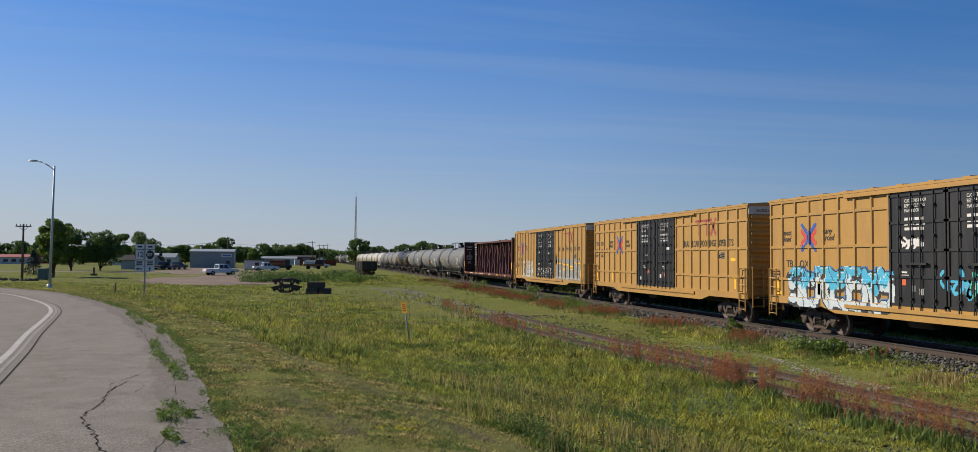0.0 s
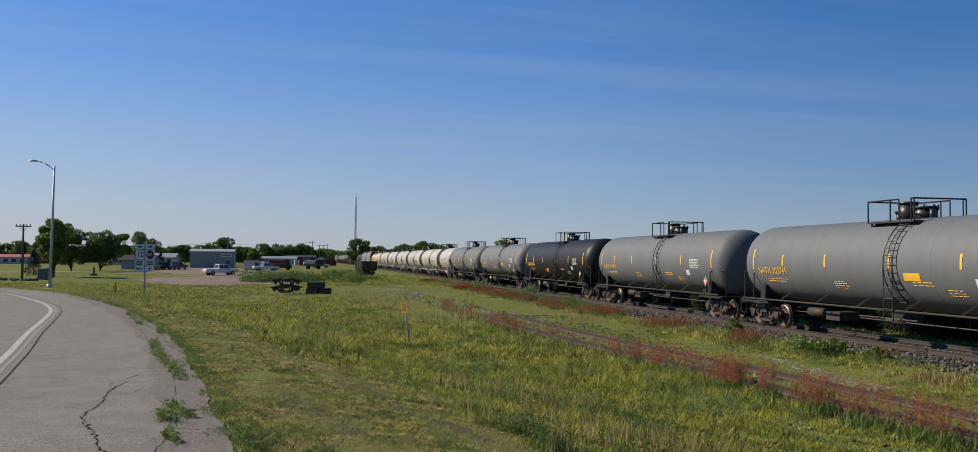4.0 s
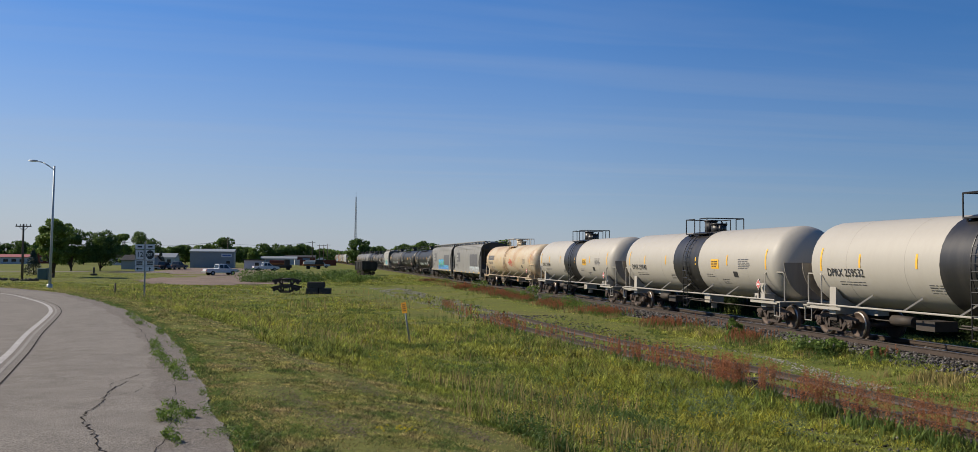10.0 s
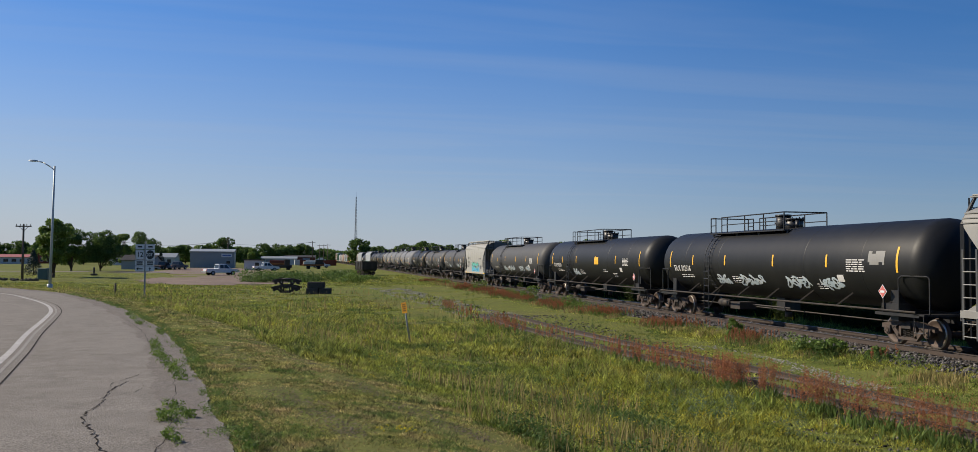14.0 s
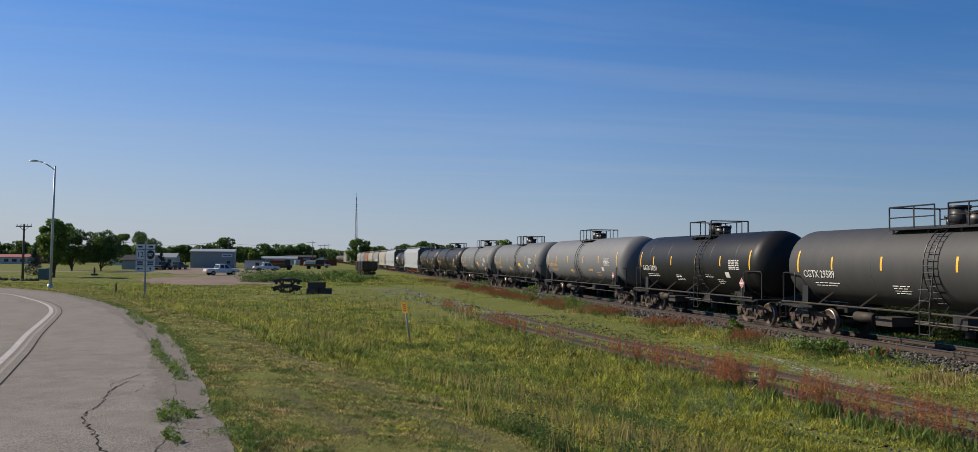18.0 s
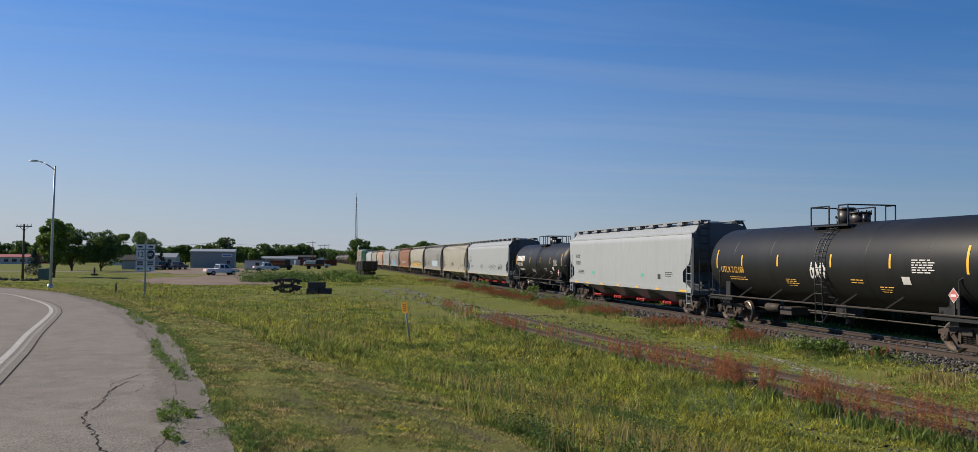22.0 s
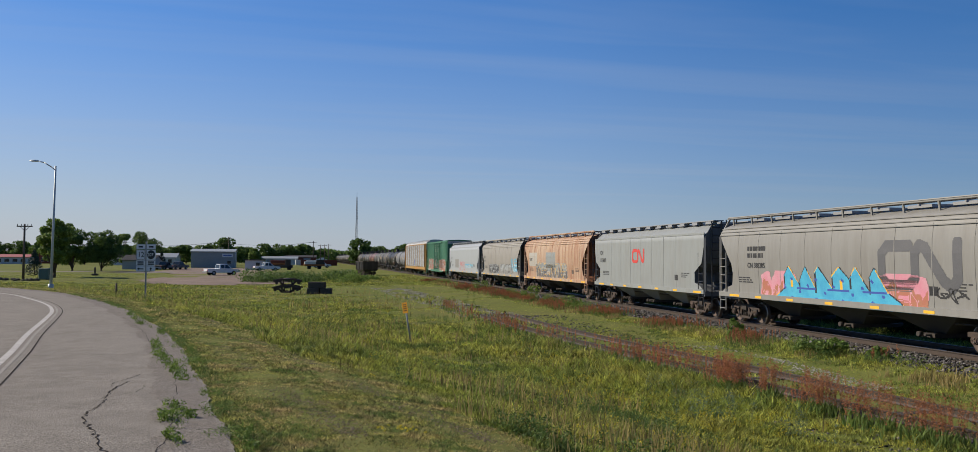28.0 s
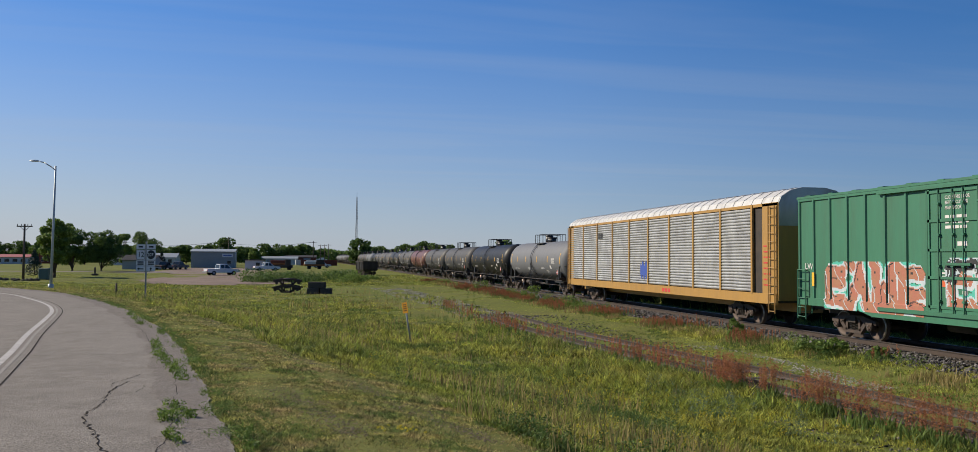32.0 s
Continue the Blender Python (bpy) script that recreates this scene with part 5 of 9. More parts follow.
    couplers(car, length / 2)
    if near:
        for f in (0.06, 0.19, 0.33, 0.48, 0.63, 0.78, 0.93):
            patch("reflector", car, hb - f * 2 * hb, 0.42 if f not in (0.06, 0.93) else 0.8, 1.13, 0.09, lambda y, z: 1.60, "paint_yellow", cell=0.09)
        fine_print(car, hb - 0.10 * 2 * hb, 1.92, 3, 1.2, surf, M["paint_black"], 0.05, seed)
        fine_print(car, hb - 0.84 * 2 * hb, 2.0, 3, 0.9, surf, M["paint_black"], 0.04, seed + 1)
        patch("data_plate", car, hb - 0.79 * 2 * hb, 0.36, 1.66, 0.27, surf, "paint_black", cell=0.09)
    return car, surf, hb


# ---- boxcars ----
POSTS = {}


def boxcar(length, paint, label, door_paint, posts=8, style="ribbed", stripe=None, end_tone=None):
    car = holder("boxcar", label, "boxcar", "cars of the freight train")
    hb = length / 2 - 0.85
    x, top, low = 1.55, 4.98, 1.08
    bm = bmesh.new()
    box(bm, -x, x, -hb, hb, low, top)
    part("body", bm, M[paint], car)
    bm = bmesh.new()
    loft(bm, [[(xx, y, z) for xx, z in ((-x - 0.06, top - 0.05), (-x - 0.06, top + 0.03), (-0.9, top + 0.09), (0, top + 0.11), (0.9, top + 0.09), (x + 0.06, top + 0.03), (x + 0.06, top - 0.05))] for y in (-hb - 0.05, hb + 0.05)], 0, False)
    for k in range(14):
        y = -hb + 0.6 + (2 * hb - 1.2) * k / 13
        bar(bm, (-x, y, top + 0.05), (0, y, top + 0.125), 0.25, 0.03)
        bar(bm, (x, y, top + 0.05), (0, y, top + 0.125), 0.25, 0.03)
    part("roof", bm, M[paint if paint != "yellow" else "yellow"], car)
    dw = 4.9 / 2
    post_y = [hb - 0.08] + [hb - (hb - dw) * k / posts for k in range(1, posts)] + [dw + 0.06]
    post_y = post_y + [-y for y in post_y[::-1]]
    depth = 0.055
    me = POSTS.get(paint)
    if me is None:
        bm = bmesh.new()
        loft(bm, [[(-xx, y, z) for xx, y in ((0, -0.075), (depth, -0.04), (depth, 0.04), (0, 0.075))] for z in (low + 0.15, top - 0.1)], 0, False)
        me = POSTS[paint] = mesh_of("post", bm, M[paint])
    for y in post_y:
        part("post", me, None, car, at=pose(-x, y, 0))
        part("post", me, None, car, at=pose(x, y, 0, 0, 0, 180))
    for sx in (-1, 1):
        bm = bmesh.new()
        a, b = (sx * x, sx * (x + 0.05))
        box(bm, min(a, b), max(a, b), -hb, hb, top - 0.14, top - 0.01)
        part("top_rail", bm, M[paint], car)
        for s0, s1 in ((dw, hb), (-hb, -dw)):
            if style == "panelled":
                for z in (1.92, 3.12, 4.30):
                    bm = bmesh.new()
                    a, b = (sx * x, sx * (x + 0.045))
                    box(bm, min(a, b), max(a, b), s0, s1, z, z + 0.10)
                    part("belt_rail", bm, M[paint], car)
    for sx in (-1, 1):
        bm = bmesh.new()
        pts = [(-hb, 1.32), (hb, 1.32), (hb, 1.05), (hb - 3.4, 1.05), (hb - 4.2, 0.86), (-hb + 4.2, 0.86), (-hb + 3.4, 1.05), (-hb, 1.05)]
        prism(bm, pts, min(sx * (x - 0.02), sx * (x + 0.065)), max(sx * (x - 0.02), sx * (x + 0.065)))
        part("side_sill", bm, M[paint], car)
    # doors: two plug doors on each side with locking bars
    for sx in (-1, 1):
        for k, (a, b) in enumerate(((0.03, dw - 0.03), (-dw + 0.03, -0.03))):
            bm = bmesh.new()
            x0, x1 = sx * x, sx * (x + 0.05)
            box(bm, min(x0, x1), max(x0, x1), a, b, 1.25, top - 0.22)
            for z in (1.3, 2.15, 2.95, 3.8, top - 0.34):
                box(bm, min(x0, sx * (x + 0.085)), max(x0, sx * (x + 0.085)), a, b, z, z + 0.08)
            for yy in (a, b - 0.07):
                box(bm, min(x0, sx * (x + 0.085)), max(x0, sx * (x + 0.085)), yy, yy + 0.07, 1.25, top - 0.22)
            d = part("door", bm, M[door_paint], car, "closed plug door")
            for yy in (a + 0.45, (a + b) / 2 - 0.2, (a + b) / 2 + 0.2, b - 0.45):
                bm = bmesh.new()
                rod(bm, (sx * (x + 0.11), yy, 1.2), (sx * (x + 0.11), yy, top - 0.25), 0.024, 6)
                for z in (1.5, 2.5, 3.4, 4.3):
                    box(bm, min(sx * (x + 0.05), sx * (x + 0.14)), max(sx * (x + 0.05), sx * (x + 0.14)), yy - 0.05, yy + 0.05, z, z + 0.06)
                part("locking_bar", bm, M[door_paint], d)
            bm = bmesh.new()
            box(bm, min(sx * (x + 0.10), sx * (x + 0.16)), max(sx * (x + 0.10), sx * (x + 0.16)), (a + b) / 2 - 0.5, (a + b) / 2 + 0.5, 2.55, 2.62)
            part("door_handle", bm, M[door_paint], d)
        bm = bmesh.new()
        box(bm, min(sx * x, sx * (x + 0.12)), max(sx * x, sx * (x + 0.12)), -dw - 2.2, dw + 2.2, 1.08, 1.20)
        box(bm, min(sx * x, sx * (x + 0.12)), max(sx * x, sx * (x + 0.12)), -dw - 2.2, dw + 2.2, top - 0.2, top - 0.12)
        part("door_track", bm, M[paint], car)
    # corrugated ends
    for sy in (-1, 1):
        bm = bmesh.new()
        zs_ = np.linspace(low + 0.2, top - 0.5, 10)
        for z in zs_:
            loft(bm, [[(xx, sy * (hb + dy), float(z) + dz) for dy, dz in ((0, -0.13), (0.07, -0.05), (0.07, 0.05), (0, 0.13))] for xx in (-x + 0.1, x - 0.1)], 0, False)
        e = part("end", bm, M[end_tone or paint], car)
        bm = bmesh.new()
        box(bm, -x, x, min(sy * hb, sy * (hb + 0.02)), max(sy * hb, sy * (hb + 0.02)), top - 0.40, top - 0.02)
        part("height_band", bm, M["white_roof"], car, "white band with lettering across the end")
        for sx in (-1, 1):
            bm = bmesh.new()
            ladder(bm, sy * (hb - 0.33), sx * (x + 0.12), 0.55, 2.35, 0.5, 0.34, mat=0)
            for z in (1.35, 2.3):
                for w in (-0.25, 0.25):
                    rod(bm, (sx * x, sy * (hb - 0.33) + w, z), (sx * (x + 0.12), sy * (hb - 0.33) + w, z), 0.018, 5)
            part("ladder", bm, M[paint], car)
            bm = bmesh.new()
            ladder(bm, sy * (hb + 0.13), sx * (x - 0.35), 0.7, 2.4, 0.5, 0.34, "x")
            part("ladder", bm, M[paint], car)
        bm = bmesh.new()
        box(bm, -1.3, 1.3, min(sy * hb, sy * (hb + 0.35)), max(sy * hb, sy * (hb + 0.35)), 1.12, 1.16)
        part("end_platform", bm, M["dark_steel"], car)
    words("end_lettering", "EXCESS HEIGHT CAR", 0.15, M["paint_black"], car, pose(-1.2, -hb - 0.026, top - 0.30, 90))
    bm = bmesh.new()
    box(bm, -0.3, 0.3, -hb, hb, 0.72, 1.08)
    for yy in (-3.2, -1.2, 1.2, 3.2):
        box(bm, -1.45, 1.45, yy - 0.06, yy + 0.06, 0.9, 1.08)
    rod(bm, (-0.7, 1.5, 0.75), (-0.7, 2.6, 0.75), 0.18, 10)
    part("underframe", bm, M["dark_steel"], car)
    trucks(car, length / 2 - 3.3)
    couplers(car, length / 2)

    def surf(y, z):
        out = np.full(np.shape(np.asarray(y) + np.asarray(z)), x)
        for p in post_y:
            out = np.where(np.abs(np.asarray(y) - p) < 0.05, x + depth, out)
        inside = (np.abs(np.asarray(y)) < dw)
        out = np.where(inside, x + 0.055, out)
        if style == "panelled":
            for zb in (1.92, 3.12, 4.30):
                out = np.where(~inside & (np.abs(np.asarray(z) - zb - 0.05) < 0.07), np.maximum(out, x + 0.046), out)
        low_ = np.asarray(z) < 1.325
        return np.where(low_ & ~inside, x + 0.066, out)

    return car, surf, hb


# ---- the lumber flat and the auto carrier ----


def centrebeam(length):
    car = holder("centerbeam_flatcar", "empty oxide-red centre-beam lumber flatcar with open truss", "flatcar", "cars of the freight train")
    hb = length / 2 - 0.8
    top = 4.48
    bm = bmesh.new()
    box(bm, -1.45, 1.45, -hb, hb, 1.05, 1.18)
    box(bm, -0.3, 0.3, -hb, hb, 0.65, 1.05)
    part("deck", bm, M["maroon"], car)
    winch = []
    bm = bmesh.new()
    for sx in (-1, 1):
        box(bm, min(sx * 1.38, sx * 1.5), max(sx * 1.38, sx * 1.5), -hb, hb, 0.95, 1.22)
        for k in range(22):
            y = -hb + 0.6 + (2 * hb - 1.2) * k / 21
            winch.append((sx, y))
    part("side_sill", bm, M["maroon"], car)
    bm = bmesh.new()
    rod(bm, (0, -0.16, 0), (0, 0.16, 0), 0.07, 8)
    box(bm, -0.08, 0.06, -0.05, 0.05, -0.09, 0.09)
    winch_me = mesh_of("winch", bm, M["dark_steel"])
    for sx, y in winch:
        part("winch", winch_me, None, car, at=pose(sx * 1.53, y, 1.0))
    bm = bmesh.new()
    box(bm, -0.50, 0.50, -hb + 1.2, hb - 1.2, top - 0.16, top)
    part("top_chord", bm, M["maroon"], car)
    n = 16
    bay = lambda k: -hb + 1.6 + (2 * hb - 3.2) * k / n
    for k in range(n + 1):
        y = bay(k)
        bm = bmesh.new()
        loft(bm, [[(xx, y + yy, z) for xx, yy in ((w, -d), (w, d), (-w, d), (-w, -d))] for z, w, d in ((1.18, 0.20, 0.12), (2.2, 0.16, 0.09), (top - 0.16, 0.14, 0.08))], 0, False)
        box(bm, -0.42, 0.42, y - 0.2, y + 0.2, 1.18, 1.24)
        part("post", bm, M["maroon"], car)
    for k in range(0, n, 2):
        lo_y, hi_y = (bay(k), bay(k + 2)) if k < n // 2 else (bay(k + 2), bay(k))
        bm = bmesh.new()
        bar(bm, (-0.23, lo_y, 1.25), (-0.17, hi_y, top - 0.25), 0.05, 0.10, up=(0, 1, 0))
        box(bm, -0.20, -0.143, hi_y - 0.16, hi_y + 0.16, top - 0.5, top - 0.16)
        part("diagonal_brace", bm, M["maroon"], car)
    for sy in (-1, 1):
        bm = bmesh.new()
        y0, y1 = sorted((sy * hb, sy * (hb - 0.16)))
        box(bm, -1.40, 1.40, y0, y1, 1.18, top + 0.02)
        for xx in (-0.95, -0.35, 0.25, 0.85):
            box(bm, xx, xx + 0.10, min(sy * (hb + 0.10), sy * hb), max(sy * (hb + 0.10), sy * hb), 1.0, top + 0.02)
        # bulkhead and gusset carry their shade in the colour; edge plates stay maroon
        b = part("bulkhead", bm, M["bulkhead"], car, "red steel bulkhead, colour darkened for its shade, with white lettering")
        bm = bmesh.new()
        y0, y1 = sorted((sy * (hb + 0.11), sy * (hb - 0.17)))
        for sx in (-1, 1):
            x0, x1 = sorted((sx * 1.403, sx * 1.45))
            box(bm, x0, x1, y0, y1, 1.0, top + 0.03)
        box(bm, -1.45, 1.45, y0, y1, top + 0.03, top + 0.09)
        part("edge_plate", bm, M["maroon"], b)
        bm = bmesh.new()
        box(bm, -1.456, -1.451, y0 + 0.03, y1 - 0.03, 1.75, 2.35)
        part("reflector", bm, M["paint_yellow"], b)
        bm = bmesh.new()
        y0, y1 = sorted((sy * (hb - 0.162), sy * (hb - 1.5)))
        box(bm, -0.30, 0.30, y0, y1, 1.18, top - 0.162)
        part("gusset", bm, M["bulkhead"], b)
        # loading notes on the inner face
        face = sy * (hb - 0.163)
        rows = ((4.05, 0.8), (3.95, 0.5), (3.72, 0.6), (2.98, 0.6), (2.86, 0.75), (2.74, 0.75), (2.62, 0.6), (2.35, 0.3), (2.25, 0.35), (2.15, 0.5))
        for z, wide in rows:
            bm = bmesh.new()
            high = 0.09 if wide == 0.6 else 0.05
            x = -0.87 - wide / 2
            while x < -0.87 + wide / 2 - 0.04:
                run = 0.03 + 0.05 * ((x * 37 + z * 11) % 1)
                box(bm, x, x + run, min(face, face - sy * 0.004), max(face, face - sy * 0.004), z - high / 2, z + high / 2)
                x += run + 0.022
            part("lettering", bm, M["paint_white"], b)
        bm = bmesh.new()
        for z in (3.15, 3.27, 3.39, 3.51):
            box(bm, -0.92 + 0.1 * (3.4 - z), -0.80 + 0.1 * (3.4 - z), min(face, face - sy * 0.004), max(face, face - sy * 0.004), z, z + 0.025)
        bar(bm, (-0.90, face - sy * 0.003, 3.12), (-0.96, face - sy * 0.003, 3.6), 0.02, 0.004)
        bar(bm, (-0.78, face - sy * 0.003, 3.12), (-0.84, face - sy * 0.003, 3.6), 0.02, 0.004)
        part("pictogram", bm, M["paint_white"], b)
    surf_b = lambda y, z: np.full(np.shape(np.asarray(y) + np.asarray(z)), 0.303)
    fine_print(car, hb - 0.45, 4.2, 9, 1.0, surf_b, M["paint_white"], 0.09, 8, 0.28)
    flat = lambda y, z: np.full(np.shape(np.asarray(y) + np.asarray(z)), 1.50)
    for f in (0.03, 0.16, 0.30, 0.45, 0.60, 0.74, 0.88):
        patch("reflector", car, hb - f * 2 * hb, 0.5, 1.06, 0.14, flat, "paint_yellow", cell=0.07)
    fine_print(car, hb - 4.2, 1.05, 1, 1.2, flat, M["paint_white"], 0.13, 3)
    fine_print(car, hb - 9.0, 1.05, 1, 1.2, flat, M["paint_white"], 0.13, 4)
    patch("data_plate", car, -2.0, 0.3, 0.98, 0.22, flat, "paint_white", cell=0.1)
    trucks(car, length / 2 - 3.1)
    couplers(car, length / 2)
    return car


def autorack(length):
    car = holder("autorack_car", "tall yellow auto carrier with grey perforated side panels and white roof", "autorack", "cars of the freight train")
    hb = length / 2 - 0.6
    x, top, low = 1.55, 4.92, 1.0
    bm = bmesh.new()
    prof = [(-x, low), (-x, top), (-x + 0.12, top + 0.24), (-x + 0.55, top + 0.51), (-0.5, top + 0.62), (0.5, top + 0.62), (x - 0.55, top + 0.51), (x - 0.12, top + 0.24), (x, top), (x, low)]
    loft(bm, [[(a, y, b) for a, b in prof[1:-1]] for y in (-hb, hb)], 0, False)
    for k in range(34):
        y = -hb + 0.5 + (2 * hb - 1.0) * k / 33
        for (a, b), (c, d) in zip(prof[1:-2], prof[2:-1]):
            bar(bm, (a, y, b + 0.01), (c, y, d + 0.01), 0.12, 0.03)
    part("roof", bm, M["white_roof"], car, "white corrugated roof with rounded shoulders")
    bm = bmesh.new()
    box(bm, -x + 0.06, x - 0.06, -hb + 0.05, hb - 0.05, low, top)
    part("inner_body", bm, M["dark_steel"], car)
    bm = bmesh.new()
    for sx in (-1, 1):
        box(bm, min(sx * x, sx * (x + 0.05)), max(sx * x, sx * (x + 0.05)), -hb, hb, low - 0.05, low + 0.35)
        box(bm, min(sx * (x - 0.02), sx * (x + 0.03)), max(sx * (x - 0.02), sx * (x + 0.03)), -hb, hb, top - 0.1, top + 0.02)
    part("side_sill", bm, M["yellow"], car)
    n = 9
    y0, y1 = -hb + 1.9, hb - 0.5
    panel = None
    for k in range(n + 1):
        y = y0 + (y1 - y0) * k / n
        for sx in (-1, 1):
            bm = bmesh.new()
            box(bm, min(sx * (x - 0.04), sx * (x + 0.06)), max(sx * (x - 0.04), sx * (x + 0.06)), y - 0.07, y + 0.07, low + 0.3, top)
            part("post", bm, M["yellow"], car)
    pw = (y1 - y0) / n - 0.14
    bm = bmesh.new()
    rowsn = 26
    for k in range(rowsn):
        z = low + 0.38 + (top - low - 0.5) * k / rowsn
        dz = (top - low - 0.5) / rowsn
        loft(bm, [[(-xx, y, zz_) for xx, zz_ in ((-0.02, z), (0.0, z), (0.035, z + dz * 0.3), (0.035, z + dz * 0.6), (0.0, z + dz * 0.9), (-0.02, z + dz * 0.9))] for y in (-pw / 2, pw / 2)], 0, False)
    panel = mesh_of("panel", bm, M["grate"])
    for k in range(n):
        y = y0 + (y1 - y0) * (k + 0.5) / n
        part("panel", panel, None, car, at=pose(-x, y, 0))
        part("panel", panel, None, car, at=pose(x, y, 0, 0, 0, 180))
    for sy in (-1, 1):
        bm = bmesh.new()
        e0, e1 = sorted((sy * (hb + 0.05), sy * (hb - 0.08)))
        box(bm, -x, x, e0, e1, low + 0.1, top)
        part("end_door", bm, M["yellow"], car)
        bm = bmesh.new()
        e0, e1 = sorted((sy * (hb + 0.06), sy * (hb - 0.08)))
        loft(bm, [[(a * 0.99, y, b) for a, b in [(-x, top - 0.9)] + prof[1:-1] + [(x, top - 0.9)]] for y in (e0, e1)], 0, False)
        part("end_cap", bm, M["grate"], car)
        for sx in (-1, 1):
            bm = bmesh.new()
            ladder(bm, sy * (hb - 0.3), sx * (x + 0.1), 0.6, top - 0.1, 0.45, 0.34)
            part("ladder", bm, M["yellow"], car)
            bm = bmesh.new()
            box(bm, min(sx * x, sx * (x + 0.03)), max(sx * x, sx * (x + 0.03)), min(sy * hb, sy * (hb - 1.1)), max(sy * hb, sy * (hb - 1.1)), low + 0.3, top)
            part("corner_panel", bm, M["yellow"], car)
    bm = bmesh.new()
    box(bm, -0.4, 0.4, -hb, hb, 0.62, 1.0)
    part("underframe", bm, M["yellow"], car)
    flat = lambda y, z: np.full(np.shape(np.asarray(y) + np.asarray(z)), x + 0.04)
    fine_print(car, y1 - 5.6, 3.95, 1, 1.0, flat, M["paint_black"], 0.32, 3)
    patch("emblem", car, y1 - 12.4, 0.95, 1.55, 1.1, flat, "paint_blue", "blue sprayed emblem", cell=0.05, ragged=3)
    for k in range(3):
        patch("logo_block", car, -2.5 - k * 0.35, 0.27, 1.05, 0.22, lambda y, z: np.full(np.shape(np.asarray(y) + np.asarray(z)), x + 0.05), "paint_red", cell=0.09)
    fine_print(car, -hb + 1.0, 3.2, 8, 0.5, lambda y, z: np.full(np.shape(np.asarray(y) + np.asarray(z)), x + 0.03), M["paint_red"], 0.06, 5, 0.22)
    trucks(car, length / 2 - 4.3)
    couplers(car, length / 2)
    return car

# ---- the train, from its front to its rear: each car with the place of its middle at the start ----
TRAIN = []


def add(car, y0, y1):
    TRAIN.append((car, (y0 + y1) / 2))
    return car


PANEL = lambda y, z: 1.552


def in_panels(car, hb, tokens, first, z, size, mat="paint_black", name="reporting_mark", slant=0.0, gap=0.1):
    """Lettering set panel by panel between the posts, so that none is crossed."""
    wide = (hb - 2.45) / 8
    for k, t in enumerate(tokens):
        if t:
            y = (hb - (first + k) * wide if first >= 0 else -2.45 - (k - first - 1) * wide)
            words(name, t, size, M[mat], car, facing(y - gap - 0.02, z, 0), squeeze=min(1.0, (wide - 0.2) / (0.6 * size * len(t))), surf=PANEL, lift=0.008, slant=slant)


def cross_logo(car, y, z, s, surf):
    """A blue cross with red chevrons nested in it."""
    for mt, ln in (("paint_red", [[(0.02 * s, 1.0 * s), (0.40 * s, 0.68 * s), (0.02 * s, 0.36 * s)], [(1.23 * s, 1.0 * s), (0.85 * s, 0.68 * s), (1.23 * s, 0.36 * s)]]),
                   ("paint_blue", [[(0.08 * s, 1.28 * s), (0.53 * s, 0.86 * s), (0.57 * s, 0.68 * s), (0.53 * s, 0.5 * s), (0.08 * s, 0.08 * s)], [(1.17 * s, 1.28 * s), (0.74 * s, 0.86 * s), (0.70 * s, 0.68 * s), (0.74 * s, 0.5 * s), (1.17 * s, 0.08 * s)]])):
        for one in ln:
            painted_lines("emblem", car, y, 1.25 * s, z, 1.4 * s, lambda a, b: surf(a, b) + (0.002 if mt == "paint_blue" else 0), [one], 0.085 * s, mt, "stroke of a red and blue crossed emblem", 0.03)


def door_notes(car, mat="paint_white", seed=1):
    flat = lambda y, z: np.full(np.shape(np.asarray(y) + np.asarray(z)), 1.602)
    r = random.Random(seed)
    for y in (1.75, -0.75):
        for k, t in enumerate(("CLOSE THIS DOOR", "BEFORE CLOSING", "MAIN DOOR")):
            words("door_notice", t, 0.14, M[mat], car, facing(y, 4.45 - k * 0.15, -1.607), squeeze=0.78)
        fine_print(car, y, 3.90, 3, 0.95, flat, M[mat], 0.085, 3, 0.15)
        for k in range(3):
            patch("door_label", car, y - r.uniform(-0.3, 0.9), 0.18, r.uniform(1.55, 2.0), 0.2, flat, ("tag_orange", "paint_white", "paint_grey")[k], cell=0.06)
        patch("door_label", car, y - r.uniform(0.0, 0.7), 0.36, r.uniform(2.75, 3.2), 0.12, flat, mat, cell=0.06)
        fine_print(car, y - r.uniform(-0.2, 0.4), 2.30, 2, 0.5, flat, M[mat], 0.05, seed + 4, 0.1)


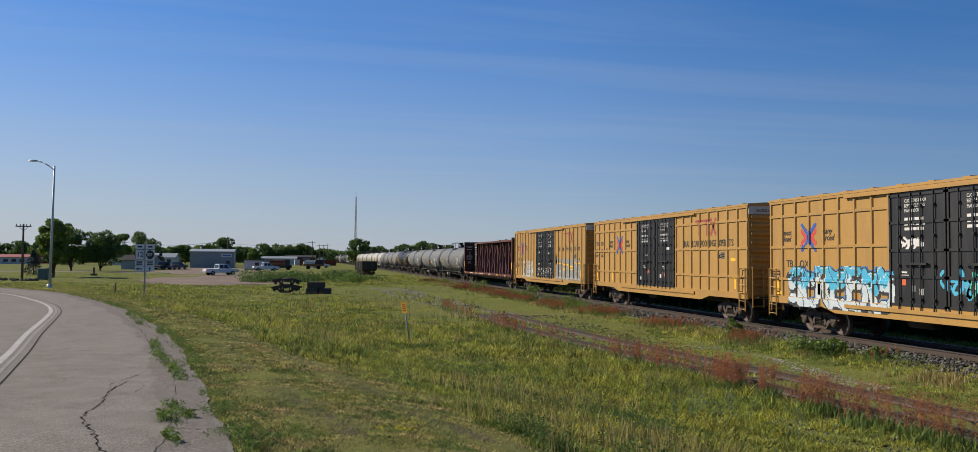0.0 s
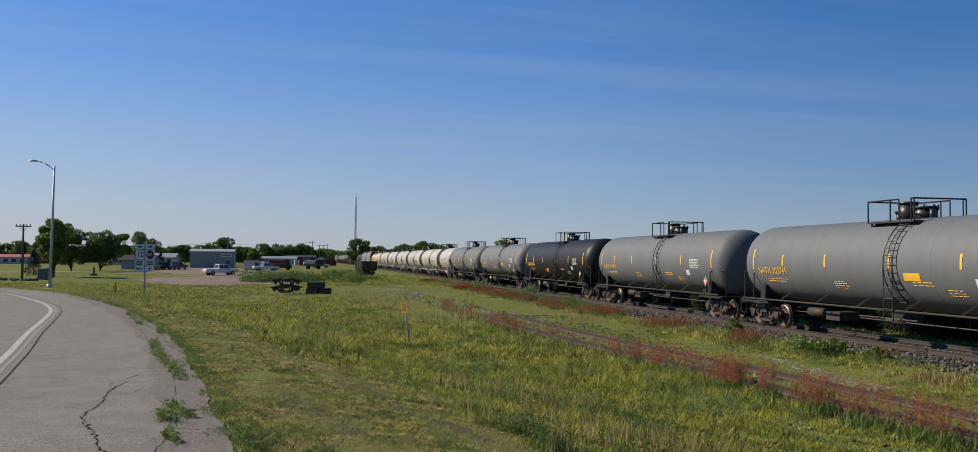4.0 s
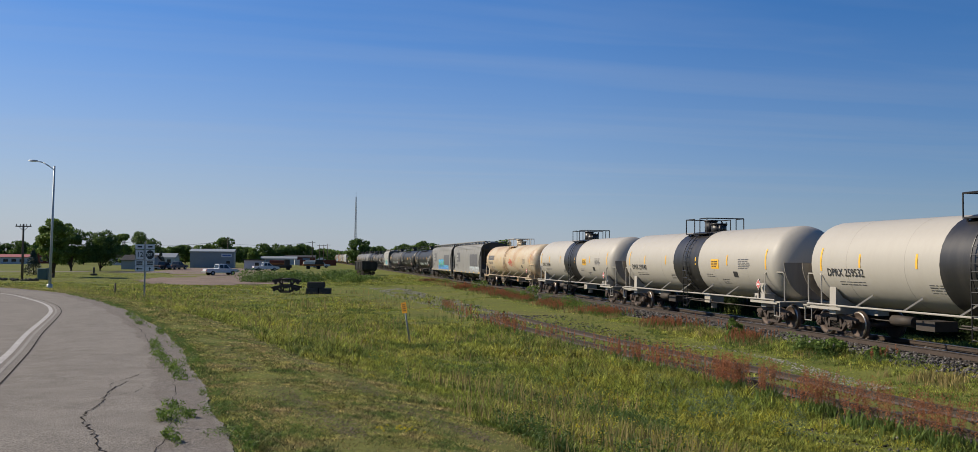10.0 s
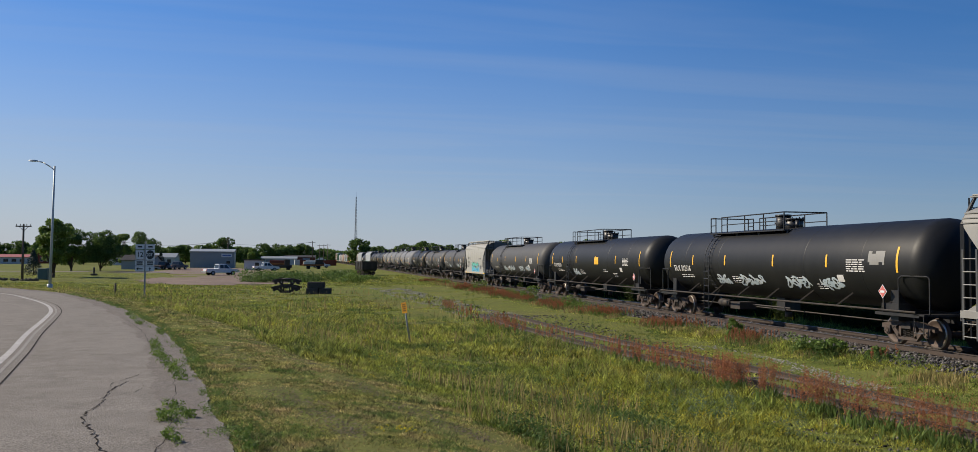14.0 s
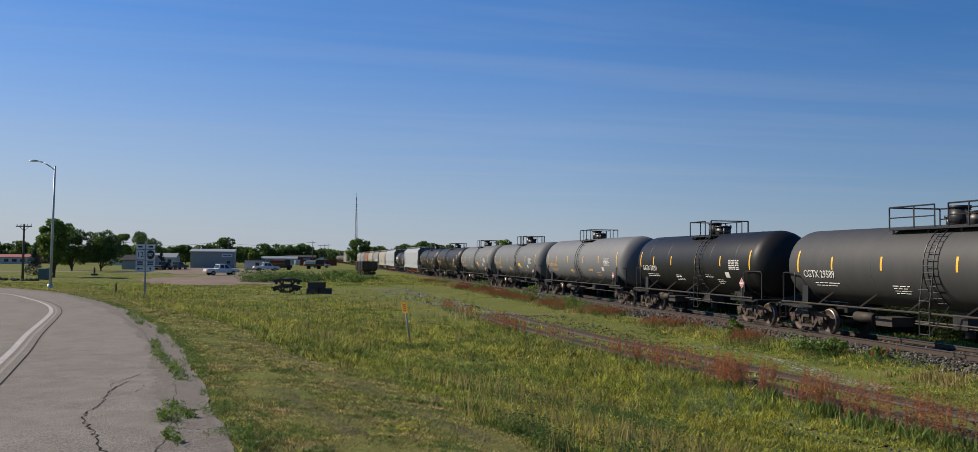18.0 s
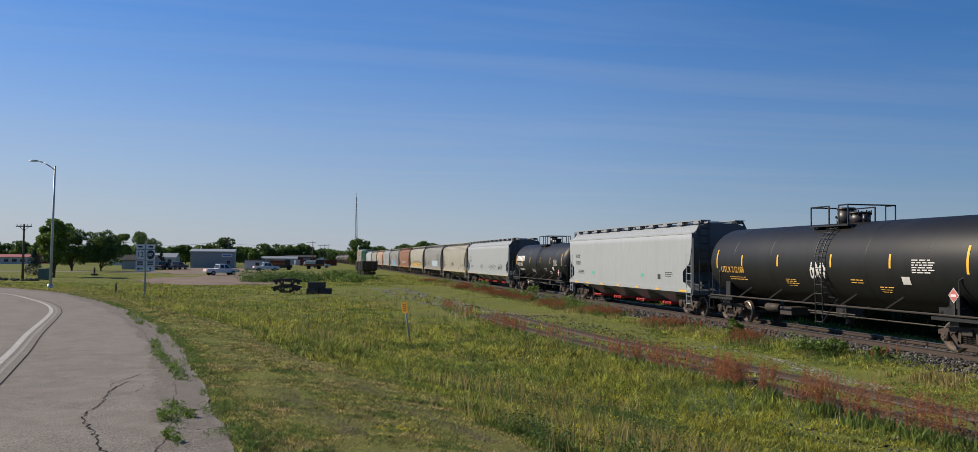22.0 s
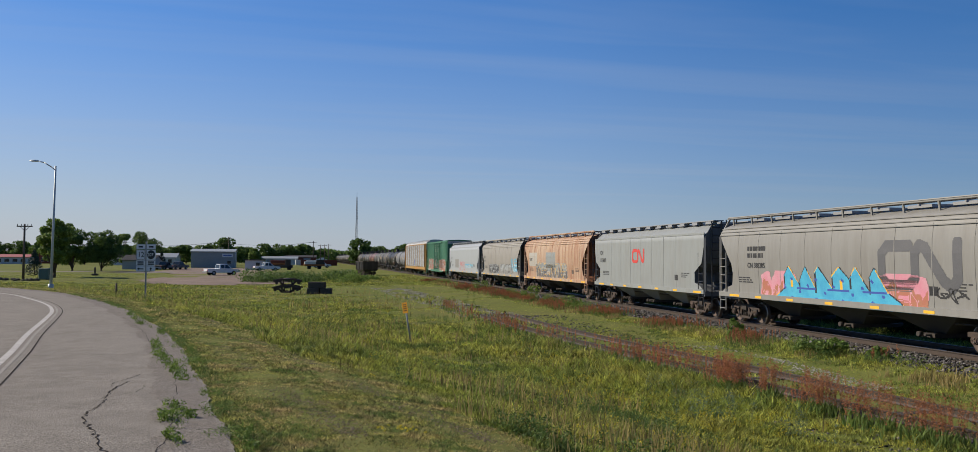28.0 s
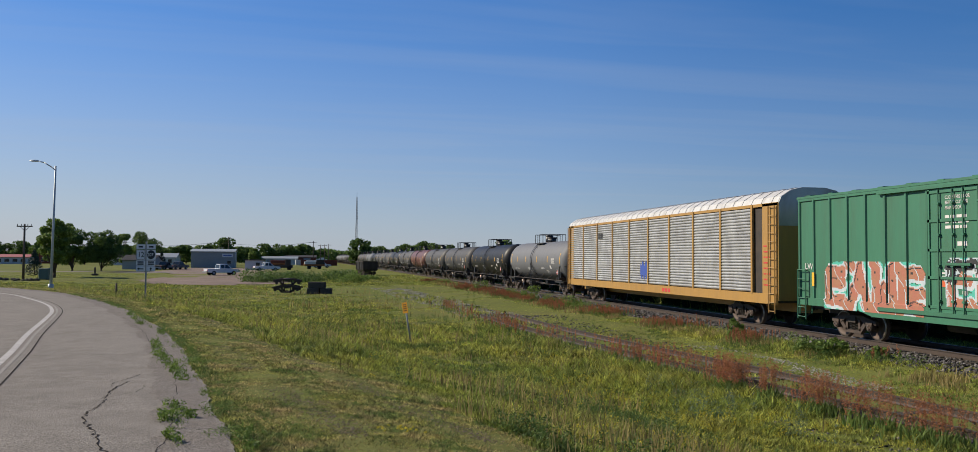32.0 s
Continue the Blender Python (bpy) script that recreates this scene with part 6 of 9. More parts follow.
def yellow_boxcar(y0, y1, top, bottom, seed, style="panelled", mark_z=2.42, caps=False, lead=1):
    car, surf, hb = boxcar(y1 - y0, "yellow", "tall yellow boxcar with black plug doors and lettering", "black_paint", 8, style)
    in_panels(car, hb, top.split(), lead, mark_z, 0.38, gap=0.22)
    in_panels(car, hb, bottom.split(), lead, mark_z - 0.44, 0.38, gap=0.22)
    for k, (a, b) in enumerate((("next", "load"), ("any", "road"))):
        in_panels(car, hb, [a], (1 if lead else 3) + 3 * k, 3.62, 0.30, name="slogan", slant=0.25, gap=0.04)
        in_panels(car, hb, [b], (1 if lead else 3) + 3 * k, 3.38, 0.30, name="slogan", slant=0.25, gap=0.04)
    cross_logo(car, hb - (2.08 if lead else 3.82), 2.98, 0.78, surf)
    for lines in ([[(0.1, 0.75), (0.75, 0.75)]], [[(0.42, 0.7), (0.42, 0.1)]], [[(0.9, 0.75), (1.5, 0.75)]], [[(1.2, 0.7), (1.2, 0.1)]], [[(1.6, 0.78), (2.05, 0.1)]], [[(2.05, 0.78), (1.6, 0.1)]]):
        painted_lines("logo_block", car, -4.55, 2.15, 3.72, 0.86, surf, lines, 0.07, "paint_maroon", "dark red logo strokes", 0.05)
    if caps:
        in_panels(car, hb, ["RAI", "LCAR", "POOL", "INGE", "XPER", "TS"], -2, 3.28, 0.42, name="slogan", gap=0.04)
    else:
        in_panels(car, hb, ["Rail", "car", "Poo", "ling", "Exp", "erts"], -2, 3.28, 0.44, name="slogan", gap=0.02)
    door_notes(car, seed=seed)
    fine_print(car, hb - 0.2, 2.9 if mark_z > 3 else 2.1, 2, 0.5, surf, M["paint_black"], 0.06, seed)
    fine_print(car, hb - 1.15, 2.9 if mark_z > 3 else 2.1, 2, 0.5, surf, M["paint_black"], 0.06, seed + 1)
    fine_print(car, -hb + 2.6, 2.9, 2, 0.6, surf, M["paint_black"], 0.05, seed + 2)
    patch("notice", car, -hb + 2.35, 0.30, 2.72, 0.30, surf, "paint_grey", "small grey framed notice", cell=0.06)
    patch("notice", car, -hb + 1.5, 0.45, 2.62, 0.14, surf, "paint_yellow", "yellow notice plate", cell=0.07)
    for y in (hb - 0.45, hb - 3.1, -hb + 1.2):
        patch("reflector", car, y, 0.16, 1.45, 0.5, surf, "paint_yellow", cell=0.08)
    patch("notice", car, hb - 0.35, 0.45, 1.36, 0.14, surf, "paint_yellow", "yellow notice plate", cell=0.07)
    return add(car, y0, y1), surf, hb


c, s_, hb = yellow_boxcar(10.5, 31.07, "TB OX", "64 26 05", 1)
graffiti(c, hb - 1.25, 6.0, 0.98, 1.52, s_, 5, ["g_blue", "paint_black", "g_cyan", "g_white", "g_white"], "large blue and white sprayed graffiti with black outlines", 7, cloud=0.10, width=0.15, outline=0.05)
scribble(c, 0.3, 1.5, 1.4, 1.25, s_, 9, "g_cyan", "cyan sprayed tag over the doors", 0.055, 3)
scribble(c, -0.6, 1.3, 1.5, 1.0, s_, 12, "g_teal", "teal sprayed tag over the doors", 0.045, 3)
scribble(c, 1.9, 0.9, 2.9, 0.6, s_, 4, "paint_white", "white sprayed tag")
c, s_, hb = yellow_boxcar(31.07, 51.7, "TB OX", "63 16 77", 2, mark_z=3.5, caps=True, lead=0)
c, s_, hb = yellow_boxcar(51.7, 72.38, "TB OX", "66 15 56", 3, style="ribbed", mark_z=2.5)
patch("paint_patch", c, -2.7, 5.6, 1.12, 1.75, s_, "hop_grey", "grey paint over old graffiti", ragged=1.0)
graffiti(c, -2.9, 5.6, 1.15, 1.4, lambda y, z: s_(y, z) + 0.006, 15, ["hop_white", "paint_black", "paint_yellow", "hop_white", "g_white"], "faded sprayed letters", 4, cloud=0.0, width=0.06, outline=0.02)
graffiti(c, 6.8, 3.6, 1.2, 1.5, s_, 25, ["g_white", "g_white", "yellow", "hop_beige", "g_white"], "white outlined graffiti", 3, cloud=0.0, width=0.12, outline=0.05)
graffiti(c, 2.2, 4.3, 1.3, 0.75, s_, 26, ["g_white", "paint_white", "black_paint", "black_paint", "g_white"], "white sprayed marks on the doors", 6, cloud=0.0, width=0.03, outline=0.03)
scribble(c, -2.62, 0.4, 2.15, 1.0, s_, 7, "paint_black", "black sprayed tag", 0.04)
add(centrebeam(96.8 - 72.38), 72.38, 96.8)

GREY = "dull grey cylindrical tank car with black railings and ladder"
BLACK = "weathered black cylindrical tank car with railed platform"
CHAR = "charcoal grey tank car stained with white tags"
CREAM = "clean cream-white tank car with a black centre band"
P = [96.8, 114.87, 132.97, 151.07, 169.2, 187.54, 205.6]
for k, (paint, mk) in enumerate((("tank_grey", "NATX 302701"), ("tank_grey", "NATX 302745"), ("tank_grey", "NATX 301412"), ("tank_black", "NATX 302088"), ("tank_grey", "NATX 301345"), ("tank_grey", "NATX 39485"))):
    add(tank_car(P[k + 1] - P[k], paint, GREY if paint == "tank_grey" else BLACK, mark=mk, seed=k, ladder_y=0.25 if k == 0 else -1.15), P[k], P[k + 1])
P = [205.6, 223.75, 241.86, 260.05, 278.1, 296.25, 314.47]
for k, mk in enumerate(("DPRX 259653", "DPRX 259633", "DPRX 259586", "DPRX 259532", "DPRX 259540", "DPRX 259589")):
    add(tank_car(P[k + 1] - P[k], "tank_white", CREAM, band="black_paint", mark=mk, mark_mat="paint_black", seed=20 + k, ladder_y=-0.15), P[k], P[k + 1])
c = add(tank_car(20.18, "tank_rusty", "cream tank car streaked with orange rust, pale railings", trim="tank_rusty", logo=("paint_grey", 0.42), mark="PROX 41528", mark_mat="paint_grey", seed=31, ladder_y=0.55, radius=1.40, low=0.05), 314.47, 334.65)
scribble(c, -0.6, 1.4, 1.9, 0.9, shell(1.40, TANK_Z - 0.05), 3, "paint_red", "red sprayed tag", 0.03)

c, s_, hb = hopper(17.93, "hop_grey", "grey covered hopper with dark repainted patches", end_tone="tank_charcoal")
add(c, 334.65, 352.58)
patch("paint_patch", c, 5.83, 2.15, 2.3, 1.05, s_, "paint_grey", "dark grey repaint patch")
words("reporting_mark", "NKLX", 0.34, M["paint_white"], c, facing(5.75, 2.9, 0), surf=s_)
words("reporting_mark", "201192", 0.34, M["paint_white"], c, facing(5.75, 2.46, 0), surf=s_)
patch("paint_patch", c, -2.26, 4.1, 1.72, 1.5, s_, "paint_grey", "large dark grey repaint patch", ragged=0.7)
graffiti(c, -2.0, 5.2, 1.3, 0.55, s_, 33, ["g_white", "hop_grey", "g_white", "hop_white", "g_white"], "faded white sprayed letters", 6, cloud=0.2, width=0.06, outline=0.03)
scribble(c, hb - 0.6, 0.9, 2.5, 0.7, s_, 8, "paint_black", "black sprayed tag", 0.02)
c, s_, hb = hopper(17.82, "hop_grey", "grey covered hopper with blue and green graffiti", end_tone="tank_charcoal", seed=4)
add(c, 352.58, 370.4)
patch("paint_patch", c, 5.79, 2.0, 2.3, 1.05, s_, "paint_grey", "dark grey repaint patch")
words("reporting_mark", "NKLX", 0.32, M["paint_white"], c, facing(5.7, 2.9, 0), surf=s_)
words("reporting_mark", "201181", 0.32, M["paint_white"], c, facing(5.7, 2.46, 0), surf=s_)
patch("paint_patch", c, -2.39, 4.1, 1.7, 1.52, s_, "paint_grey", "large dark grey repaint patch", ragged=0.5)
graffiti(c, 2.4, 8.2, 1.15, 0.72, s_, 41, ["g_cyan", "g_blue", "g_cyan", "g_blue", "g_white"], "blue sprayed graffiti along the sill", 7, cloud=0.35, width=0.13)
graffiti(c, 2.0, 4.5, 1.5, 1.1, s_, 42, ["g_green", "g_blue", "g_cyan", "g_green", "g_white"], "green and blue sprayed graffiti", 4, cloud=0.12, width=0.13)

TAGS = [(3.7, 1.3, 1.5, 0.6, 11, "g_white"), (1.72, 2.2, 1.5, 0.65, 12, "g_white"), (-1.87, 1.7, 1.55, 0.6, 13, "g_white"), (-4.16, 1.4, 1.55, 0.6, 16, "g_white")]
c = add(tank_car(20.8, "tank_black", BLACK, long_rails=True, mark="TILX 302518", mark_mat="paint_white", seed=51, ladder_y=4.15, tag=TAGS, radius=1.45), 370.4, 391.2)
patch("paint_patch", c, -7.0, 0.8, 2.45, 0.6, shell(1.45), "hop_grey", "white paint patch", ragged=0.6)
c = add(tank_car(20.8, "tank_black", BLACK, long_rails=True, mark="TILX 302604", mark_mat="paint_white", seed=52, ladder_y=4.15, tag=TAGS[:1], radius=1.45), 391.2, 412.0)
patch("notice", c, -1.0, 0.7, 2.35, 0.45, shell(1.45), "paint_yellow", "yellow warning notice")
c = add(tank_car(20.8, "tank_charcoal", CHAR, long_rails=True, mark_mat="paint_white", seed=53, ladder_y=4.15, tag=TAGS, radius=1.45), 412.0, 432.8)
c, s_, hb = hopper(12.24, "hop_cream", "short cream-white two-bay covered hopper with teal graffiti", bays=2, seed=6, end_tone="tank_grey")
add(c, 432.8, 445.04)
words("reporting_mark", "SHPX", 0.34, M["paint_black"], c, facing(3.56, 2.6, 0), surf=s_)
words("reporting_mark", "432351", 0.34, M["paint_black"], c, facing(3.56, 2.15, 0), surf=s_)
words("cargo_lettering", "SODIUM CHLORATE", 0.17, M["paint_black"], c, facing(-2.36, 2.6, 0), squeeze=0.85, surf=s_)
patch("data_plate", c, -2.78, 0.6, 1.6, 0.36, s_, "paint_grey", cell=0.06)
fine_print(c, hb - 1.6, 1.95, 2, 1.5, s_, M["paint_grey"], 0.06, 4, 0.13)
graffiti(c, 1.64, 4.15, 1.04, 1.3, s_, 68, ["g_teal", "paint_black", "g_teal", "g_cyan", "g_white"], "teal sprayed graffiti with black outlines", 5, cloud=0.0, width=0.15, outline=0.05)
P = [445.04, 462.07, 479.7, 494.6, 512.67, 530.83, 548.7, 566.96, 584.8]
SPEC = (("tank_charcoal", CHAR, "CGTX 23584", "paint_white", TAGS[:1] + TAGS[2:]), ("tank_charcoal", CHAR, "CGTX 29589", "paint_white", None), ("tank_black", BLACK, "GATX 37291", "paint_white", None),
        ("tank_light", GREY, "NATX 310556", "paint_orange", None), ("tank_grey", GREY, "UTLX 211165", "paint_orange", None), ("tank_grey", GREY, "NATX 310178", "paint_orange", None),
        ("tank_black", BLACK, "NATX 301719", "paint_orange", None), ("tank_black", BLACK, "UTLX 212188", "paint_orange", [(0.2, 1.0, 1.9, 0.8, 14, "paint_white")]))
for k, (paint, lab, mk, mm, tg) in enumerate(SPEC):
    add(tank_car(P[k + 1] - P[k], paint, lab, mark=mk, mark_mat=mm, seed=60 + k, tag=tg, long_rails=(k == 1), span=(-2.2, 2.3) if k == 1 else None, ladder_y=(-1.0, 0.0, -1.3, 0.1, -1.0, -1.0, 0.1, -0.5)[k], radius=(1.33, 1.33, 1.40)[k] if k < 3 else TANK_R, low=(0.08, 0.08, 0.04)[k] if k < 3 else 0.0, short=0.75 if k == 7 else 1.3), P[k], P[k + 1])

c, s_, hb = hopper(20.3, "hop_white", "long white covered hopper with red outlet gates", "square", 4, bay_paint="hop_bluegrey", gate="paint_red", seed=9, height=4.43, end_tone="tank_grey")
add(c, 584.8, 605.1)
words("reporting_mark", "NCLX", 0.34, M["paint_grey"], c, facing(hb - 1.3, 2.75, 0), surf=s_)
words("reporting_mark", "210235", 0.34, M["paint_grey"], c, facing(hb - 1.3, 2.33, 0), surf=s_)
for y in (hb - 4.6, hb - 12.6):
    patch("notice", c, y, 0.45, 1.75, 0.18, s_, "g_teal", "small teal notice", cell=0.09)
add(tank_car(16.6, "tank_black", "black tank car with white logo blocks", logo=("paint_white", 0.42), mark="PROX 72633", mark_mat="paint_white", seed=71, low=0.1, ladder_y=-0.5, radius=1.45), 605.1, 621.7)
c, s_, hb = hopper(20.7, "hop_white", "long white covered hopper with sprayed outlines", "square", 4, bay_paint="hop_bluegrey", gate="paint_red", seed=10, height=4.43, end_tone="tank_grey")
add(c, 621.7, 642.4)
words("reporting_mark", "NCLX", 0.34, M["paint_grey"], c, facing(hb - 1.0, 2.75, 0), surf=s_)
words("reporting_mark", "210098", 0.34, M["paint_grey"], c, facing(hb - 1.0, 2.33, 0), surf=s_)
for y, ln, sd in ((2.94, 1.6, 3), (-1.0, 3.8, 4), (-5.14, 2.1, 5)):
    scribble(c, y, ln, 1.45, 0.85, s_, sd, "paint_grey", "grey outlined sprayed letters", 0.02, 5)

c, s_, hb = hopper(17.75, "hop_beige", "beige covered hopper with roof walk and tag", bay_paint="hop_beige", seed=11)
add(c, 642.4, 660.15)
words("reporting_mark", "CITX", 0.32, M["paint_black"], c, facing(hb - 1.2, 2.75, 0), surf=s_)
words("reporting_mark", "701151", 0.32, M["paint_black"], c, facing(hb - 1.2, 2.33, 0), surf=s_)
scribble(c, 1.88, 2.3, 1.6, 0.75, s_, 21, "paint_black", "black sprayed tag", 0.028, 4)


def worm(car, y, z, s, surf, mat, w=0.13):
    """A continuous worm-like railway emblem."""
    painted_lines("emblem", car, y, 2.6 * s, z, 1.1 * s, surf, [[(0.95 * s, 0.95 * s), (0.3 * s, 0.95 * s), (0.14 * s, 0.8 * s), (0.14 * s, 0.3 * s), (0.3 * s, 0.14 * s), (0.95 * s, 0.14 * s), (1.12 * s, 0.3 * s), (1.12 * s, 0.8 * s), (1.25 * s, 0.95 * s), (1.4 * s, 0.9 * s), (1.9 * s, 0.25 * s), (2.1 * s, 0.14 * s), (2.25 * s, 0.3 * s), (2.25 * s, 0.98 * s)]], w * s, mat, "worm-shaped railway emblem")


c, s_, hb = hopper(17.85, "hop_grey", "grey covered hopper with a black worm emblem", bay_paint="tank_charcoal", seed=12, end_tone="tank_charcoal")
add(c, 660.15, 678.0)
worm(c, -4.18, 2.3, 0.9, s_, "paint_grey", 0.13)
words("reporting_mark", "CN", 0.30, M["paint_black"], c, facing(hb - 1.5, 2.75, 0), surf=s_)
words("reporting_mark", "389222", 0.30, M["paint_black"], c, facing(hb - 1.5, 2.32, 0), surf=s_)
graffiti(c, 0.22, 5.2, 1.6, 0.8, s_, 71, ["g_white", "g_blue", "g_white", "g_white", "g_cyan"], "white and pale blue sprayed graffiti", 7, cloud=0.35, width=0.07, outline=0.03)
scribble(c, hb - 4.0, 1.4, 1.6, 0.8, s_, 5, "paint_black", "black sprayed tag", 0.03, 4)
c, s_, hb = hopper(17.8, "hop_beige", "dirty beige covered hopper with graffiti", bay_paint="tank_charcoal", seed=13, end_tone="tank_charcoal")
add(c, 678.0, 695.8)
graffiti(c, hb - 3.0, 10.5, 1.4, 0.95, s_, 73, ["hop_beige", "paint_black", "hop_beige", "paint_yellow", "g_white"], "black and yellow sprayed letters", 9, cloud=0.0, width=0.09, outline=0.05)
c, s_, hb = hopper(17.6, "hop_brown", "plain rust-brown covered hopper with stains", bay_paint="hop_brown", seed=14)
add(c, 695.8, 713.4)
fine_print(c, hb - 1.3, 2.6, 2, 1.2, s_, M["paint_white"], 0.2, 3, 0.4)
graffiti(c, hb - 5.0, 6.5, 1.4, 0.8, s_, 75, ["g_white", "paint_black", "g_white", "hop_brown", "g_white"], "faded white sprayed letters", 6, cloud=0.0, width=0.06, outline=0.03)
c, s_, hb = hopper(17.75, "hop_grey", "grey covered hopper with vivid blue and pink graffiti", bay_paint="tank_charcoal", seed=15)
add(c, 713.4, 731.15)
worm(c, -2.45, 1.7, 1.52, s_, "paint_grey", 0.12)
words("reporting_mark", "CN 388205", 0.30, M["paint_black"], c, facing(5.7, 2.36, 0), squeeze=0.95, surf=s_)
fine_print(c, 5.7, 3.05, 2, 1.5, s_, M["paint_black"], 0.18, 3, 0.28)
for off, ln, sd in ((4.75, 2.6, 80), (-2.2, 2.5, 83)):
    graffiti(c, off, ln, 1.22, 1.05, s_, sd, ["g_pink", "g_pink", "g_pink", "g_salmon", "g_pink"], "pink sprayed cloud", 3, cloud=0.5, width=0.14, fancy=False)


def toothed(car, y0, length, z0, height, surf, teeth, mats, label, cell=0.035):
    """Sprayed letters that make one block with a spiky top, slits and dark outlines."""
    nu, nz = int(length / cell), int(height / cell)
    u, w = np.meshgrid((np.arange(nu) + 0.5) * cell, (np.arange(nz) + 0.5) * cell)
    p = length * 0.76 / teeth
    v = u - length * 0.12
    t = (v / p) % 1.0
    k = np.floor(v / p)
    jag = np.abs(t - 0.35 - 0.12 * np.sin(k * 2.4))
    top = height * (0.97 - 0.05 * np.sin(k * 3.1)) - height * 0.75 * jag * (1.0 + 0.3 * np.sin(k * 1.7))
    foot = height * 0.42 * np.clip(np.minimum(u, length - u) / (length * 0.14), 0, 1)
    top = np.where((v < 0) | (k >= teeth), foot, np.maximum(top, foot))
    idx = np.zeros(u.shape, int)
    idx[w < top + 0.05] = 2
    idx[w < top] = 1
    idx[(w > top) & (w < top + 0.05) & (np.sin(u * 5) > 0)] = 3
    idx[(w < top - 0.04) & (np.abs(t - 0.03) < 0.05) & (w > height * (0.36 + 0.1 * np.sin(k * 5))) & (v > 0) & (k < teeth)] = 2
    idx[(w < top) & (np.abs(t - 0.52) < 0.07) & (w > height * 0.42) & (w < height * 0.66) & (np.sin(k * 2.2 + 1) > 0.1)] = 3
    idx[(w < top - 0.1) & (np.sin(u * 6.1 + 2) * np.sin(w * 9 + u * 2) > 0.88)] = 4
    idx[(w < height * 0.42) & (w > height * 0.38) & (np.sin(u * 3.3) > -0.4) & (idx > 0)] = 4
    return cells("graffiti", idx, y0, z0, cell, surf, mats, car, label)


toothed(c, 3.95, 7.9, 1.08, 1.4, lambda y, z: s_(y, z) + 0.008, 6, ["g_cyan", "paint_black", "paint_yellow", "paint_blue"], "vivid blue spiky sprayed letters with black outlines and yellow slits")
scribble(c, -5.0, 1.3, 1.4, 0.6, s_, 15, "paint_black", "black sprayed tag", 0.025, 4)
c, s_, hb = hopper(16.45, "hop_bluegrey", "pale blue-grey covered hopper with a red worm emblem", "square", 3, bay_paint="hop_bluegrey", seed=16, end_tone="tank_grey", seams=True)
add(c, 731.15, 747.6)
worm(c, hb - 6.2, 2.45, 0.75, s_, "paint_red", 0.12)
words("reporting_mark", "CN", 0.36, M["paint_black"], c, facing(hb - 1.0, 2.95, 0), surf=s_)
words("reporting_mark", "113697", 0.34, M["paint_black"], c, facing(hb - 1.0, 2.5, 0), surf=s_)
c, s_, hb = hopper(17.68, "hop_orange", "rust-orange weathered covered hopper with pale patches", bay_paint="tank_charcoal", seed=17, end_tone="hop_brown")
add(c, 747.6, 765.28)
patch("paint_patch", c, 6.5, 2.45, 2.1, 1.05, s_, "tank_white", "pale repaint patch")
words("reporting_mark", "FURX", 0.34, M["paint_black"], c, facing(6.35, 2.5, 0), surf=s_)
patch("paint_patch", c, 1.67, 2.5, 2.0, 1.2, s_, "hop_bluegrey", "grey repaint patch")
graffiti(c, 4.52, 8.2, 1.18, 1.25, s_, 91, ["hop_orange", "hop_cream", "hop_bluegrey", "paint_grey", "paint_yellow"], "faded grey and cream sprayed zigzag letters", 8, cloud=0.0, width=0.16, outline=0.05)
c, s_, hb = hopper(17.44, "hop_dirty", "weathered grey covered hopper with black and white graffiti", bay_paint="tank_charcoal", seed=18, end_tone="tank_charcoal")
add(c, 765.28, 782.72)
words("reporting_mark", "NDYX", 0.30, M["paint_grey"], c, facing(6.8, 2.75, 0), surf=s_)
words("reporting_mark", "841477", 0.30, M["paint_grey"], c, facing(6.8, 2.35, 0), surf=s_)
graffiti(c, 4.5, 4.3, 1.12, 1.05, s_, 93, ["hop_dirty", "hop_white", "paint_grey", "paint_black", "hop_white"], "black sprayed graffiti", 5, cloud=0.0, width=0.16)
graffiti(c, -0.35, 4.8, 1.12, 1.1, s_, 94, ["hop_dirty", "paint_black", "hop_white", "hop_grey", "hop_white"], "white bubble letters with black outlines", 6, cloud=0.0, width=0.17, outline=0.04, fancy=False)
graffiti(c, -4.6, 2.3, 1.5, 1.2, s_, 95, ["g_cyan", "g_cyan", "hop_dirty", "g_white", "g_white"], "faded blue sprayed marks", 2, cloud=0.2, width=0.05, outline=0.02)
c, s_, hb = hopper(20.0, "hop_white", "long white covered hopper with red outlined graffiti", "square", 4, bay_paint="hop_grey", end_tone="tank_grey", gate="truck_steel", seed=19, height=4.43)
add(c, 782.72, 802.72)
words("reporting_mark", "NCLX", 0.34, M["paint_black"], c, facing(7.9, 2.6, 0), surf=s_)
words("reporting_mark", "042", 0.34, M["paint_black"], c, facing(7.9, 2.15, 0), surf=s_)
patch("paint_patch", c, 4.98, 2.3, 1.6, 0.95, s_, "hop_grey", "grey paint patch")
graffiti(c, 2.0, 3.5, 1.25, 1.1, s_, 97, ["hop_white", "paint_red", "hop_white", "hop_white", "hop_white"], "red outlined sprayed letters", 4, cloud=0.0, width=0.15, outline=0.05, fancy=False)
graffiti(c, -1.5, 4.5, 1.6, 0.5, s_, 98, ["g_cyan", "g_cyan", "g_cyan", "g_white", "g_white"], "pale blue sprayed words", 8, cloud=0.0, width=0.03, outline=0.02, fancy=False)

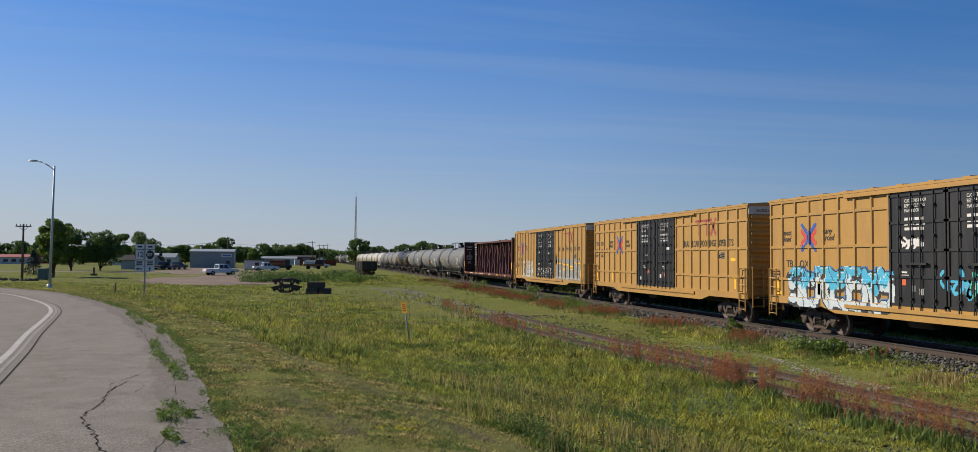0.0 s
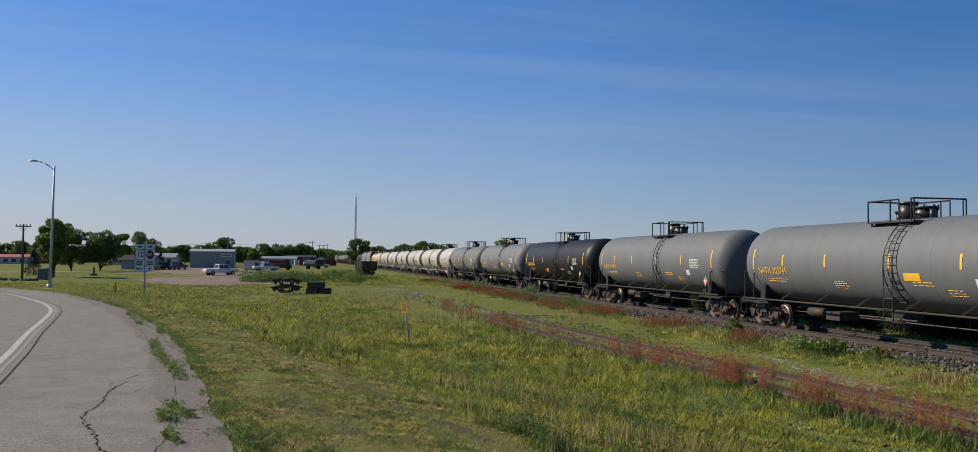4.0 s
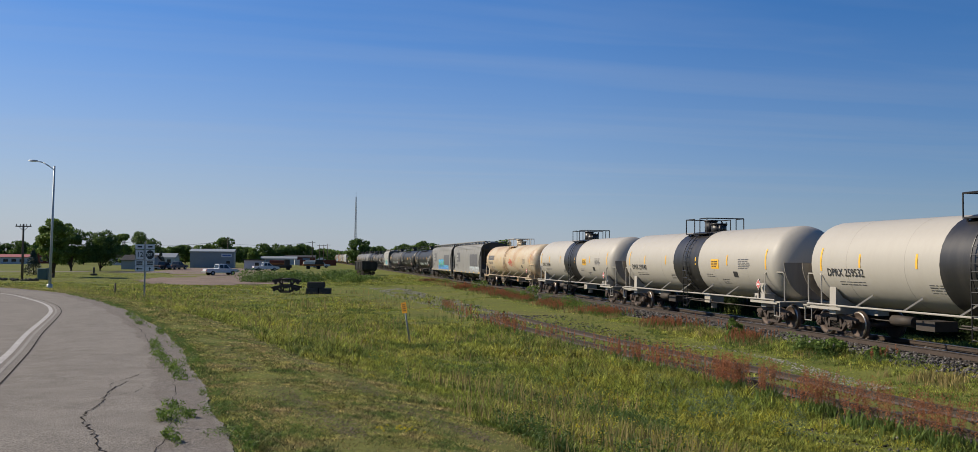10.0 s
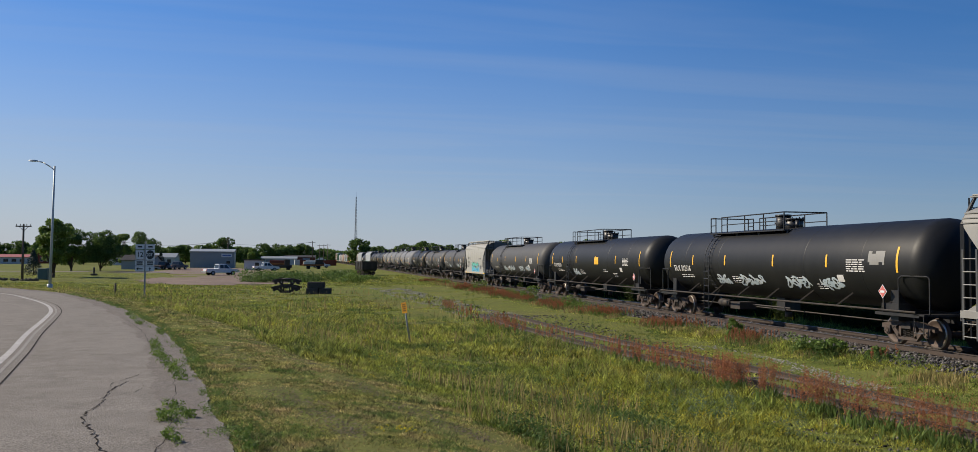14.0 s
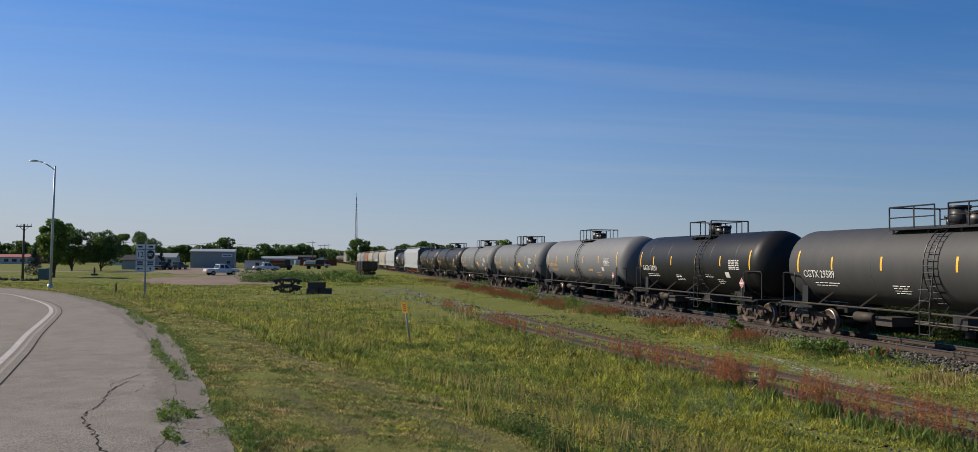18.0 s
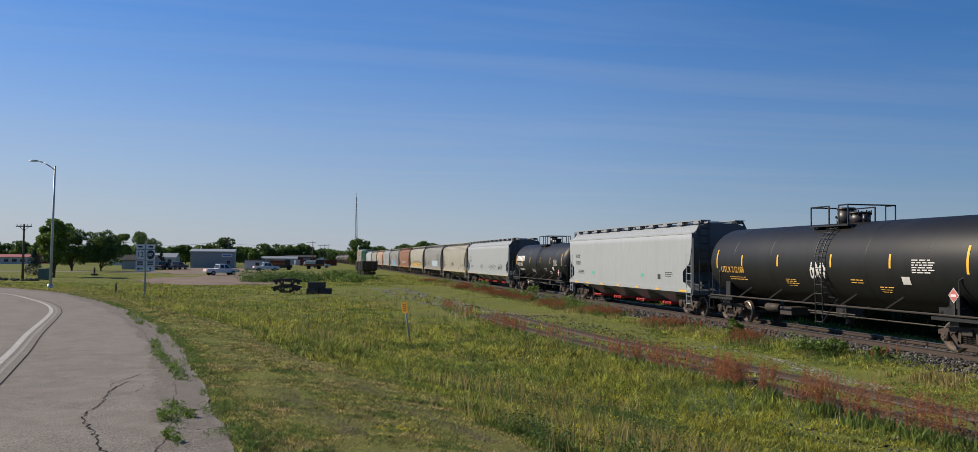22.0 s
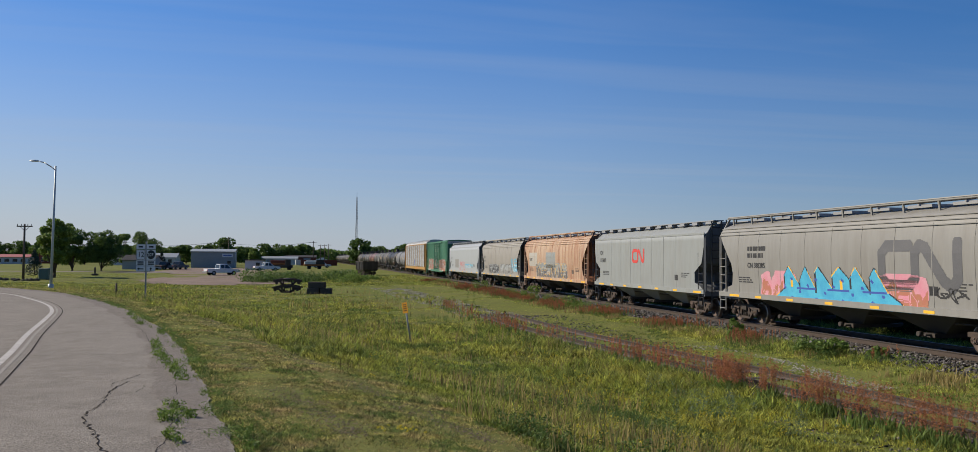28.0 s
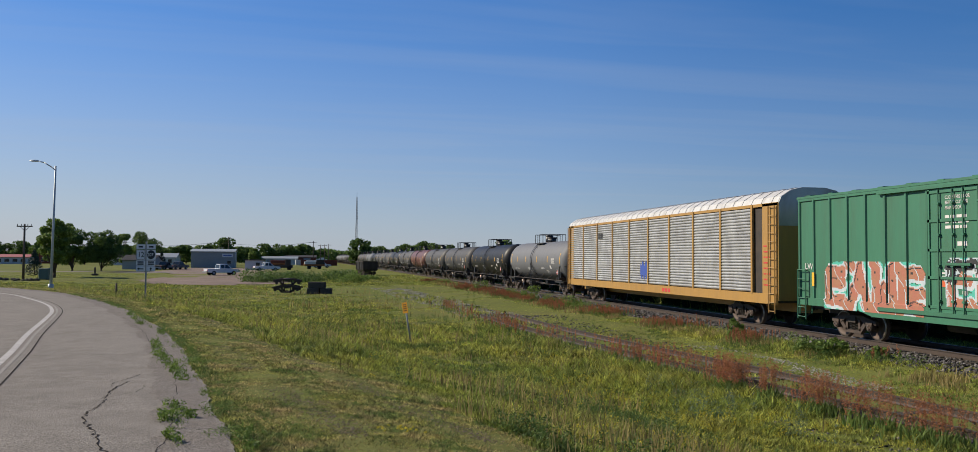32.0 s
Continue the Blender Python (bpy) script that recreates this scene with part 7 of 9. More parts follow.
c, s_, hb = boxcar(20.06, "green_paint", "tall green boxcar with double doors and graffiti", "green_paint", 7)
add(c, 802.72, 822.78)
door_notes(c)
graffiti(c, 7.6, 5.0, 1.0, 1.65, s_, 101, ["g_teal", "g_white", "g_salmon", "g_salmon", "paint_black"], "salmon and white sprayed letters", 4, cloud=0.3, width=0.2)
graffiti(c, 1.8, 3.4, 1.3, 1.5, s_, 102, ["g_teal", "g_white", "paint_black", "g_salmon", "g_white"], "dark and salmon sprayed letters on the doors", 3, cloud=0.35, width=0.16)
graffiti(c, -2.2, 5.4, 1.0, 1.55, s_, 103, ["g_salmon", "g_white", "g_salmon", "g_salmon", "paint_black"], "salmon sprayed letters", 4, cloud=0.39, width=0.2)
fine_print(c, -hb + 2.3, 2.7, 6, 0.5, s_, M["hop_grey"], 0.04, 6, 0.13)
words("reporting_mark", "LW", 0.32, M["paint_white"], c, facing(hb - 0.4, 2.35, 0), surf=s_)
for y in (hb - 0.9, 0.2, -4.2, -7.0, -hb + 1.1):
    patch("reflector", c, y, 0.14, 1.75, 0.5, lambda y, z: s_(y, z) + 0.008, "paint_yellow", cell=0.07)
add(autorack(27.82), 822.78, 850.6)

# the dark tank cars at the rear
y = 850.6
proto = {}
rear_rng = random.Random(8)
REAR = ["tank_light", "tank_black", "tank_charcoal", "tank_charcoal", "maroon", "tank_charcoal", "tank_black", "tank_charcoal"]
for k in range(36):
    paint = REAR[k] if k < len(REAR) else rear_rng.choice(["tank_charcoal", "tank_charcoal", "tank_black", "tank_grey", "tank_black"])
    ln = 18.3
    if paint not in proto:
        lab = {"tank_light": GREY, "tank_grey": GREY, "tank_black": BLACK, "maroon": "dark brown-red tank car with railed platform"}.get(paint, CHAR)
        proto[paint] = tank_car(ln, paint, lab, near=(k < 5), seed=80 + k, mark_mat="paint_white")
        car = proto[paint]
    else:
        car = copy_thing(proto[paint], Matrix())
        WHEELS.extend((o, o.location.y) for o in car.children_recursive if o.name.startswith("wheelset"))
    add(car, y, y + ln)
    y += ln

# ---- things beside the track ----


def at_ground(right, forward, turn=0.0, sink=0.0):
    x, y = ahead(right, forward)
    return pose(x, y, gz(x, y) - sink, 0, 0, turn - HEADING)


lamp = holder("street_lamp", "tall grey metal street lamp with one curved arm", "street lamp", at=at_ground(-31.13, 60.2))
bm = bmesh.new()
rod(bm, (0, 0, 0), (0.12, 0, 8.9), 0.105, 12, 0, 0.06)
rod(bm, (0, 0, 0), (0, 0, 0.5), 0.19, 12)
part("pole", bm, M["lamp_grey"], lamp)
bm = bmesh.new()
tube(bm, [(0.12, 0, 8.6), (-0.2, 0, 8.85), (-0.7, 0, 9.15), (-1.15, 0, 9.25)], 0.04, 8)
part("arm", bm, M["lamp_grey"], lamp)
bm = bmesh.new()
loft(bm, [[(x, yy * w, 9.25 + zz * h) for yy, zz in ((-1, 0), (-0.7, 1), (0.7, 1), (1, 0), (0.7, -0.5), (-0.7, -0.5))] for x, w, h in ((-1.1, 0.06, 0.05), (-1.3, 0.13, 0.09), (-1.6, 0.13, 0.08), (-1.75, 0.05, 0.03))], 0, True)
part("lamp_head", bm, M["lamp_grey"], lamp)

pole = holder("utility_pole", "dark wooden utility pole with one crossarm", "utility pole", at=at_ground(-59.5, 108.2, sink=0.3))
bm = bmesh.new()
rod(bm, (0, 0, 0), (0, 0, 7.4), 0.17, 10, 0, 0.11)
part("pole", bm, M["pole_wood"], pole)
bm = bmesh.new()
bar(bm, (-1.0, 0, 7.1), (1.0, 0, 7.1), 0.12, 0.14)
for x in (-0.9, -0.4, 0.4, 0.9):
    rod(bm, (x, 0, 7.15), (x, 0, 7.4), 0.04, 6)
bar(bm, (-0.6, 0.05, 7.05), (0, 0.05, 6.5), 0.04, 0.05)
bar(bm, (0.6, 0.05, 7.05), (0, 0.05, 6.5), 0.04, 0.05)
part("crossarm", bm, M["pole_wood"], pole)

# route sign
sign = holder("route_sign", "black and white highway route markers on a steel post", "road sign", at=at_ground(-22.7, 56.0, sink=0.1) @ Matrix.Diagonal((0.88, 1, 1, 1)))
bm = bmesh.new()
box(bm, -0.05, 0.05, -0.03, 0.03, 0, 3.95)
part("post", bm, M["galv"], sign)
for k, (x0, z0, w, h) in enumerate(((-0.72, 2.75, 0.66, 0.66), (0.06, 2.75, 0.66, 0.66), (-0.72, 3.46, 0.66, 0.3), (0.06, 3.46, 0.66, 0.3), (-0.72, 2.36, 0.66, 0.34), (0.06, 2.36, 0.66, 0.34), (-0.72, 1.98, 0.66, 0.33), (0.06, 1.98, 0.66, 0.33))):
    bm = bmesh.new()
    box(bm, x0, x0 + w, -0.06, -0.045, z0, z0 + h)
    p = part("sign_plate", bm, M["sign_white"], sign, "white route plate")
    bm = bmesh.new()
    if k == 1:
        rod(bm, (x0 + w / 2, -0.062, z0 + h / 2), (x0 + w / 2, -0.066, z0 + h / 2), 0.30, 20)
    elif k >= 6:
        if k == 6:
            bar(bm, (x0 + 0.2, -0.064, z0 + 0.165), (x0 + 0.56, -0.064, z0 + 0.165), 0.006, 0.07)
            loft(bm, [[(x0 + 0.08, yy, z0 + 0.165), (x0 + 0.24, yy, z0 + 0.06), (x0 + 0.24, yy, z0 + 0.27)] for yy in (-0.062, -0.067)], 0, False)
        else:
            bar(bm, (x0 + 0.33, -0.064, z0 + 0.05), (x0 + 0.33, -0.064, z0 + 0.2), 0.07, 0.006, up=(0, 1, 0))
            loft(bm, [[(x0 + 0.33, yy, z0 + 0.29), (x0 + 0.23, yy, z0 + 0.16), (x0 + 0.43, yy, z0 + 0.16)] for yy in (-0.062, -0.067)], 0, False)
    elif k in (2, 3):
        box(bm, x0 + 0.16, x0 + 0.5, -0.066, -0.062, z0 + 0.09, z0 + 0.20)
    elif k in (4, 5):
        for zz in (0.05, 0.19):
            box(bm, x0 + 0.1, x0 + 0.56, -0.066, -0.062, z0 + zz, z0 + zz + 0.09)
    else:
        for a, b, c_, d in ((0.03, 0.63, 0.02, 0.04), (0.03, 0.63, 0.62, 0.64), (0.02, 0.04, 0.02, 0.64), (0.62, 0.64, 0.02, 0.64)):
            box(bm, x0 + a, x0 + b, -0.066, -0.062, z0 + c_, z0 + d)
    part("sign_mark", bm, M["sign_black"], p)
words("route_number", "12", 0.5, M["sign_black"], sign, pose(-0.62, -0.07, 2.92, 90))
words("route_number", "207", 0.30, M["sign_white"], sign, pose(0.12, -0.072, 2.98, 90))

marker = holder("pipeline_marker", "small orange-yellow marker plate on a thin leaning post", "marker post", at=at_ground(-2.72, 29.6, sink=0.05) @ pose(0, 0, 0, 0, -9) @ pose(0, 0, 0, 0, 0, -38))
bm = bmesh.new()
rod(bm, (0, 0, 0), (0, 0, 1.42), 0.03, 8)
part("post", bm, M["galv"], marker)
bm = bmesh.new()
box(bm, -0.12, 0.12, -0.035, -0.026, 1.08, 1.45)
p = part("plate", bm, M["marker_orange"], marker)
bm = bmesh.new()
for z in (1.15, 1.22, 1.29, 1.36):
    box(bm, -0.08, 0.08, -0.039, -0.036, z, z + 0.03)
part("marker_lettering", bm, M["sign_black"], p)

fence_post = holder("fence_post", "short weathered wooden post in the grass", "post", at=at_ground(-31.0, 70.5, sink=0.2))
bm = bmesh.new()
rod(bm, (0, 0, 0), (0, 0, 1.0), 0.09, 7, 0, 0.08)
part("post", bm, M["pole_wood"], fence_post)

# ---- trees ----


def crown_mesh(name, width, height, base, leaf, count, mat, seed, lumps=30, pointed=False, thin_low=0.3):
    """A crown of many small leaf clumps, crowded on uneven lumps with gaps between them."""
    r = np.random.default_rng(seed)
    if pointed:
        t = r.uniform(0, 1, lumps * 3)
        rad = (1 - t) * width / 2 * 0.75
        ang = r.uniform(0, 6.28, lumps * 3)
        cen = np.stack([rad * np.cos(ang), rad * np.sin(ang), base + t * (height - base)], 1)
        size = 0.16 * width * (1.15 - t) + 0.12
    else:
        u = r.normal(0, 1, (lumps, 3))
        u /= np.linalg.norm(u, axis=1)[:, None]
        u *= r.uniform(0.35, 0.82, (lumps, 1))
        cen = u * np.array([width / 2, width / 2, (height - base) / 2]) + np.array([0, 0, (height + base) / 2])
        size = r.uniform(0.17, 0.30, lumps) * width * 0.62
    k = r.integers(0, len(cen), count)
    d = r.normal(0, 1, (count, 3))
    d /= np.linalg.norm(d, axis=1)[:, None]
    rad = size[k] * r.uniform(0.55, 1.05, count) ** 0.6
    c = cen[k] + d * rad[:, None] * np.array([1, 1, 0.8])
    a = r.normal(0, 1, (count, 3))
    a /= np.linalg.norm(a, axis=1)[:, None]
    b = np.cross(a, d + 0.4 * r.normal(0, 1, (count, 3)))
    b /= np.linalg.norm(b, axis=1)[:, None] + 1e-6
    s = leaf * r.uniform(0.6, 1.4, (count, 1))
    co = np.stack([c - a * s, c - b * s * 0.55, c + a * s, c + b * s * 0.55], 1).reshape(-1, 3)
    return fast_mesh(name, co, np.arange(len(co)).reshape(-1, 4), [M[mat]]), cen


def tree(width, height, base, leaf, count, mat, seed, label, at, pointed=False, category="tree", group=""):
    ob = holder("tree", label, category, group, at)
    me, cen = crown_mesh("crown", width, height, base, leaf, count, mat, seed, pointed=pointed)
    bm = bmesh.new()
    tr = 0.022 * height + 0.03
    r = random.Random(seed)
    rod(bm, (0, 0, -0.3), (0.1, 0.05, base), tr, 8, 0, tr * 0.75)
    rod(bm, (0.1, 0.05, base), (0.0, 0.1, height * 0.8), tr * 0.75, 8, 0, tr * 0.2)
    for k in range(0 if pointed else 7):
        c = cen[k % len(cen)]
        z = base * r.uniform(0.75, 1.1)
        rod(bm, (0.08, 0.05, z), tuple(c), tr * 0.42, 6, 0, tr * 0.1)
    part("trunk", bm, M["bark"], ob)
    part("crown", me, None, ob)
    return ob


LEAFY = "broad-leaved tree in full dark green summer leaf"
tree(5.2, 10.4, 0.6, 0.15, 11000, "leaf_light", 1, "young light green tree with a low irregular crown", at_ground(-62.2, 121.0, 20))
tree(7.6, 10.0, 0.3, 0.20, 11000, "leaf", 2, LEAFY, at_ground(-86.2, 175.0, 60))
tree(9.0, 8.8, 0.3, 0.20, 12000, "leaf", 3, LEAFY, at_ground(-81.0, 177.0, 140))
tree(5.0, 9.8, 0.8, 0.20, 8000, "leaf_light", 4, "slim light green poplar beside a shed", at_ground(-91.5, 212.0, 200))
tree(9.0, 10.2, 1.5, 0.20, 8000, "leaf", 5, "open crowned feathery green tree", at_ground(-89.0, 217.0, 250))
tree(3.0, 3.9, 0.2, 0.10, 2600, "needle", 6, "small dark green spruce tree", at_ground(-71.5, 133.0), pointed=True)
tree(3.4, 4.2, 0.3, 0.14, 1500, "needle", 7, "dark green spruce by the yard", at_ground(-88.2, 228.0), pointed=True)

protos = [tree(8.5, 9.2, 0.4, 0.36, 3600, "leaf", 20 + k, "far green tree in the town's tree line", pose(-420 - 30 * k, 900, -0.4), group="far trees") for k in range(4)]
protos.append(tree(7.0, 8.0, 0.3, 0.34, 3000, "leaf_light", 26, "far light green tree in the tree line", pose(-560, 900, -0.4), group="far trees"))
tr_rng = random.Random(12)


def far_tree(right, forward, scale, k=None):
    x, y = ahead(right, forward)
    src = protos[tr_rng.randrange(len(protos)) if k is None else k]
    copy_thing(src, pose(x, y, gz(x, y) - 0.1, 0, 0, tr_rng.uniform(0, 360)) @ Matrix.Diagonal((scale * tr_rng.uniform(0.9, 1.15), scale, scale * tr_rng.uniform(0.95, 1.05), 1)))


# the town's trees, each by its bearing (metres right per metre ahead), distance and size
for bear, dist, sc in ((-0.588, 390, 1.25), (-0.571, 400, 1.1), (-0.552, 390, 1.2), (-0.535, 380, 1.25), (-0.515, 310, 0.9), (-0.497, 330, 1.0), (-0.478, 300, 0.9), (-0.458, 320, 1.0), (-0.437, 330, 1.0),
                       (-0.418, 340, 1.05), (-0.40, 330, 0.8), (-0.392, 300, 0.85), (-0.383, 345, 0.95), (-0.37, 360, 1.05), (-0.358, 370, 1.1), (-0.345, 350, 1.0), (-0.332, 350, 1.1), (-0.313, 300, 1.18), (-0.30, 320, 0.95), (-0.288, 370, 1.0),
                       (-0.277, 360, 0.95), (-0.265, 380, 1.15), (-0.252, 380, 1.0), (-0.243, 400, 1.25), (-0.233, 420, 1.1), (-0.222, 430, 1.25), (-0.210, 440, 1.1), (-0.20, 470, 1.0),
                       (-0.153, 300, 1.15), (-0.146, 330, 1.0), (-0.138, 330, 1.0), (-0.128, 350, 1.0), (-0.118, 340, 0.95), (-0.108, 330, 1.05), (-0.098, 310, 1.0), (-0.088, 300, 1.05), (-0.078, 290, 1.1), (-0.068, 285, 1.05), (-0.056, 280, 1.0), (-0.046, 300, 0.9), (-0.036, 300, 0.9),
                       (0.020, 185, 0.98), (0.052, 200, 0.75), (0.088, 160, 0.78), (0.104, 150, 0.80), (0.119, 150, 0.80), (0.134, 155, 0.80), (0.145, 150, 0.76), (0.157, 160, 0.74)):
    far_tree(bear * dist, dist, sc)


def far_woods(name, spans, seed, label):
    """Distant woods as clumps of foliage, too far to count."""
    r = np.random.default_rng(seed)
    cs, ss = [], []
    for b0, b1, dist, h, n in spans:
        bear = r.uniform(b0, b1, n)
        d = dist * r.uniform(0.95, 1.1, n)
        prof = h * (0.75 + 0.25 * np.sin(bear * 90 + seed) * np.sin(bear * 37))
        z = FIELD_Z + prof * r.uniform(0.02, 1, n) ** 0.8
        cs.append(np.stack([bear * d * CA + d * SA, -bear * d * SA + d * CA, z], 1))
        ss.append(np.full(n, dist * 0.0022))
    c, s = np.concatenate(cs), np.concatenate(ss)[:, None]
    a, b = r.normal(0, 1, c.shape), r.normal(0, 1, c.shape)
    a /= np.linalg.norm(a, axis=1)[:, None]
    b = np.cross(a, b)
    b /= np.linalg.norm(b, axis=1)[:, None]
    co = np.stack([c - a * s, c - b * s * 0.6, c + a * s, c + b * s * 0.6], 1).reshape(-1, 3)
    tagged(part(name, fast_mesh(name, co, np.arange(len(co)).reshape(-1, 4), [M["leaf"]])), label, "woods", kind="stuff")


far_woods("far_woods", ((-0.66, -0.38, 420, 8.0, 12000), (-0.42, -0.15, 520, 9.0, 14000), (-0.2, 0.02, 900, 10, 5000), (0.0, 0.68, 420, 8.5, 14000)), 3, "distant dark green woods along the horizon")

# bushes between the yard and the track


def bush(right, forward, width, height, mat, seed, label, leaf=0.11, count=1500):
    me, _ = crown_mesh("bush", width * 1.2, height * 0.72, -0.1, leaf, count, mat, seed, lumps=22)
    x, y = ahead(right, forward)
    ob = part("bush", me, None, None, "", pose(x, y, gz(x, y) - 0.15))
    tagged(ob, label, "bush", "bushes by the yard")


for k, (ri, fo, w, h, mt) in enumerate(((-31.0, 112, 5.6, 1.9, "leaf"), (-27.0, 110, 5.5, 1.7, "leaf"), (-24.0, 112, 5.0, 1.6, "leaf"), (-20.6, 114, 5.0, 1.7, "leaf"), (-28.5, 104, 4.4, 1.1, "leaf"), (-22.8, 106, 4.2, 1.1, "leaf"),
                                        (-17.2, 104, 4.6, 1.9, "leaf_light"), (-17.0, 122, 3.2, 1.0, "leaf_light"), (-24.4, 134, 4.0, 1.2, "leaf"), (-29.5, 128, 4.0, 1.2, "leaf"), (-24.0, 160, 4.5, 1.6, "leaf_light"), (-30.0, 118, 6.0, 1.3, "leaf"))):
    bush(ri, fo, w, h, mt, 60 + k, "dense dark green weedy bush in rough grass" if mt == "leaf" else "light green weedy bush in rough grass")

# ---- gravel yard and its road ----
s_, f_ = np.meshgrid(np.linspace(-92, -14, 60), np.linspace(70, 245, 80))
xx, yy = s_ * CA + f_ * SA, -s_ * SA + f_ * CA
co = np.stack([xx.ravel(), yy.ravel(), (ground_height(xx, yy) + 0.03).ravel()], 1)
jj, ii = np.meshgrid(np.arange(79), np.arange(59), indexing="ij")
k0 = (jj * 60 + ii).ravel()
quads = np.stack([k0, k0 + 1, k0 + 61, k0 + 60], 1)
mid = co[quads].mean(1)
quads = quads[gravel_at(mid[:, 0], mid[:, 1])]
tagged(part("gravel_yard", fast_mesh("gravel_yard", co, quads, [M["gravel"]], True)), "pale brown gravel yard with wheel tracks", "gravel", kind="structure")
bm = bmesh.new()
rows_ = []
for k in range(14):
    ri = -140 + k * 6.5
    fo = 158 + 0.10 * (ri + 100)
    rows_.append([bm.verts.new((*ahead(ri, f), gz(*ahead(ri, f)) + 0.03)) for f in (fo, fo + 9)])
for a, b in zip(rows_, rows_[1:]):
    bm.faces.new((a[0], a[1], b[1], b[0]))
tagged(part("side_road", bm, M["asphalt"]), "pale side road across the lawn", "road", kind="structure")

# ---- buildings ----


def gable(bm, w, d, h, rise, over=0.3, t=0.12):
    for sy in (-1, 1):
        loft(bm, [[(x, sy * (d / 2 + over), h - 0.05), (x, 0, h + rise), (x, 0, h + rise + t), (x, sy * (d / 2 + over), h - 0.05 + t)] for x in (-w / 2 - over, w / 2 + over)], 0, False)


def house(name, label, right, forward, w, d, h, wall, roof, rise, turn=0.0, openings=(), sign_panel=False, flat=False, ribs=False, category="building"):
    ob = holder(name, label, category, at=at_ground(right, forward, turn))
    bm = bmesh.new()
    box(bm, -w / 2, w / 2, -d / 2, d / 2, -0.3, h)
    if rise and not flat:
        loft(bm, [[(x, -d / 2, h), (x, d / 2, h), (x, 0, h + rise)] for x in (-w / 2, w / 2)], 0, False)
    part("wall", bm, M[wall], ob)
    bm = bmesh.new()
    if flat:
        box(bm, -w / 2 - 0.15, w / 2 + 0.15, -d / 2 - 0.15, d / 2 + 0.15, h, h + 0.25)
    else:
        gable(bm, w, d, h, rise)
    part("roof", bm, M[roof], ob)
    if ribs:
        n = int(w / 0.9)
        for k in range(n + 1):
            bm = bmesh.new()
            x = -w / 2 + w * k / n
            box(bm, x - 0.04, x + 0.04, -d / 2 - 0.035, -d / 2, 0, h)
            part("rib", bm, M[wall], ob)
    for kind, x, z, ww, hh in openings:
        bm = bmesh.new()
        box(bm, x - ww / 2 - 0.06, x + ww / 2 + 0.06, -d / 2 - 0.06, -d / 2 + 0.02, z - 0.06, z + hh + 0.06)
        fr = part(kind, bm, M["wall_white"] if kind == "window" else M["wall_metal"], ob)
        bm = bmesh.new()
        box(bm, x - ww / 2, x + ww / 2, -d / 2 - 0.075, -d / 2 - 0.06, z, z + hh)
        part("pane" if kind == "window" else "door_leaf", bm, M["glass"] if kind == "window" else M["wall_metal"], fr)
    if sign_panel:
        bm = bmesh.new()
        box(bm, w / 2 - 3.4, w / 2 - 0.5, -d / 2 - 0.08, -d / 2 - 0.04, h - 1.55, h - 0.55)
        p = part("sign_panel", bm, M["sign_white"], ob, "white company sign panel")
        bm = bmesh.new()
        box(bm, w / 2 - 3.1, w / 2 - 0.8, -d / 2 - 0.09, -d / 2 - 0.081, h - 1.15, h - 0.85)
        part("sign_bar", bm, M["paint_blue"], p)
    return ob


house("metal_shed", "large pale blue-grey metal shed with a white sign", -80.2, 247, 11.8, 12, 4.6, "wall_metal", "wall_metal", 0.7, 14, (("door", -2.6, 0, 3.2, 3.4), ("door", 3.4, 0, 1.0, 2.1), ("window", 4.4, 1.2, 1.0, 0.8)), True, ribs=True)
house("garage", "low pale siding garage with a dark shingle roof", -83.2, 203, 7.2, 6, 2.2, "wall_metal", "roof_dark", 1.15, 4, ())
house("diner", "long low white building with a red roof", -181, 318, 18, 9, 2.5, "wall_white", "roof_red", 1.0, 10, tuple(("window", -7 + 2.8 * k, 0.8, 1.6, 1.1) for k in range(6)))
house("brick_house", "two-storey dark red brick building", -178, 345, 8, 8, 5.4, "wall_brick", "roof_dark", 0.5, 10, tuple(("window", -2.5 + 2.5 * (k % 3), 0.9 + 2.5 * (k // 3), 1.0, 1.4) for k in range(6)), flat=True)
house("warehouse", "red-brown metal warehouse beyond the yard", -86, 385, 14, 10, 3.2, "wall_brick", "roof_dark", 0.9, 12, (("door", -3, 0, 3, 2.8), ("door", 3, 0, 3, 2.8)))
house("white_workshop", "low white workshop beyond the yard", -92, 372, 15, 8, 2.6, "wall_white", "wall_metal", 0.9, 12, (("door", -4, 0, 2.6, 2.2), ("window", 2, 0.9, 1.4, 1.0)))
house("office_trailer", "small white site trailer with a dark roof", -56.2, 203, 4.2, 2.6, 2.3, "wall_white", "roof_dark", 0.2, 6, (("window", 0.9, 1.0, 0.9, 0.8),), flat=True, category="trailer")
house("far_house", "far pale house with a grey roof", 118, 430, 10, 8, 3.0, "wall_white", "roof_dark", 1.8, -20, (("window", -2.5, 1.0, 1.2, 1.2), ("window", 2.5, 1.0, 1.2, 1.2)))
house("far_house", "far pale house beyond the fields", 196, 400, 12, 8, 3.0, "wall_white", "roof_dark", 1.9, -20, (("window", -3, 1.0, 1.2, 1.2), ("window", 3, 1.0, 1.2, 1.2)))
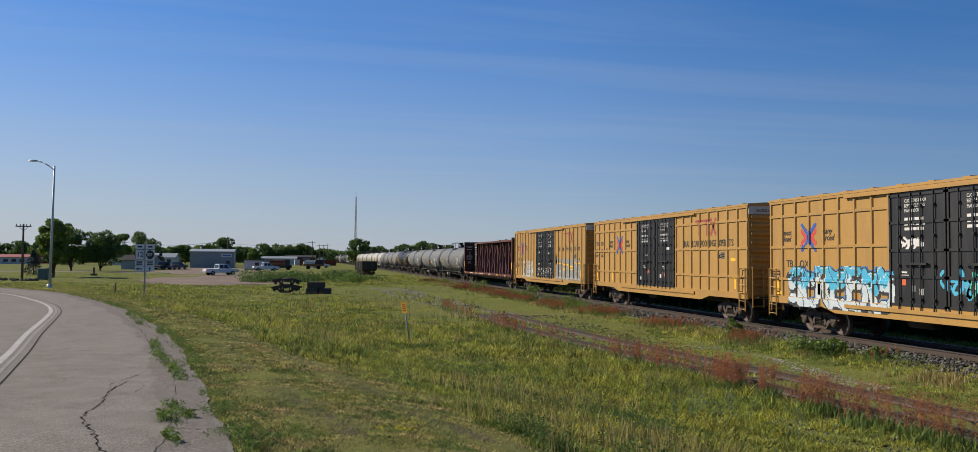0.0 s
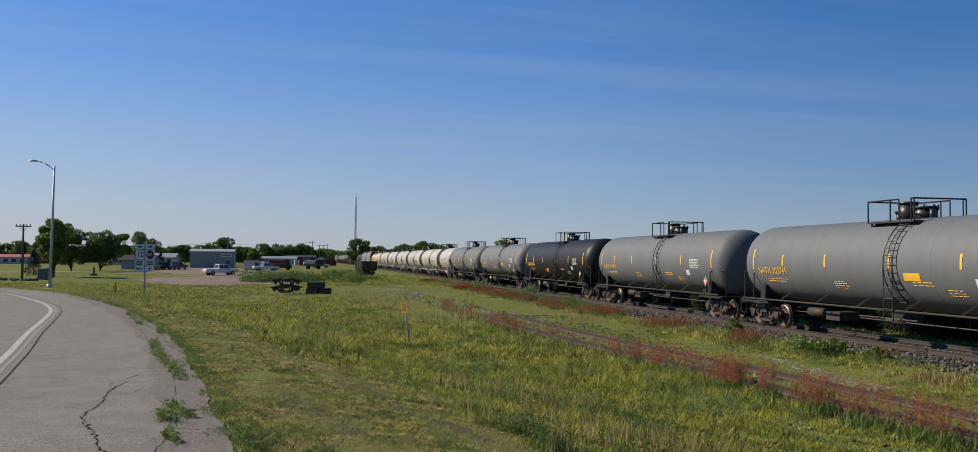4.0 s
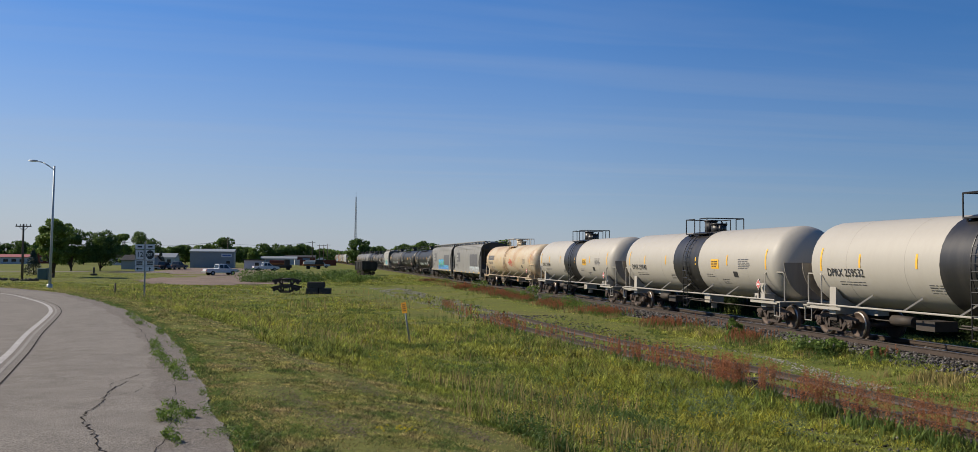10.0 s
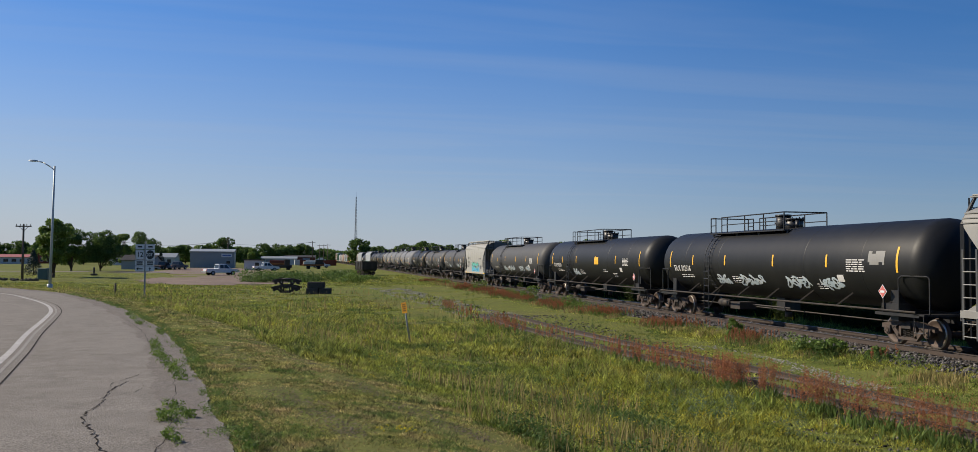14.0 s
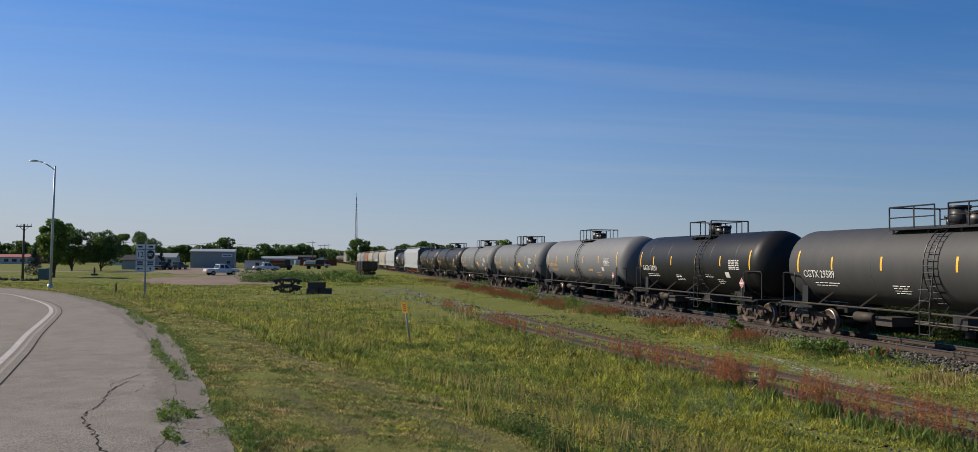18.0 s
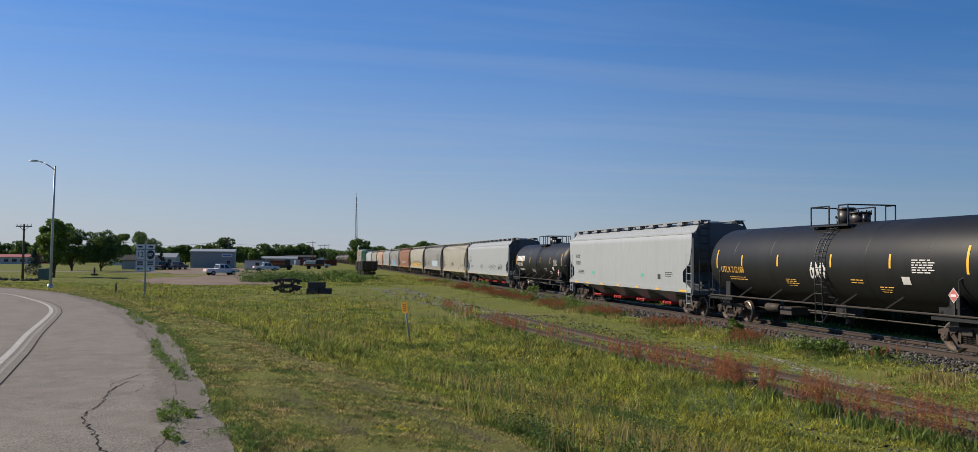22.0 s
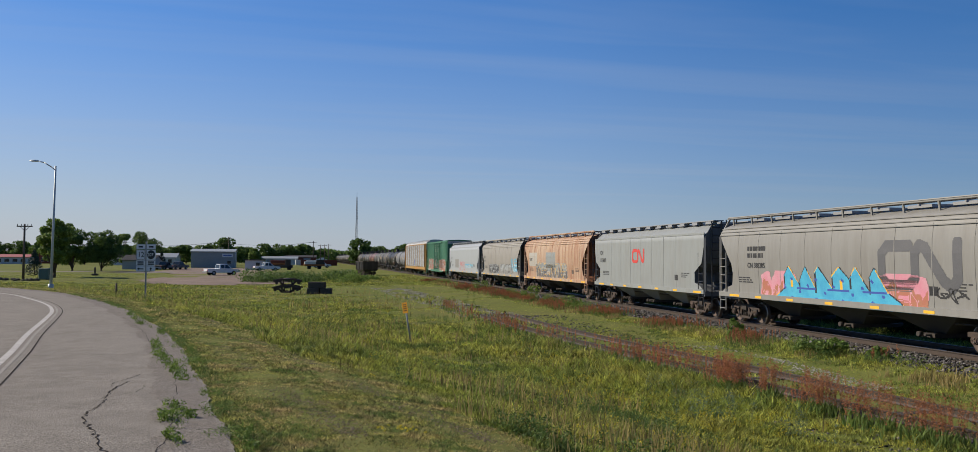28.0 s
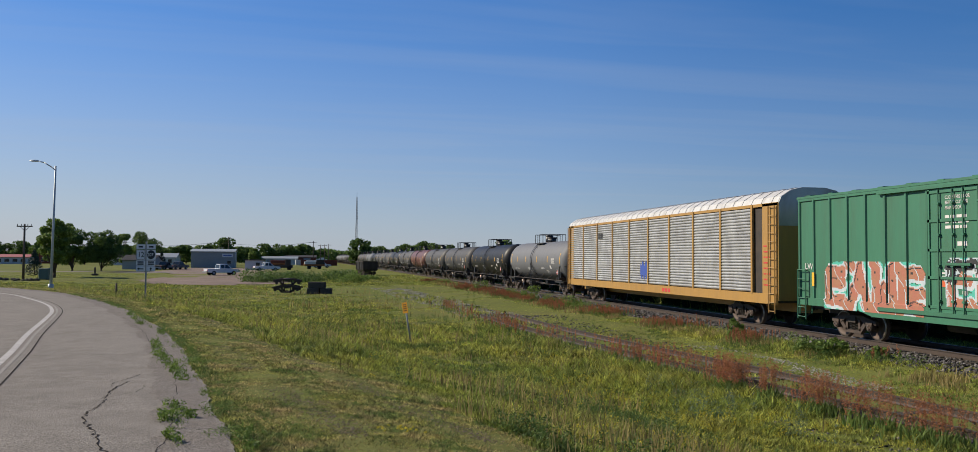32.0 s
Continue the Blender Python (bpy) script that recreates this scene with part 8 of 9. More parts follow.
house("far_house", "far tan house near the lawn's trees", -128, 300, 10, 8, 2.8, "wall_white", "roof_dark", 1.5, 10, (("window", -2.5, 1.0, 1.2, 1.2),))
house("far_house", "far white farmhouse among trees", -112, 292, 9, 8, 2.8, "wall_white", "wall_metal", 1.4, 10, (("window", 2.5, 1.0, 1.2, 1.2),))

# ---- mast and poles ----
mast = holder("radio_mast", "tall slender steel lattice mast", "mast", at=at_ground(-94.5, 600))
bm = bmesh.new()
H_, n_ = 46.5, 22
corners = lambda z: [(math.cos(a) * (1.5 - 1.25 * z / H_), math.sin(a) * (1.5 - 1.25 * z / H_), z) for a in (0.5, 2.594, 4.688)]
for k in range(n_):
    lo, hi = corners(H_ * k / n_), corners(H_ * (k + 1) / n_)
    for i in range(3):
        bar(bm, lo[i], hi[i], 0.16, 0.16)
        bar(bm, lo[i], hi[(i + 1) % 3], 0.09, 0.09)
        bar(bm, lo[(i + 1) % 3], hi[i], 0.09, 0.09)
part("lattice", bm, M["galv"], mast)
bm = bmesh.new()
rod(bm, (0, 0, H_), (0, 0, H_ + 3), 0.08, 6)
part("antenna", bm, M["galv"], mast)

pole_bm = bmesh.new()
rod(pole_bm, (0, 0, -0.3), (0, 0, 9.0), 0.16, 8, 0, 0.11)
pole_me = mesh_of("pole", pole_bm, M["pole_wood"])
arm_bm = bmesh.new()
bar(arm_bm, (-1.1, 0, 8.5), (1.1, 0, 8.5), 0.12, 0.12)
arm_me = mesh_of("crossarm", arm_bm, M["pole_wood"])
line_poles = []
for ri, fo in ((-75.5, 378), (-72.5, 372), (-68.5, 360), (-100, 312), (-142, 330), (-77.0, 250), (-62.5, 300)):
    p = holder("utility_pole", "distant dark wooden utility pole", "utility pole", "far poles", at_ground(ri, fo, 8))
    part("pole", pole_me, None, p)
    part("crossarm", arm_me, None, p)
wire = holder("power_line", "thin power lines strung between distant poles", "cable")
for a, b in (((-142, 330), (-100, 312)), ((-100, 312), (-77, 250)), ((-100, 312), (-62.5, 300)), ((-142, 330), (-210, 345))):
    for off in (-0.9, 0.9):
        bm = bmesh.new()
        pa, pb = Vector((*ahead(*a), 8.2)), Vector((*ahead(*b), 8.2))
        pts = [pa.lerp(pb, t / 8) + Vector((off * 0.3, off, -1.2 * 4 * (t / 8) * (1 - t / 8))) for t in range(9)]
        tube(bm, pts, 0.03, 4)
        part("wire", bm, M["rubber"], wire)

# ---- vehicles and scrap ----


def pickup(right, forward, turn, label, paint="car_white", L=5.7):
    ob = holder("pickup_truck", label, "pickup truck", at=at_ground(right, forward, turn))
    bm = bmesh.new()
    w = 0.95
    lower = [(-2.85, 0.55), (-2.85, 1.0), (-2.75, 1.08), (-0.75, 1.12), (-0.75, 1.05), (1.3, 1.05), (1.35, 1.12), (2.6, 1.02), (2.85, 0.9), (2.88, 0.55), (2.2, 0.45), (-2.3, 0.45)]
    loft(bm, [[(y, x, z) for y, z in lower] for x in (-w, w)], 0, False)
    part("body", bm, M[paint], ob)
    bm = bmesh.new()
    loft(bm, [[(y, x * s, z) for y, z, s in ((-0.8, 1.1, 1), (-0.65, 1.88, 0.86), (0.55, 1.90, 0.86), (1.45, 1.1, 1))] for x in (-w, w)], 0, False)
    part("cab", bm, M[paint], ob)
    for sx in (-1, 1):
        for y0, y1 in ((-0.55, 0.1), (0.18, 0.95)):
            bm = bmesh.new()
            low, up = sx * (w * 0.985 + 0.015), sx * (w * 0.885 + 0.015)
            vs = [bm.verts.new(p) for p in ((y0, low, 1.18), (y1 + (0.22 if y1 > 0.5 else 0), low, 1.18), (y1 - (0.32 if y1 > 0.5 else 0), up, 1.76), (y0 + 0.05, up, 1.76))]
            bm.faces.new(vs)
            part("window", bm, M["glass"], ob)
    for name, lo_y, hi_y in (("windscreen", 1.40, 0.66), ("rear_window", -0.80, -0.685)):
        bm = bmesh.new()
        bm.faces.new([bm.verts.new(p) for p in ((lo_y, -0.82, 1.18), (lo_y, 0.82, 1.18), (hi_y, 0.74, 1.80), (hi_y, -0.74, 1.80))])
        part(name, bm, M["glass"], ob)
    for y in (-1.75, 1.75):
        for sx in (-1, 1):
            bm = bmesh.new()
            rod(bm, (y, sx * 0.72, 0.38), (y, sx * 0.97, 0.38), 0.38, 16)
            wh = part("wheel", bm, M["rubber"], ob)
            bm = bmesh.new()
            rod(bm, (y, sx * 0.972, 0.38), (y, sx * 0.99, 0.38), 0.22, 12)
            part("rim", bm, M["galv"], wh)
    bm = bmesh.new()
    box(bm, 2.8, 2.95, -0.9, 0.9, 0.5, 0.72)
    box(bm, -2.98, -2.84, -0.9, 0.9, 0.5, 0.7)
    part("bumper", bm, M["galv"], ob)
    for sx in (-1, 1):
        bm = bmesh.new()
        box(bm, -2.87, -2.84, sx * 0.8 - 0.1, sx * 0.8 + 0.1, 0.75, 1.02)
        part("tail_light", bm, M["paint_red"], ob)
    return ob


pickup(-45.2, 143, 42, "white crew-cab pickup truck parked on gravel")
pickup(-50.5, 192, 30, "white pickup truck parked near a trailer")
pickup(-77.1, 201, 80, "dark work truck parked beside the yard", "dark_steel")
pickup(-74.6, 203, 70, "dark flatbed truck parked beside the yard", "paint_grey")
pickup(-52.0, 262, 20, "white van-like truck far across the yard")


def junk(name, label, right, forward, boxes, turn=0.0, category="machine"):
    ob = holder(name, label, category, at=at_ground(right, forward, turn))
    for nm, mt, dims in boxes:
        bm = bmesh.new()
        box(bm, *dims)
        bmesh.ops.bevel(bm, geom=bm.edges[:], offset=0.05, segments=1, affect="EDGES")
        part(nm, bm, M[mt], ob)
    return ob


junk("grader", "old dark yard machine with a raised boom", -51.5, 212, (("chassis", "dark_steel", (-2.6, 2.2, -0.8, 0.8, 0.5, 1.2)), ("cab", "dark_steel", (0.4, 1.7, -0.7, 0.7, 1.2, 2.6)), ("boom", "rust", (-3.4, 0.3, -0.15, 0.15, 1.3, 1.7)), ("wheel", "rubber", (-2.0, -1.1, -1.0, 1.0, 0, 0.9)), ("wheel", "rubber", (0.9, 1.8, -1.0, 1.0, 0, 0.9))), 10)
junk("scrap_trailer", "orange and grey scrap trailer loaded with steel", -47.8, 231, (("bed", "rust", (-2.8, 2.8, -1.1, 1.1, 0.8, 1.3)), ("load", "wall_white", (-2.6, 0.4, -1.0, 1.0, 1.3, 2.0)), ("load", "dark_steel", (0.5, 2.7, -0.9, 0.9, 1.3, 2.5)), ("wheel", "rubber", (-1.8, -0.9, -1.15, 1.15, 0, 0.85)), ("wheel", "rubber", (0.9, 1.8, -1.15, 1.15, 0, 0.85))), 15, "trailer")
junk("box_van", "small white box van at the far end of the yard", -92, 462, (("body", "car_white", (-3, 1.8, -1.2, 1.2, 0.6, 3.2)), ("cab", "car_white", (1.8, 3.2, -1.1, 1.1, 0.6, 2.2)), ("wheel", "rubber", (-2.2, -1.3, -1.22, 1.22, 0, 0.9)), ("wheel", "rubber", (1.9, 2.8, -1.22, 1.22, 0, 0.9))), 10, "van")
for k, (ri, fo, ww) in enumerate(((-66, 268, 6.0), (-60, 290, 5.0), (-70, 330, 7.0), (-76, 345, 6.0), (-63, 335, 5.0))):
    junk("storage_container", "weathered white storage container in the yard" if k % 2 else "rust-red storage container in the yard", ri, fo, (("body", "wall_white" if k % 2 else "wall_brick", (-ww / 2, ww / 2, -1.2, 1.2, 0, 2.2)), ("door", "wall_metal", (ww / 2, ww / 2 + 0.06, -1.0, 1.0, 0.1, 2.1))), 6 * k, "container")

ubox = junk("utility_box", "green electrical utility cabinet on the lawn", -57.2, 109, (("cabinet", "box_green", (-0.6, 0.6, -0.4, 0.4, 0, 1.35)), ("lid", "box_green", (-0.65, 0.65, -0.45, 0.45, 1.35, 1.45))), 0, "cabinet")
hyd = junk("mail_post", "small dark post on the lawn", -63.3, 136, (("post", "dark_steel", (-0.12, 0.12, -0.12, 0.12, 0, 1.3)), ("base", "concrete", (-0.4, 0.4, -0.4, 0.4, 0, 0.3))), 0, "post")
for k in range(14):
    rr = random.Random(k)
    x, y = ahead(-60.5 + k * 0.38 + rr.uniform(-0.2, 0.2), 104 + rr.uniform(-0.8, 0.8))
    bm = bmesh.new()
    bmesh.ops.create_icosphere(bm, subdivisions=1, radius=rr.uniform(0.22, 0.42))
    for v in bm.verts:
        v.co *= rr.uniform(0.75, 1.2)
        v.co.z *= 0.7
    tagged(part("boulder", bm, M["concrete"], None, "", pose(x, y, gz(x, y) + 0.08)), "dark rough boulder on the lawn", "rock", "rocks on the lawn")

# two spare trucks left in the grass, each with its own frame
spare = holder("spare_truck", "pile of rusty black spare railway truck frames", "railway truck", at=at_ground(-16.9, 71.0, 8))
for k, (z, yy, tw) in enumerate(((-0.05, 0.0, 0), (0.50, 0.1, 6))):
    for nm, me in (("side_frame", "frame_l"), ("side_frame", "frame_r"), ("bolster", "truck")):
        part(nm, ME[me], None, spare, at=pose(0, yy, z, 0, 0, 90 + tw))
blk = (((-0.95, 0.05, -0.5, 0.5, -0.1, 0.52), 0), ((0.1, 1.0, -0.55, 0.45, -0.1, 0.50), 4), ((-0.85, 0.45, -0.5, 0.4, 0.52, 1.02), -3))
for dims, tw in blk:
    bm = bmesh.new()
    box(bm, *dims)
    bmesh.ops.bevel(bm, geom=bm.edges[:], offset=0.03, segments=1, affect="EDGES")
    ob = part("concrete_block", bm, M["concrete"], None, "", at_ground(-14.05, 70.2, tw))
    tagged(ob, "dark stained concrete block stacked in the grass", "block", "stacked blocks")

# an old ore car beside the siding
ore = holder("ore_car", "old short black open-topped ore car beside the siding", "rail car", at=at_ground(-21.9, 151.3, 28))
bm = bmesh.new()
loft(bm, [[(x, y, z) for x, y in ((-w, -l), (w, -l), (w, l), (-w, l))] for z, w, l in ((0.85, 1.2, 1.7), (1.1, 1.35, 1.9), (2.50, 1.4, 1.95))], 0, False)
part("body", bm, M["black_paint"], ore)
bm = bmesh.new()
for sx in (-1, 1):
    box(bm, min(sx * 1.38, sx * 1.46), max(sx * 1.38, sx * 1.46), -2.0, 2.0, 2.42, 2.55)
for sy in (-1, 1):
    box(bm, -1.46, 1.46, min(sy * 1.92, sy * 2.0), max(sy * 1.92, sy * 2.0), 2.42, 2.55)
part("top_rail", bm, M["dark_steel"], ore)
for k in range(5):
    y = -1.7 + 0.85 * k
    for sx in (-1, 1):
        bm = bmesh.new()
        bar(bm, (sx * 1.37, y, 1.1), (sx * 1.43, y, 2.45), 0.1, 0.08)
        part("post", bm, M["dark_steel"], ore)
for sy in (-1.0, 1.0):
    t = part("truck", ME["truck"], None, ore, at=pose(0, sy * 1.1, 0) @ Matrix.Diagonal((1, 0.6, 1, 1)))
    part("side_frame", ME["frame_l"], None, t)
    part("side_frame", ME["frame_r"], None, t)
    for wy in (-0.8, 0.8):
        part("wheelset", ME["wheelset"], None, t, at=pose(0, wy, 0))

# ---- grass, weeds, flowers ----
plant_rng = np.random.default_rng(17)


def blades(name, x, y, height, width, lean, mats, label, seed, per=1, spread=0.03, bend=True, z_lift=None, index=None):
    """Blades of grass: one bent pointed blade of two triangles pairs each, rooted on the ground."""
    r = np.random.default_rng(seed)
    n = len(x) * per
    x, y = np.repeat(x, per) + r.normal(0, spread, n), np.repeat(y, per) + r.normal(0, spread, n)
    h, w = np.repeat(height, per) * r.uniform(0.6, 1.15, n), np.repeat(width, per) * r.uniform(0.7, 1.3, n)
    z = ground_height(x, y) - 0.02
    if z_lift is not None:
        z = z + np.repeat(z_lift, per)
    ang = r.uniform(0, 2 * np.pi, n)
    dx, dy = np.cos(ang), np.sin(ang)
    ln = h * r.uniform(0.1, lean, n)
    tilt = r.uniform(0, 2 * np.pi, n)
    tx, ty = np.cos(tilt) * ln, np.sin(tilt) * ln
    base = np.stack([x, y, z], 1)
    side = np.stack([dx * w / 2, dy * w / 2, np.zeros(n)], 1)
    mid = base + np.stack([tx * 0.35, ty * 0.35, h * 0.55], 1)
    tip = base + np.stack([tx, ty, h], 1)
    co = np.stack([base - side, base + side, mid + side * 0.8, mid - side * 0.8, tip], 1).reshape(-1, 3)
    k = np.arange(n)[:, None] * 5
    tri = np.concatenate([k + np.array([[0, 1, 2]]), k + np.array([[0, 2, 3]]), k + np.array([[3, 2, 4]])], 0)
    return tagged(part(name, fast_mesh(name, co, tri, mats)), label, "grass", kind="stuff")


def scatter(n, fwd, seed, spread=0.60, power=1.0):
    """Places over the ground in view, denser near the camera."""
    r = np.random.default_rng(seed)
    f = fwd[0] * (fwd[1] / fwd[0]) ** (r.uniform(0, 1, n) ** power)
    s = f * r.uniform(-spread, spread, n)
    return s * CA + f * SA, -s * SA + f * CA, f


def clumps(x, y, size, seed):
    """A slowly varying value from -1 to 1, for patches."""
    return np.sin(x / size + 2.1 * np.sin(y / size * 0.7 + seed)) * np.cos(y / size * 1.1 + 1.7 * np.sin(x / size * 0.6 + seed * 2))


RUT = np.array(smooth_line([ahead(*p) for p in ((2.0, 5.5), (0.9, 7.4), (0.0, 9.0), (-0.75, 10.2), (-1.56, 11.8), (-3.11, 15.04), (-5.64, 20.09), (-8.1, 25.2), (-10.86, 30.63), (-16.0, 38.5), (-21.5, 46.0))], 8))
RUT2 = np.array(smooth_line([ahead(*p) for p in ((0.2, 4.5), (-0.5, 6.2), (-1.05, 7.7), (-1.45, 8.7), (-2.03, 9.86), (-2.67, 11.0), (-3.8, 13.58), (-5.55, 17.49), (-7.8, 22.01), (-11.6, 28.6), (-17.0, 36.6))], 8))
# where the mown verge ends and the tall field begins
MOW = np.array(smooth_line([ahead(*p) for p in ((4.0, -20.0), (2.2, 3.0), (0.9, 7.2), (0.31, 8.9), (-0.1, 10.2), (-0.8, 11.8), (-2.1, 14.2), (-4.45, 18.5), (-7.66, 24.4), (-12.4, 32.6), (-17.8, 40.6), (-25.8, 50.8), (-33.6, 58.6), (-60.0, 75.5))], 5))


def rut_distance(x, y, line=RUT):
    best = np.full(x.shape, 1e9)
    for a in line:
        best = np.minimum(best, np.hypot(x - a[0], y - a[1]))
    return best


def on_field(x, y, tall):
    """Keeps what stands off the road, the tracks and the gravel; tall grass starts past the mown strip."""
    dr = edge_distance(x, y)
    sx = np.abs(x - siding_x(y))
    ok = (dr > 0.12) & (np.abs(x - TRACK_X) > 2.45)
    if tall:
        ok &= (edge_distance(x, y, MOW) > 0.25 * np.sin(x * 2.3 + y)) & ((sx > 1.35) | (y > 82))
    return ok & ~gravel_at(x, y)


# worn earth where wheels have run: crumbs of soil in broken stretches
soil_rng = np.random.default_rng(2)
for line, spans_ in ((RUT, ((16, 36), (40, 48), (56, 66))), (RUT2, ((22, 42), (48, 56)))):
    for k0_, k1_ in spans_:
        n_ = 60 * (k1_ - k0_)
        at_ = soil_rng.integers(k0_, k1_, n_)
        side_ = np.clip(1.2 - np.abs(at_ - (k0_ + k1_) / 2) / (k1_ - k0_) * 1.6, 0.3, 1)
        stones("rut_soil", n_, (0, 0), (0, 1), (0.006, 0.015), 70 + k0_, "crumbs of bare brown soil in a wheel rut", squash=0.3, mat="earth",
               places=line[at_] + soil_rng.normal(0, 0.22, (n_, 2)) * side_[:, None])
# mown strip beside the road, in small tufts that thin out over the ruts
x, y, f = scatter(560000, (6.3, 62), 21, 0.60)
dr, md = edge_distance(x, y), edge_distance(x, y, MOW)
wear = np.minimum(rut_distance(x, y) / (0.42 + 0.18 * np.sin(y * 2.1)), rut_distance(x, y, RUT2) / (0.34 + 0.16 * np.sin(y * 1.7)))
bare = wear < 0.6 + 0.6 * clumps(x, y, 0.8, 3.0)
keep = (dr > 0.04) & (md < 0.35) & (~bare | (plant_rng.uniform(0, 1, len(x)) < 0.36)) & ((clumps(x, y, 0.5, 2.0) + 0.6 * clumps(x, y, 0.17, 5.0) > -0.6) | (plant_rng.uniform(0, 1, len(x)) < 0.5))
x, y, f, wear = x[keep], y[keep], f[keep], wear[keep]
high = (0.022 + 0.04 * plant_rng.uniform(0, 1, len(x)) ** 2 + 0.0007 * f) * np.clip(0.5 + 0.25 * wear, 0.5, 1.15) * (1 + 0.35 * clumps(x, y, 0.6, 7.0))
blades("mown_grass", x, y, high, 0.0045 + 0.0008 * f, 1.5, [M["grass_dry"]], "short mown green and straw grass along the road", 31, per=4, spread=np.repeat(0.014 + 0.0016 * f, 4))

# flat-leaved weeds and straw in the mown strip
x, y, f = scatter(42000, (6.3, 48), 56, 0.60)
dr, md = edge_distance(x, y), edge_distance(x, y, MOW)
keep = (dr > 0.1) & (md < 0.1) & (rut_distance(x, y) > 0.5) & (rut_distance(x, y, RUT2) > 0.4) & (clumps(x, y, 0.6, 8.0) + 0.6 * clumps(x, y, 0.2, 3.0) > 0.15)
low_x, low_y, low_f = x[keep], y[keep], f[keep]
x, y, f = scatter(70000, (6.3, 45), 57, 0.60)
dr, md = edge_distance(x, y), edge_distance(x, y, MOW)
near_rut = np.minimum(rut_distance(x, y), rut_distance(x, y, RUT2)) < 1.0
keep = (dr > 0.1) & (md < 0.7) & ((clumps(x, y, 0.8, 4.0) > 0.25) | near_rut & (plant_rng.uniform(0, 1, len(x)) < 0.6))
blades("mown_straw", x[keep], y[keep], np.full(keep.sum(), 0.045), 0.004 + 0.0006 * f[keep], 2.5, [M["straw"]], "dry straw lying in the mown grass", 58)

# the tall field: tufts of blades with dark gaps between them
x, y, f = scatter(190000, (8.0, 150), 22, 0.60)
tuft = clumps(x, y, 0.33, 4.0) + 0.5 * clumps(x, y, 0.9, 6.0)
keep = on_field(x, y, True) & ((tuft > -0.45) | (plant_rng.uniform(0, 1, len(x)) < 0.45))
x, y, f, tuft = x[keep], y[keep], f[keep], tuft[keep]
tall = 0.20 + 0.15 * np.clip(clumps(x, y, 3.0, 1.0), -0.7, 1) + 0.08 * np.clip(edge_distance(x, y, MOW) / 10, 0, 1)
low_strip = np.exp(-((x - siding_x(y) - 3.1) / 2.0) ** 4) * (y < 95)
tall = tall * (0.75 + 0.45 * np.clip(tuft, -1, 1)) * plant_rng.uniform(0.6, 1.3, len(x)) + 0.22 * np.exp(-((x - TRACK_X + 3.6) / 0.9) ** 2) * np.clip(clumps(x, y, 2.4, 8.0), 0, 1)
yard = np.exp(-(((x * CA - y * SA) + 13) / 9) ** 4 - ((f - 76) / 14) ** 4)
far_low = np.clip((f - 85) / 20, 0, 1) * ((x * CA - y * SA) < -f * 0.22)
worn = np.clip((y - 36) / 6, 0, 1) * np.clip((x - 2.5) / 3, 0, 1) * np.clip((96 - y) / 10, 0, 1)
tall = np.clip(tall * (1 - 0.7 * worn) * (1 - 0.68 * low_strip) * (1 - 0.75 * yard) * (1 - 0.8 * far_low), 0.05, 0.6)
blades("field_grass", x, y, 0.8 * tall * np.clip(1.15 - 0.009 * f, 0.7, 1), 0.0062 + 0.0007 * f, 1.3, [M["grass"]], "tall wild grass in greens and straw", 32, per=6, spread=np.repeat(0.028 + 0.0022 * f, 6))

# between the siding's rails and beyond the main track
x, y, f = scatter(60000, (12, 70), 23, 0.60)
keep = (np.abs(x - siding_x(y)) < 1.5) & (clumps(x, y, 0.8, 3.0) > np.where(y < 34, 0.15, -0.2 - 0.012 * (y - 34)))
blades("siding_grass", x[keep], y[keep], 0.07 + 0.0022 * f[keep], 0.007 + 0.001 * f[keep], 0.8, [M["grass"]], "short grass growing between the siding's rails", 33)
x, y, f = scatter(60000, (22, 140), 24, 0.62)
keep = (x > TRACK_X + 4.5) & (x < TRACK_X + 40)
blades("far_grass", x[keep], y[keep], 0.45 + 0.3 * clumps(x[keep], y[keep], 4, 2), 0.02 + 0.0012 * f[keep], 0.7, [M["grass"]], "tall grass beyond the main track", 34)


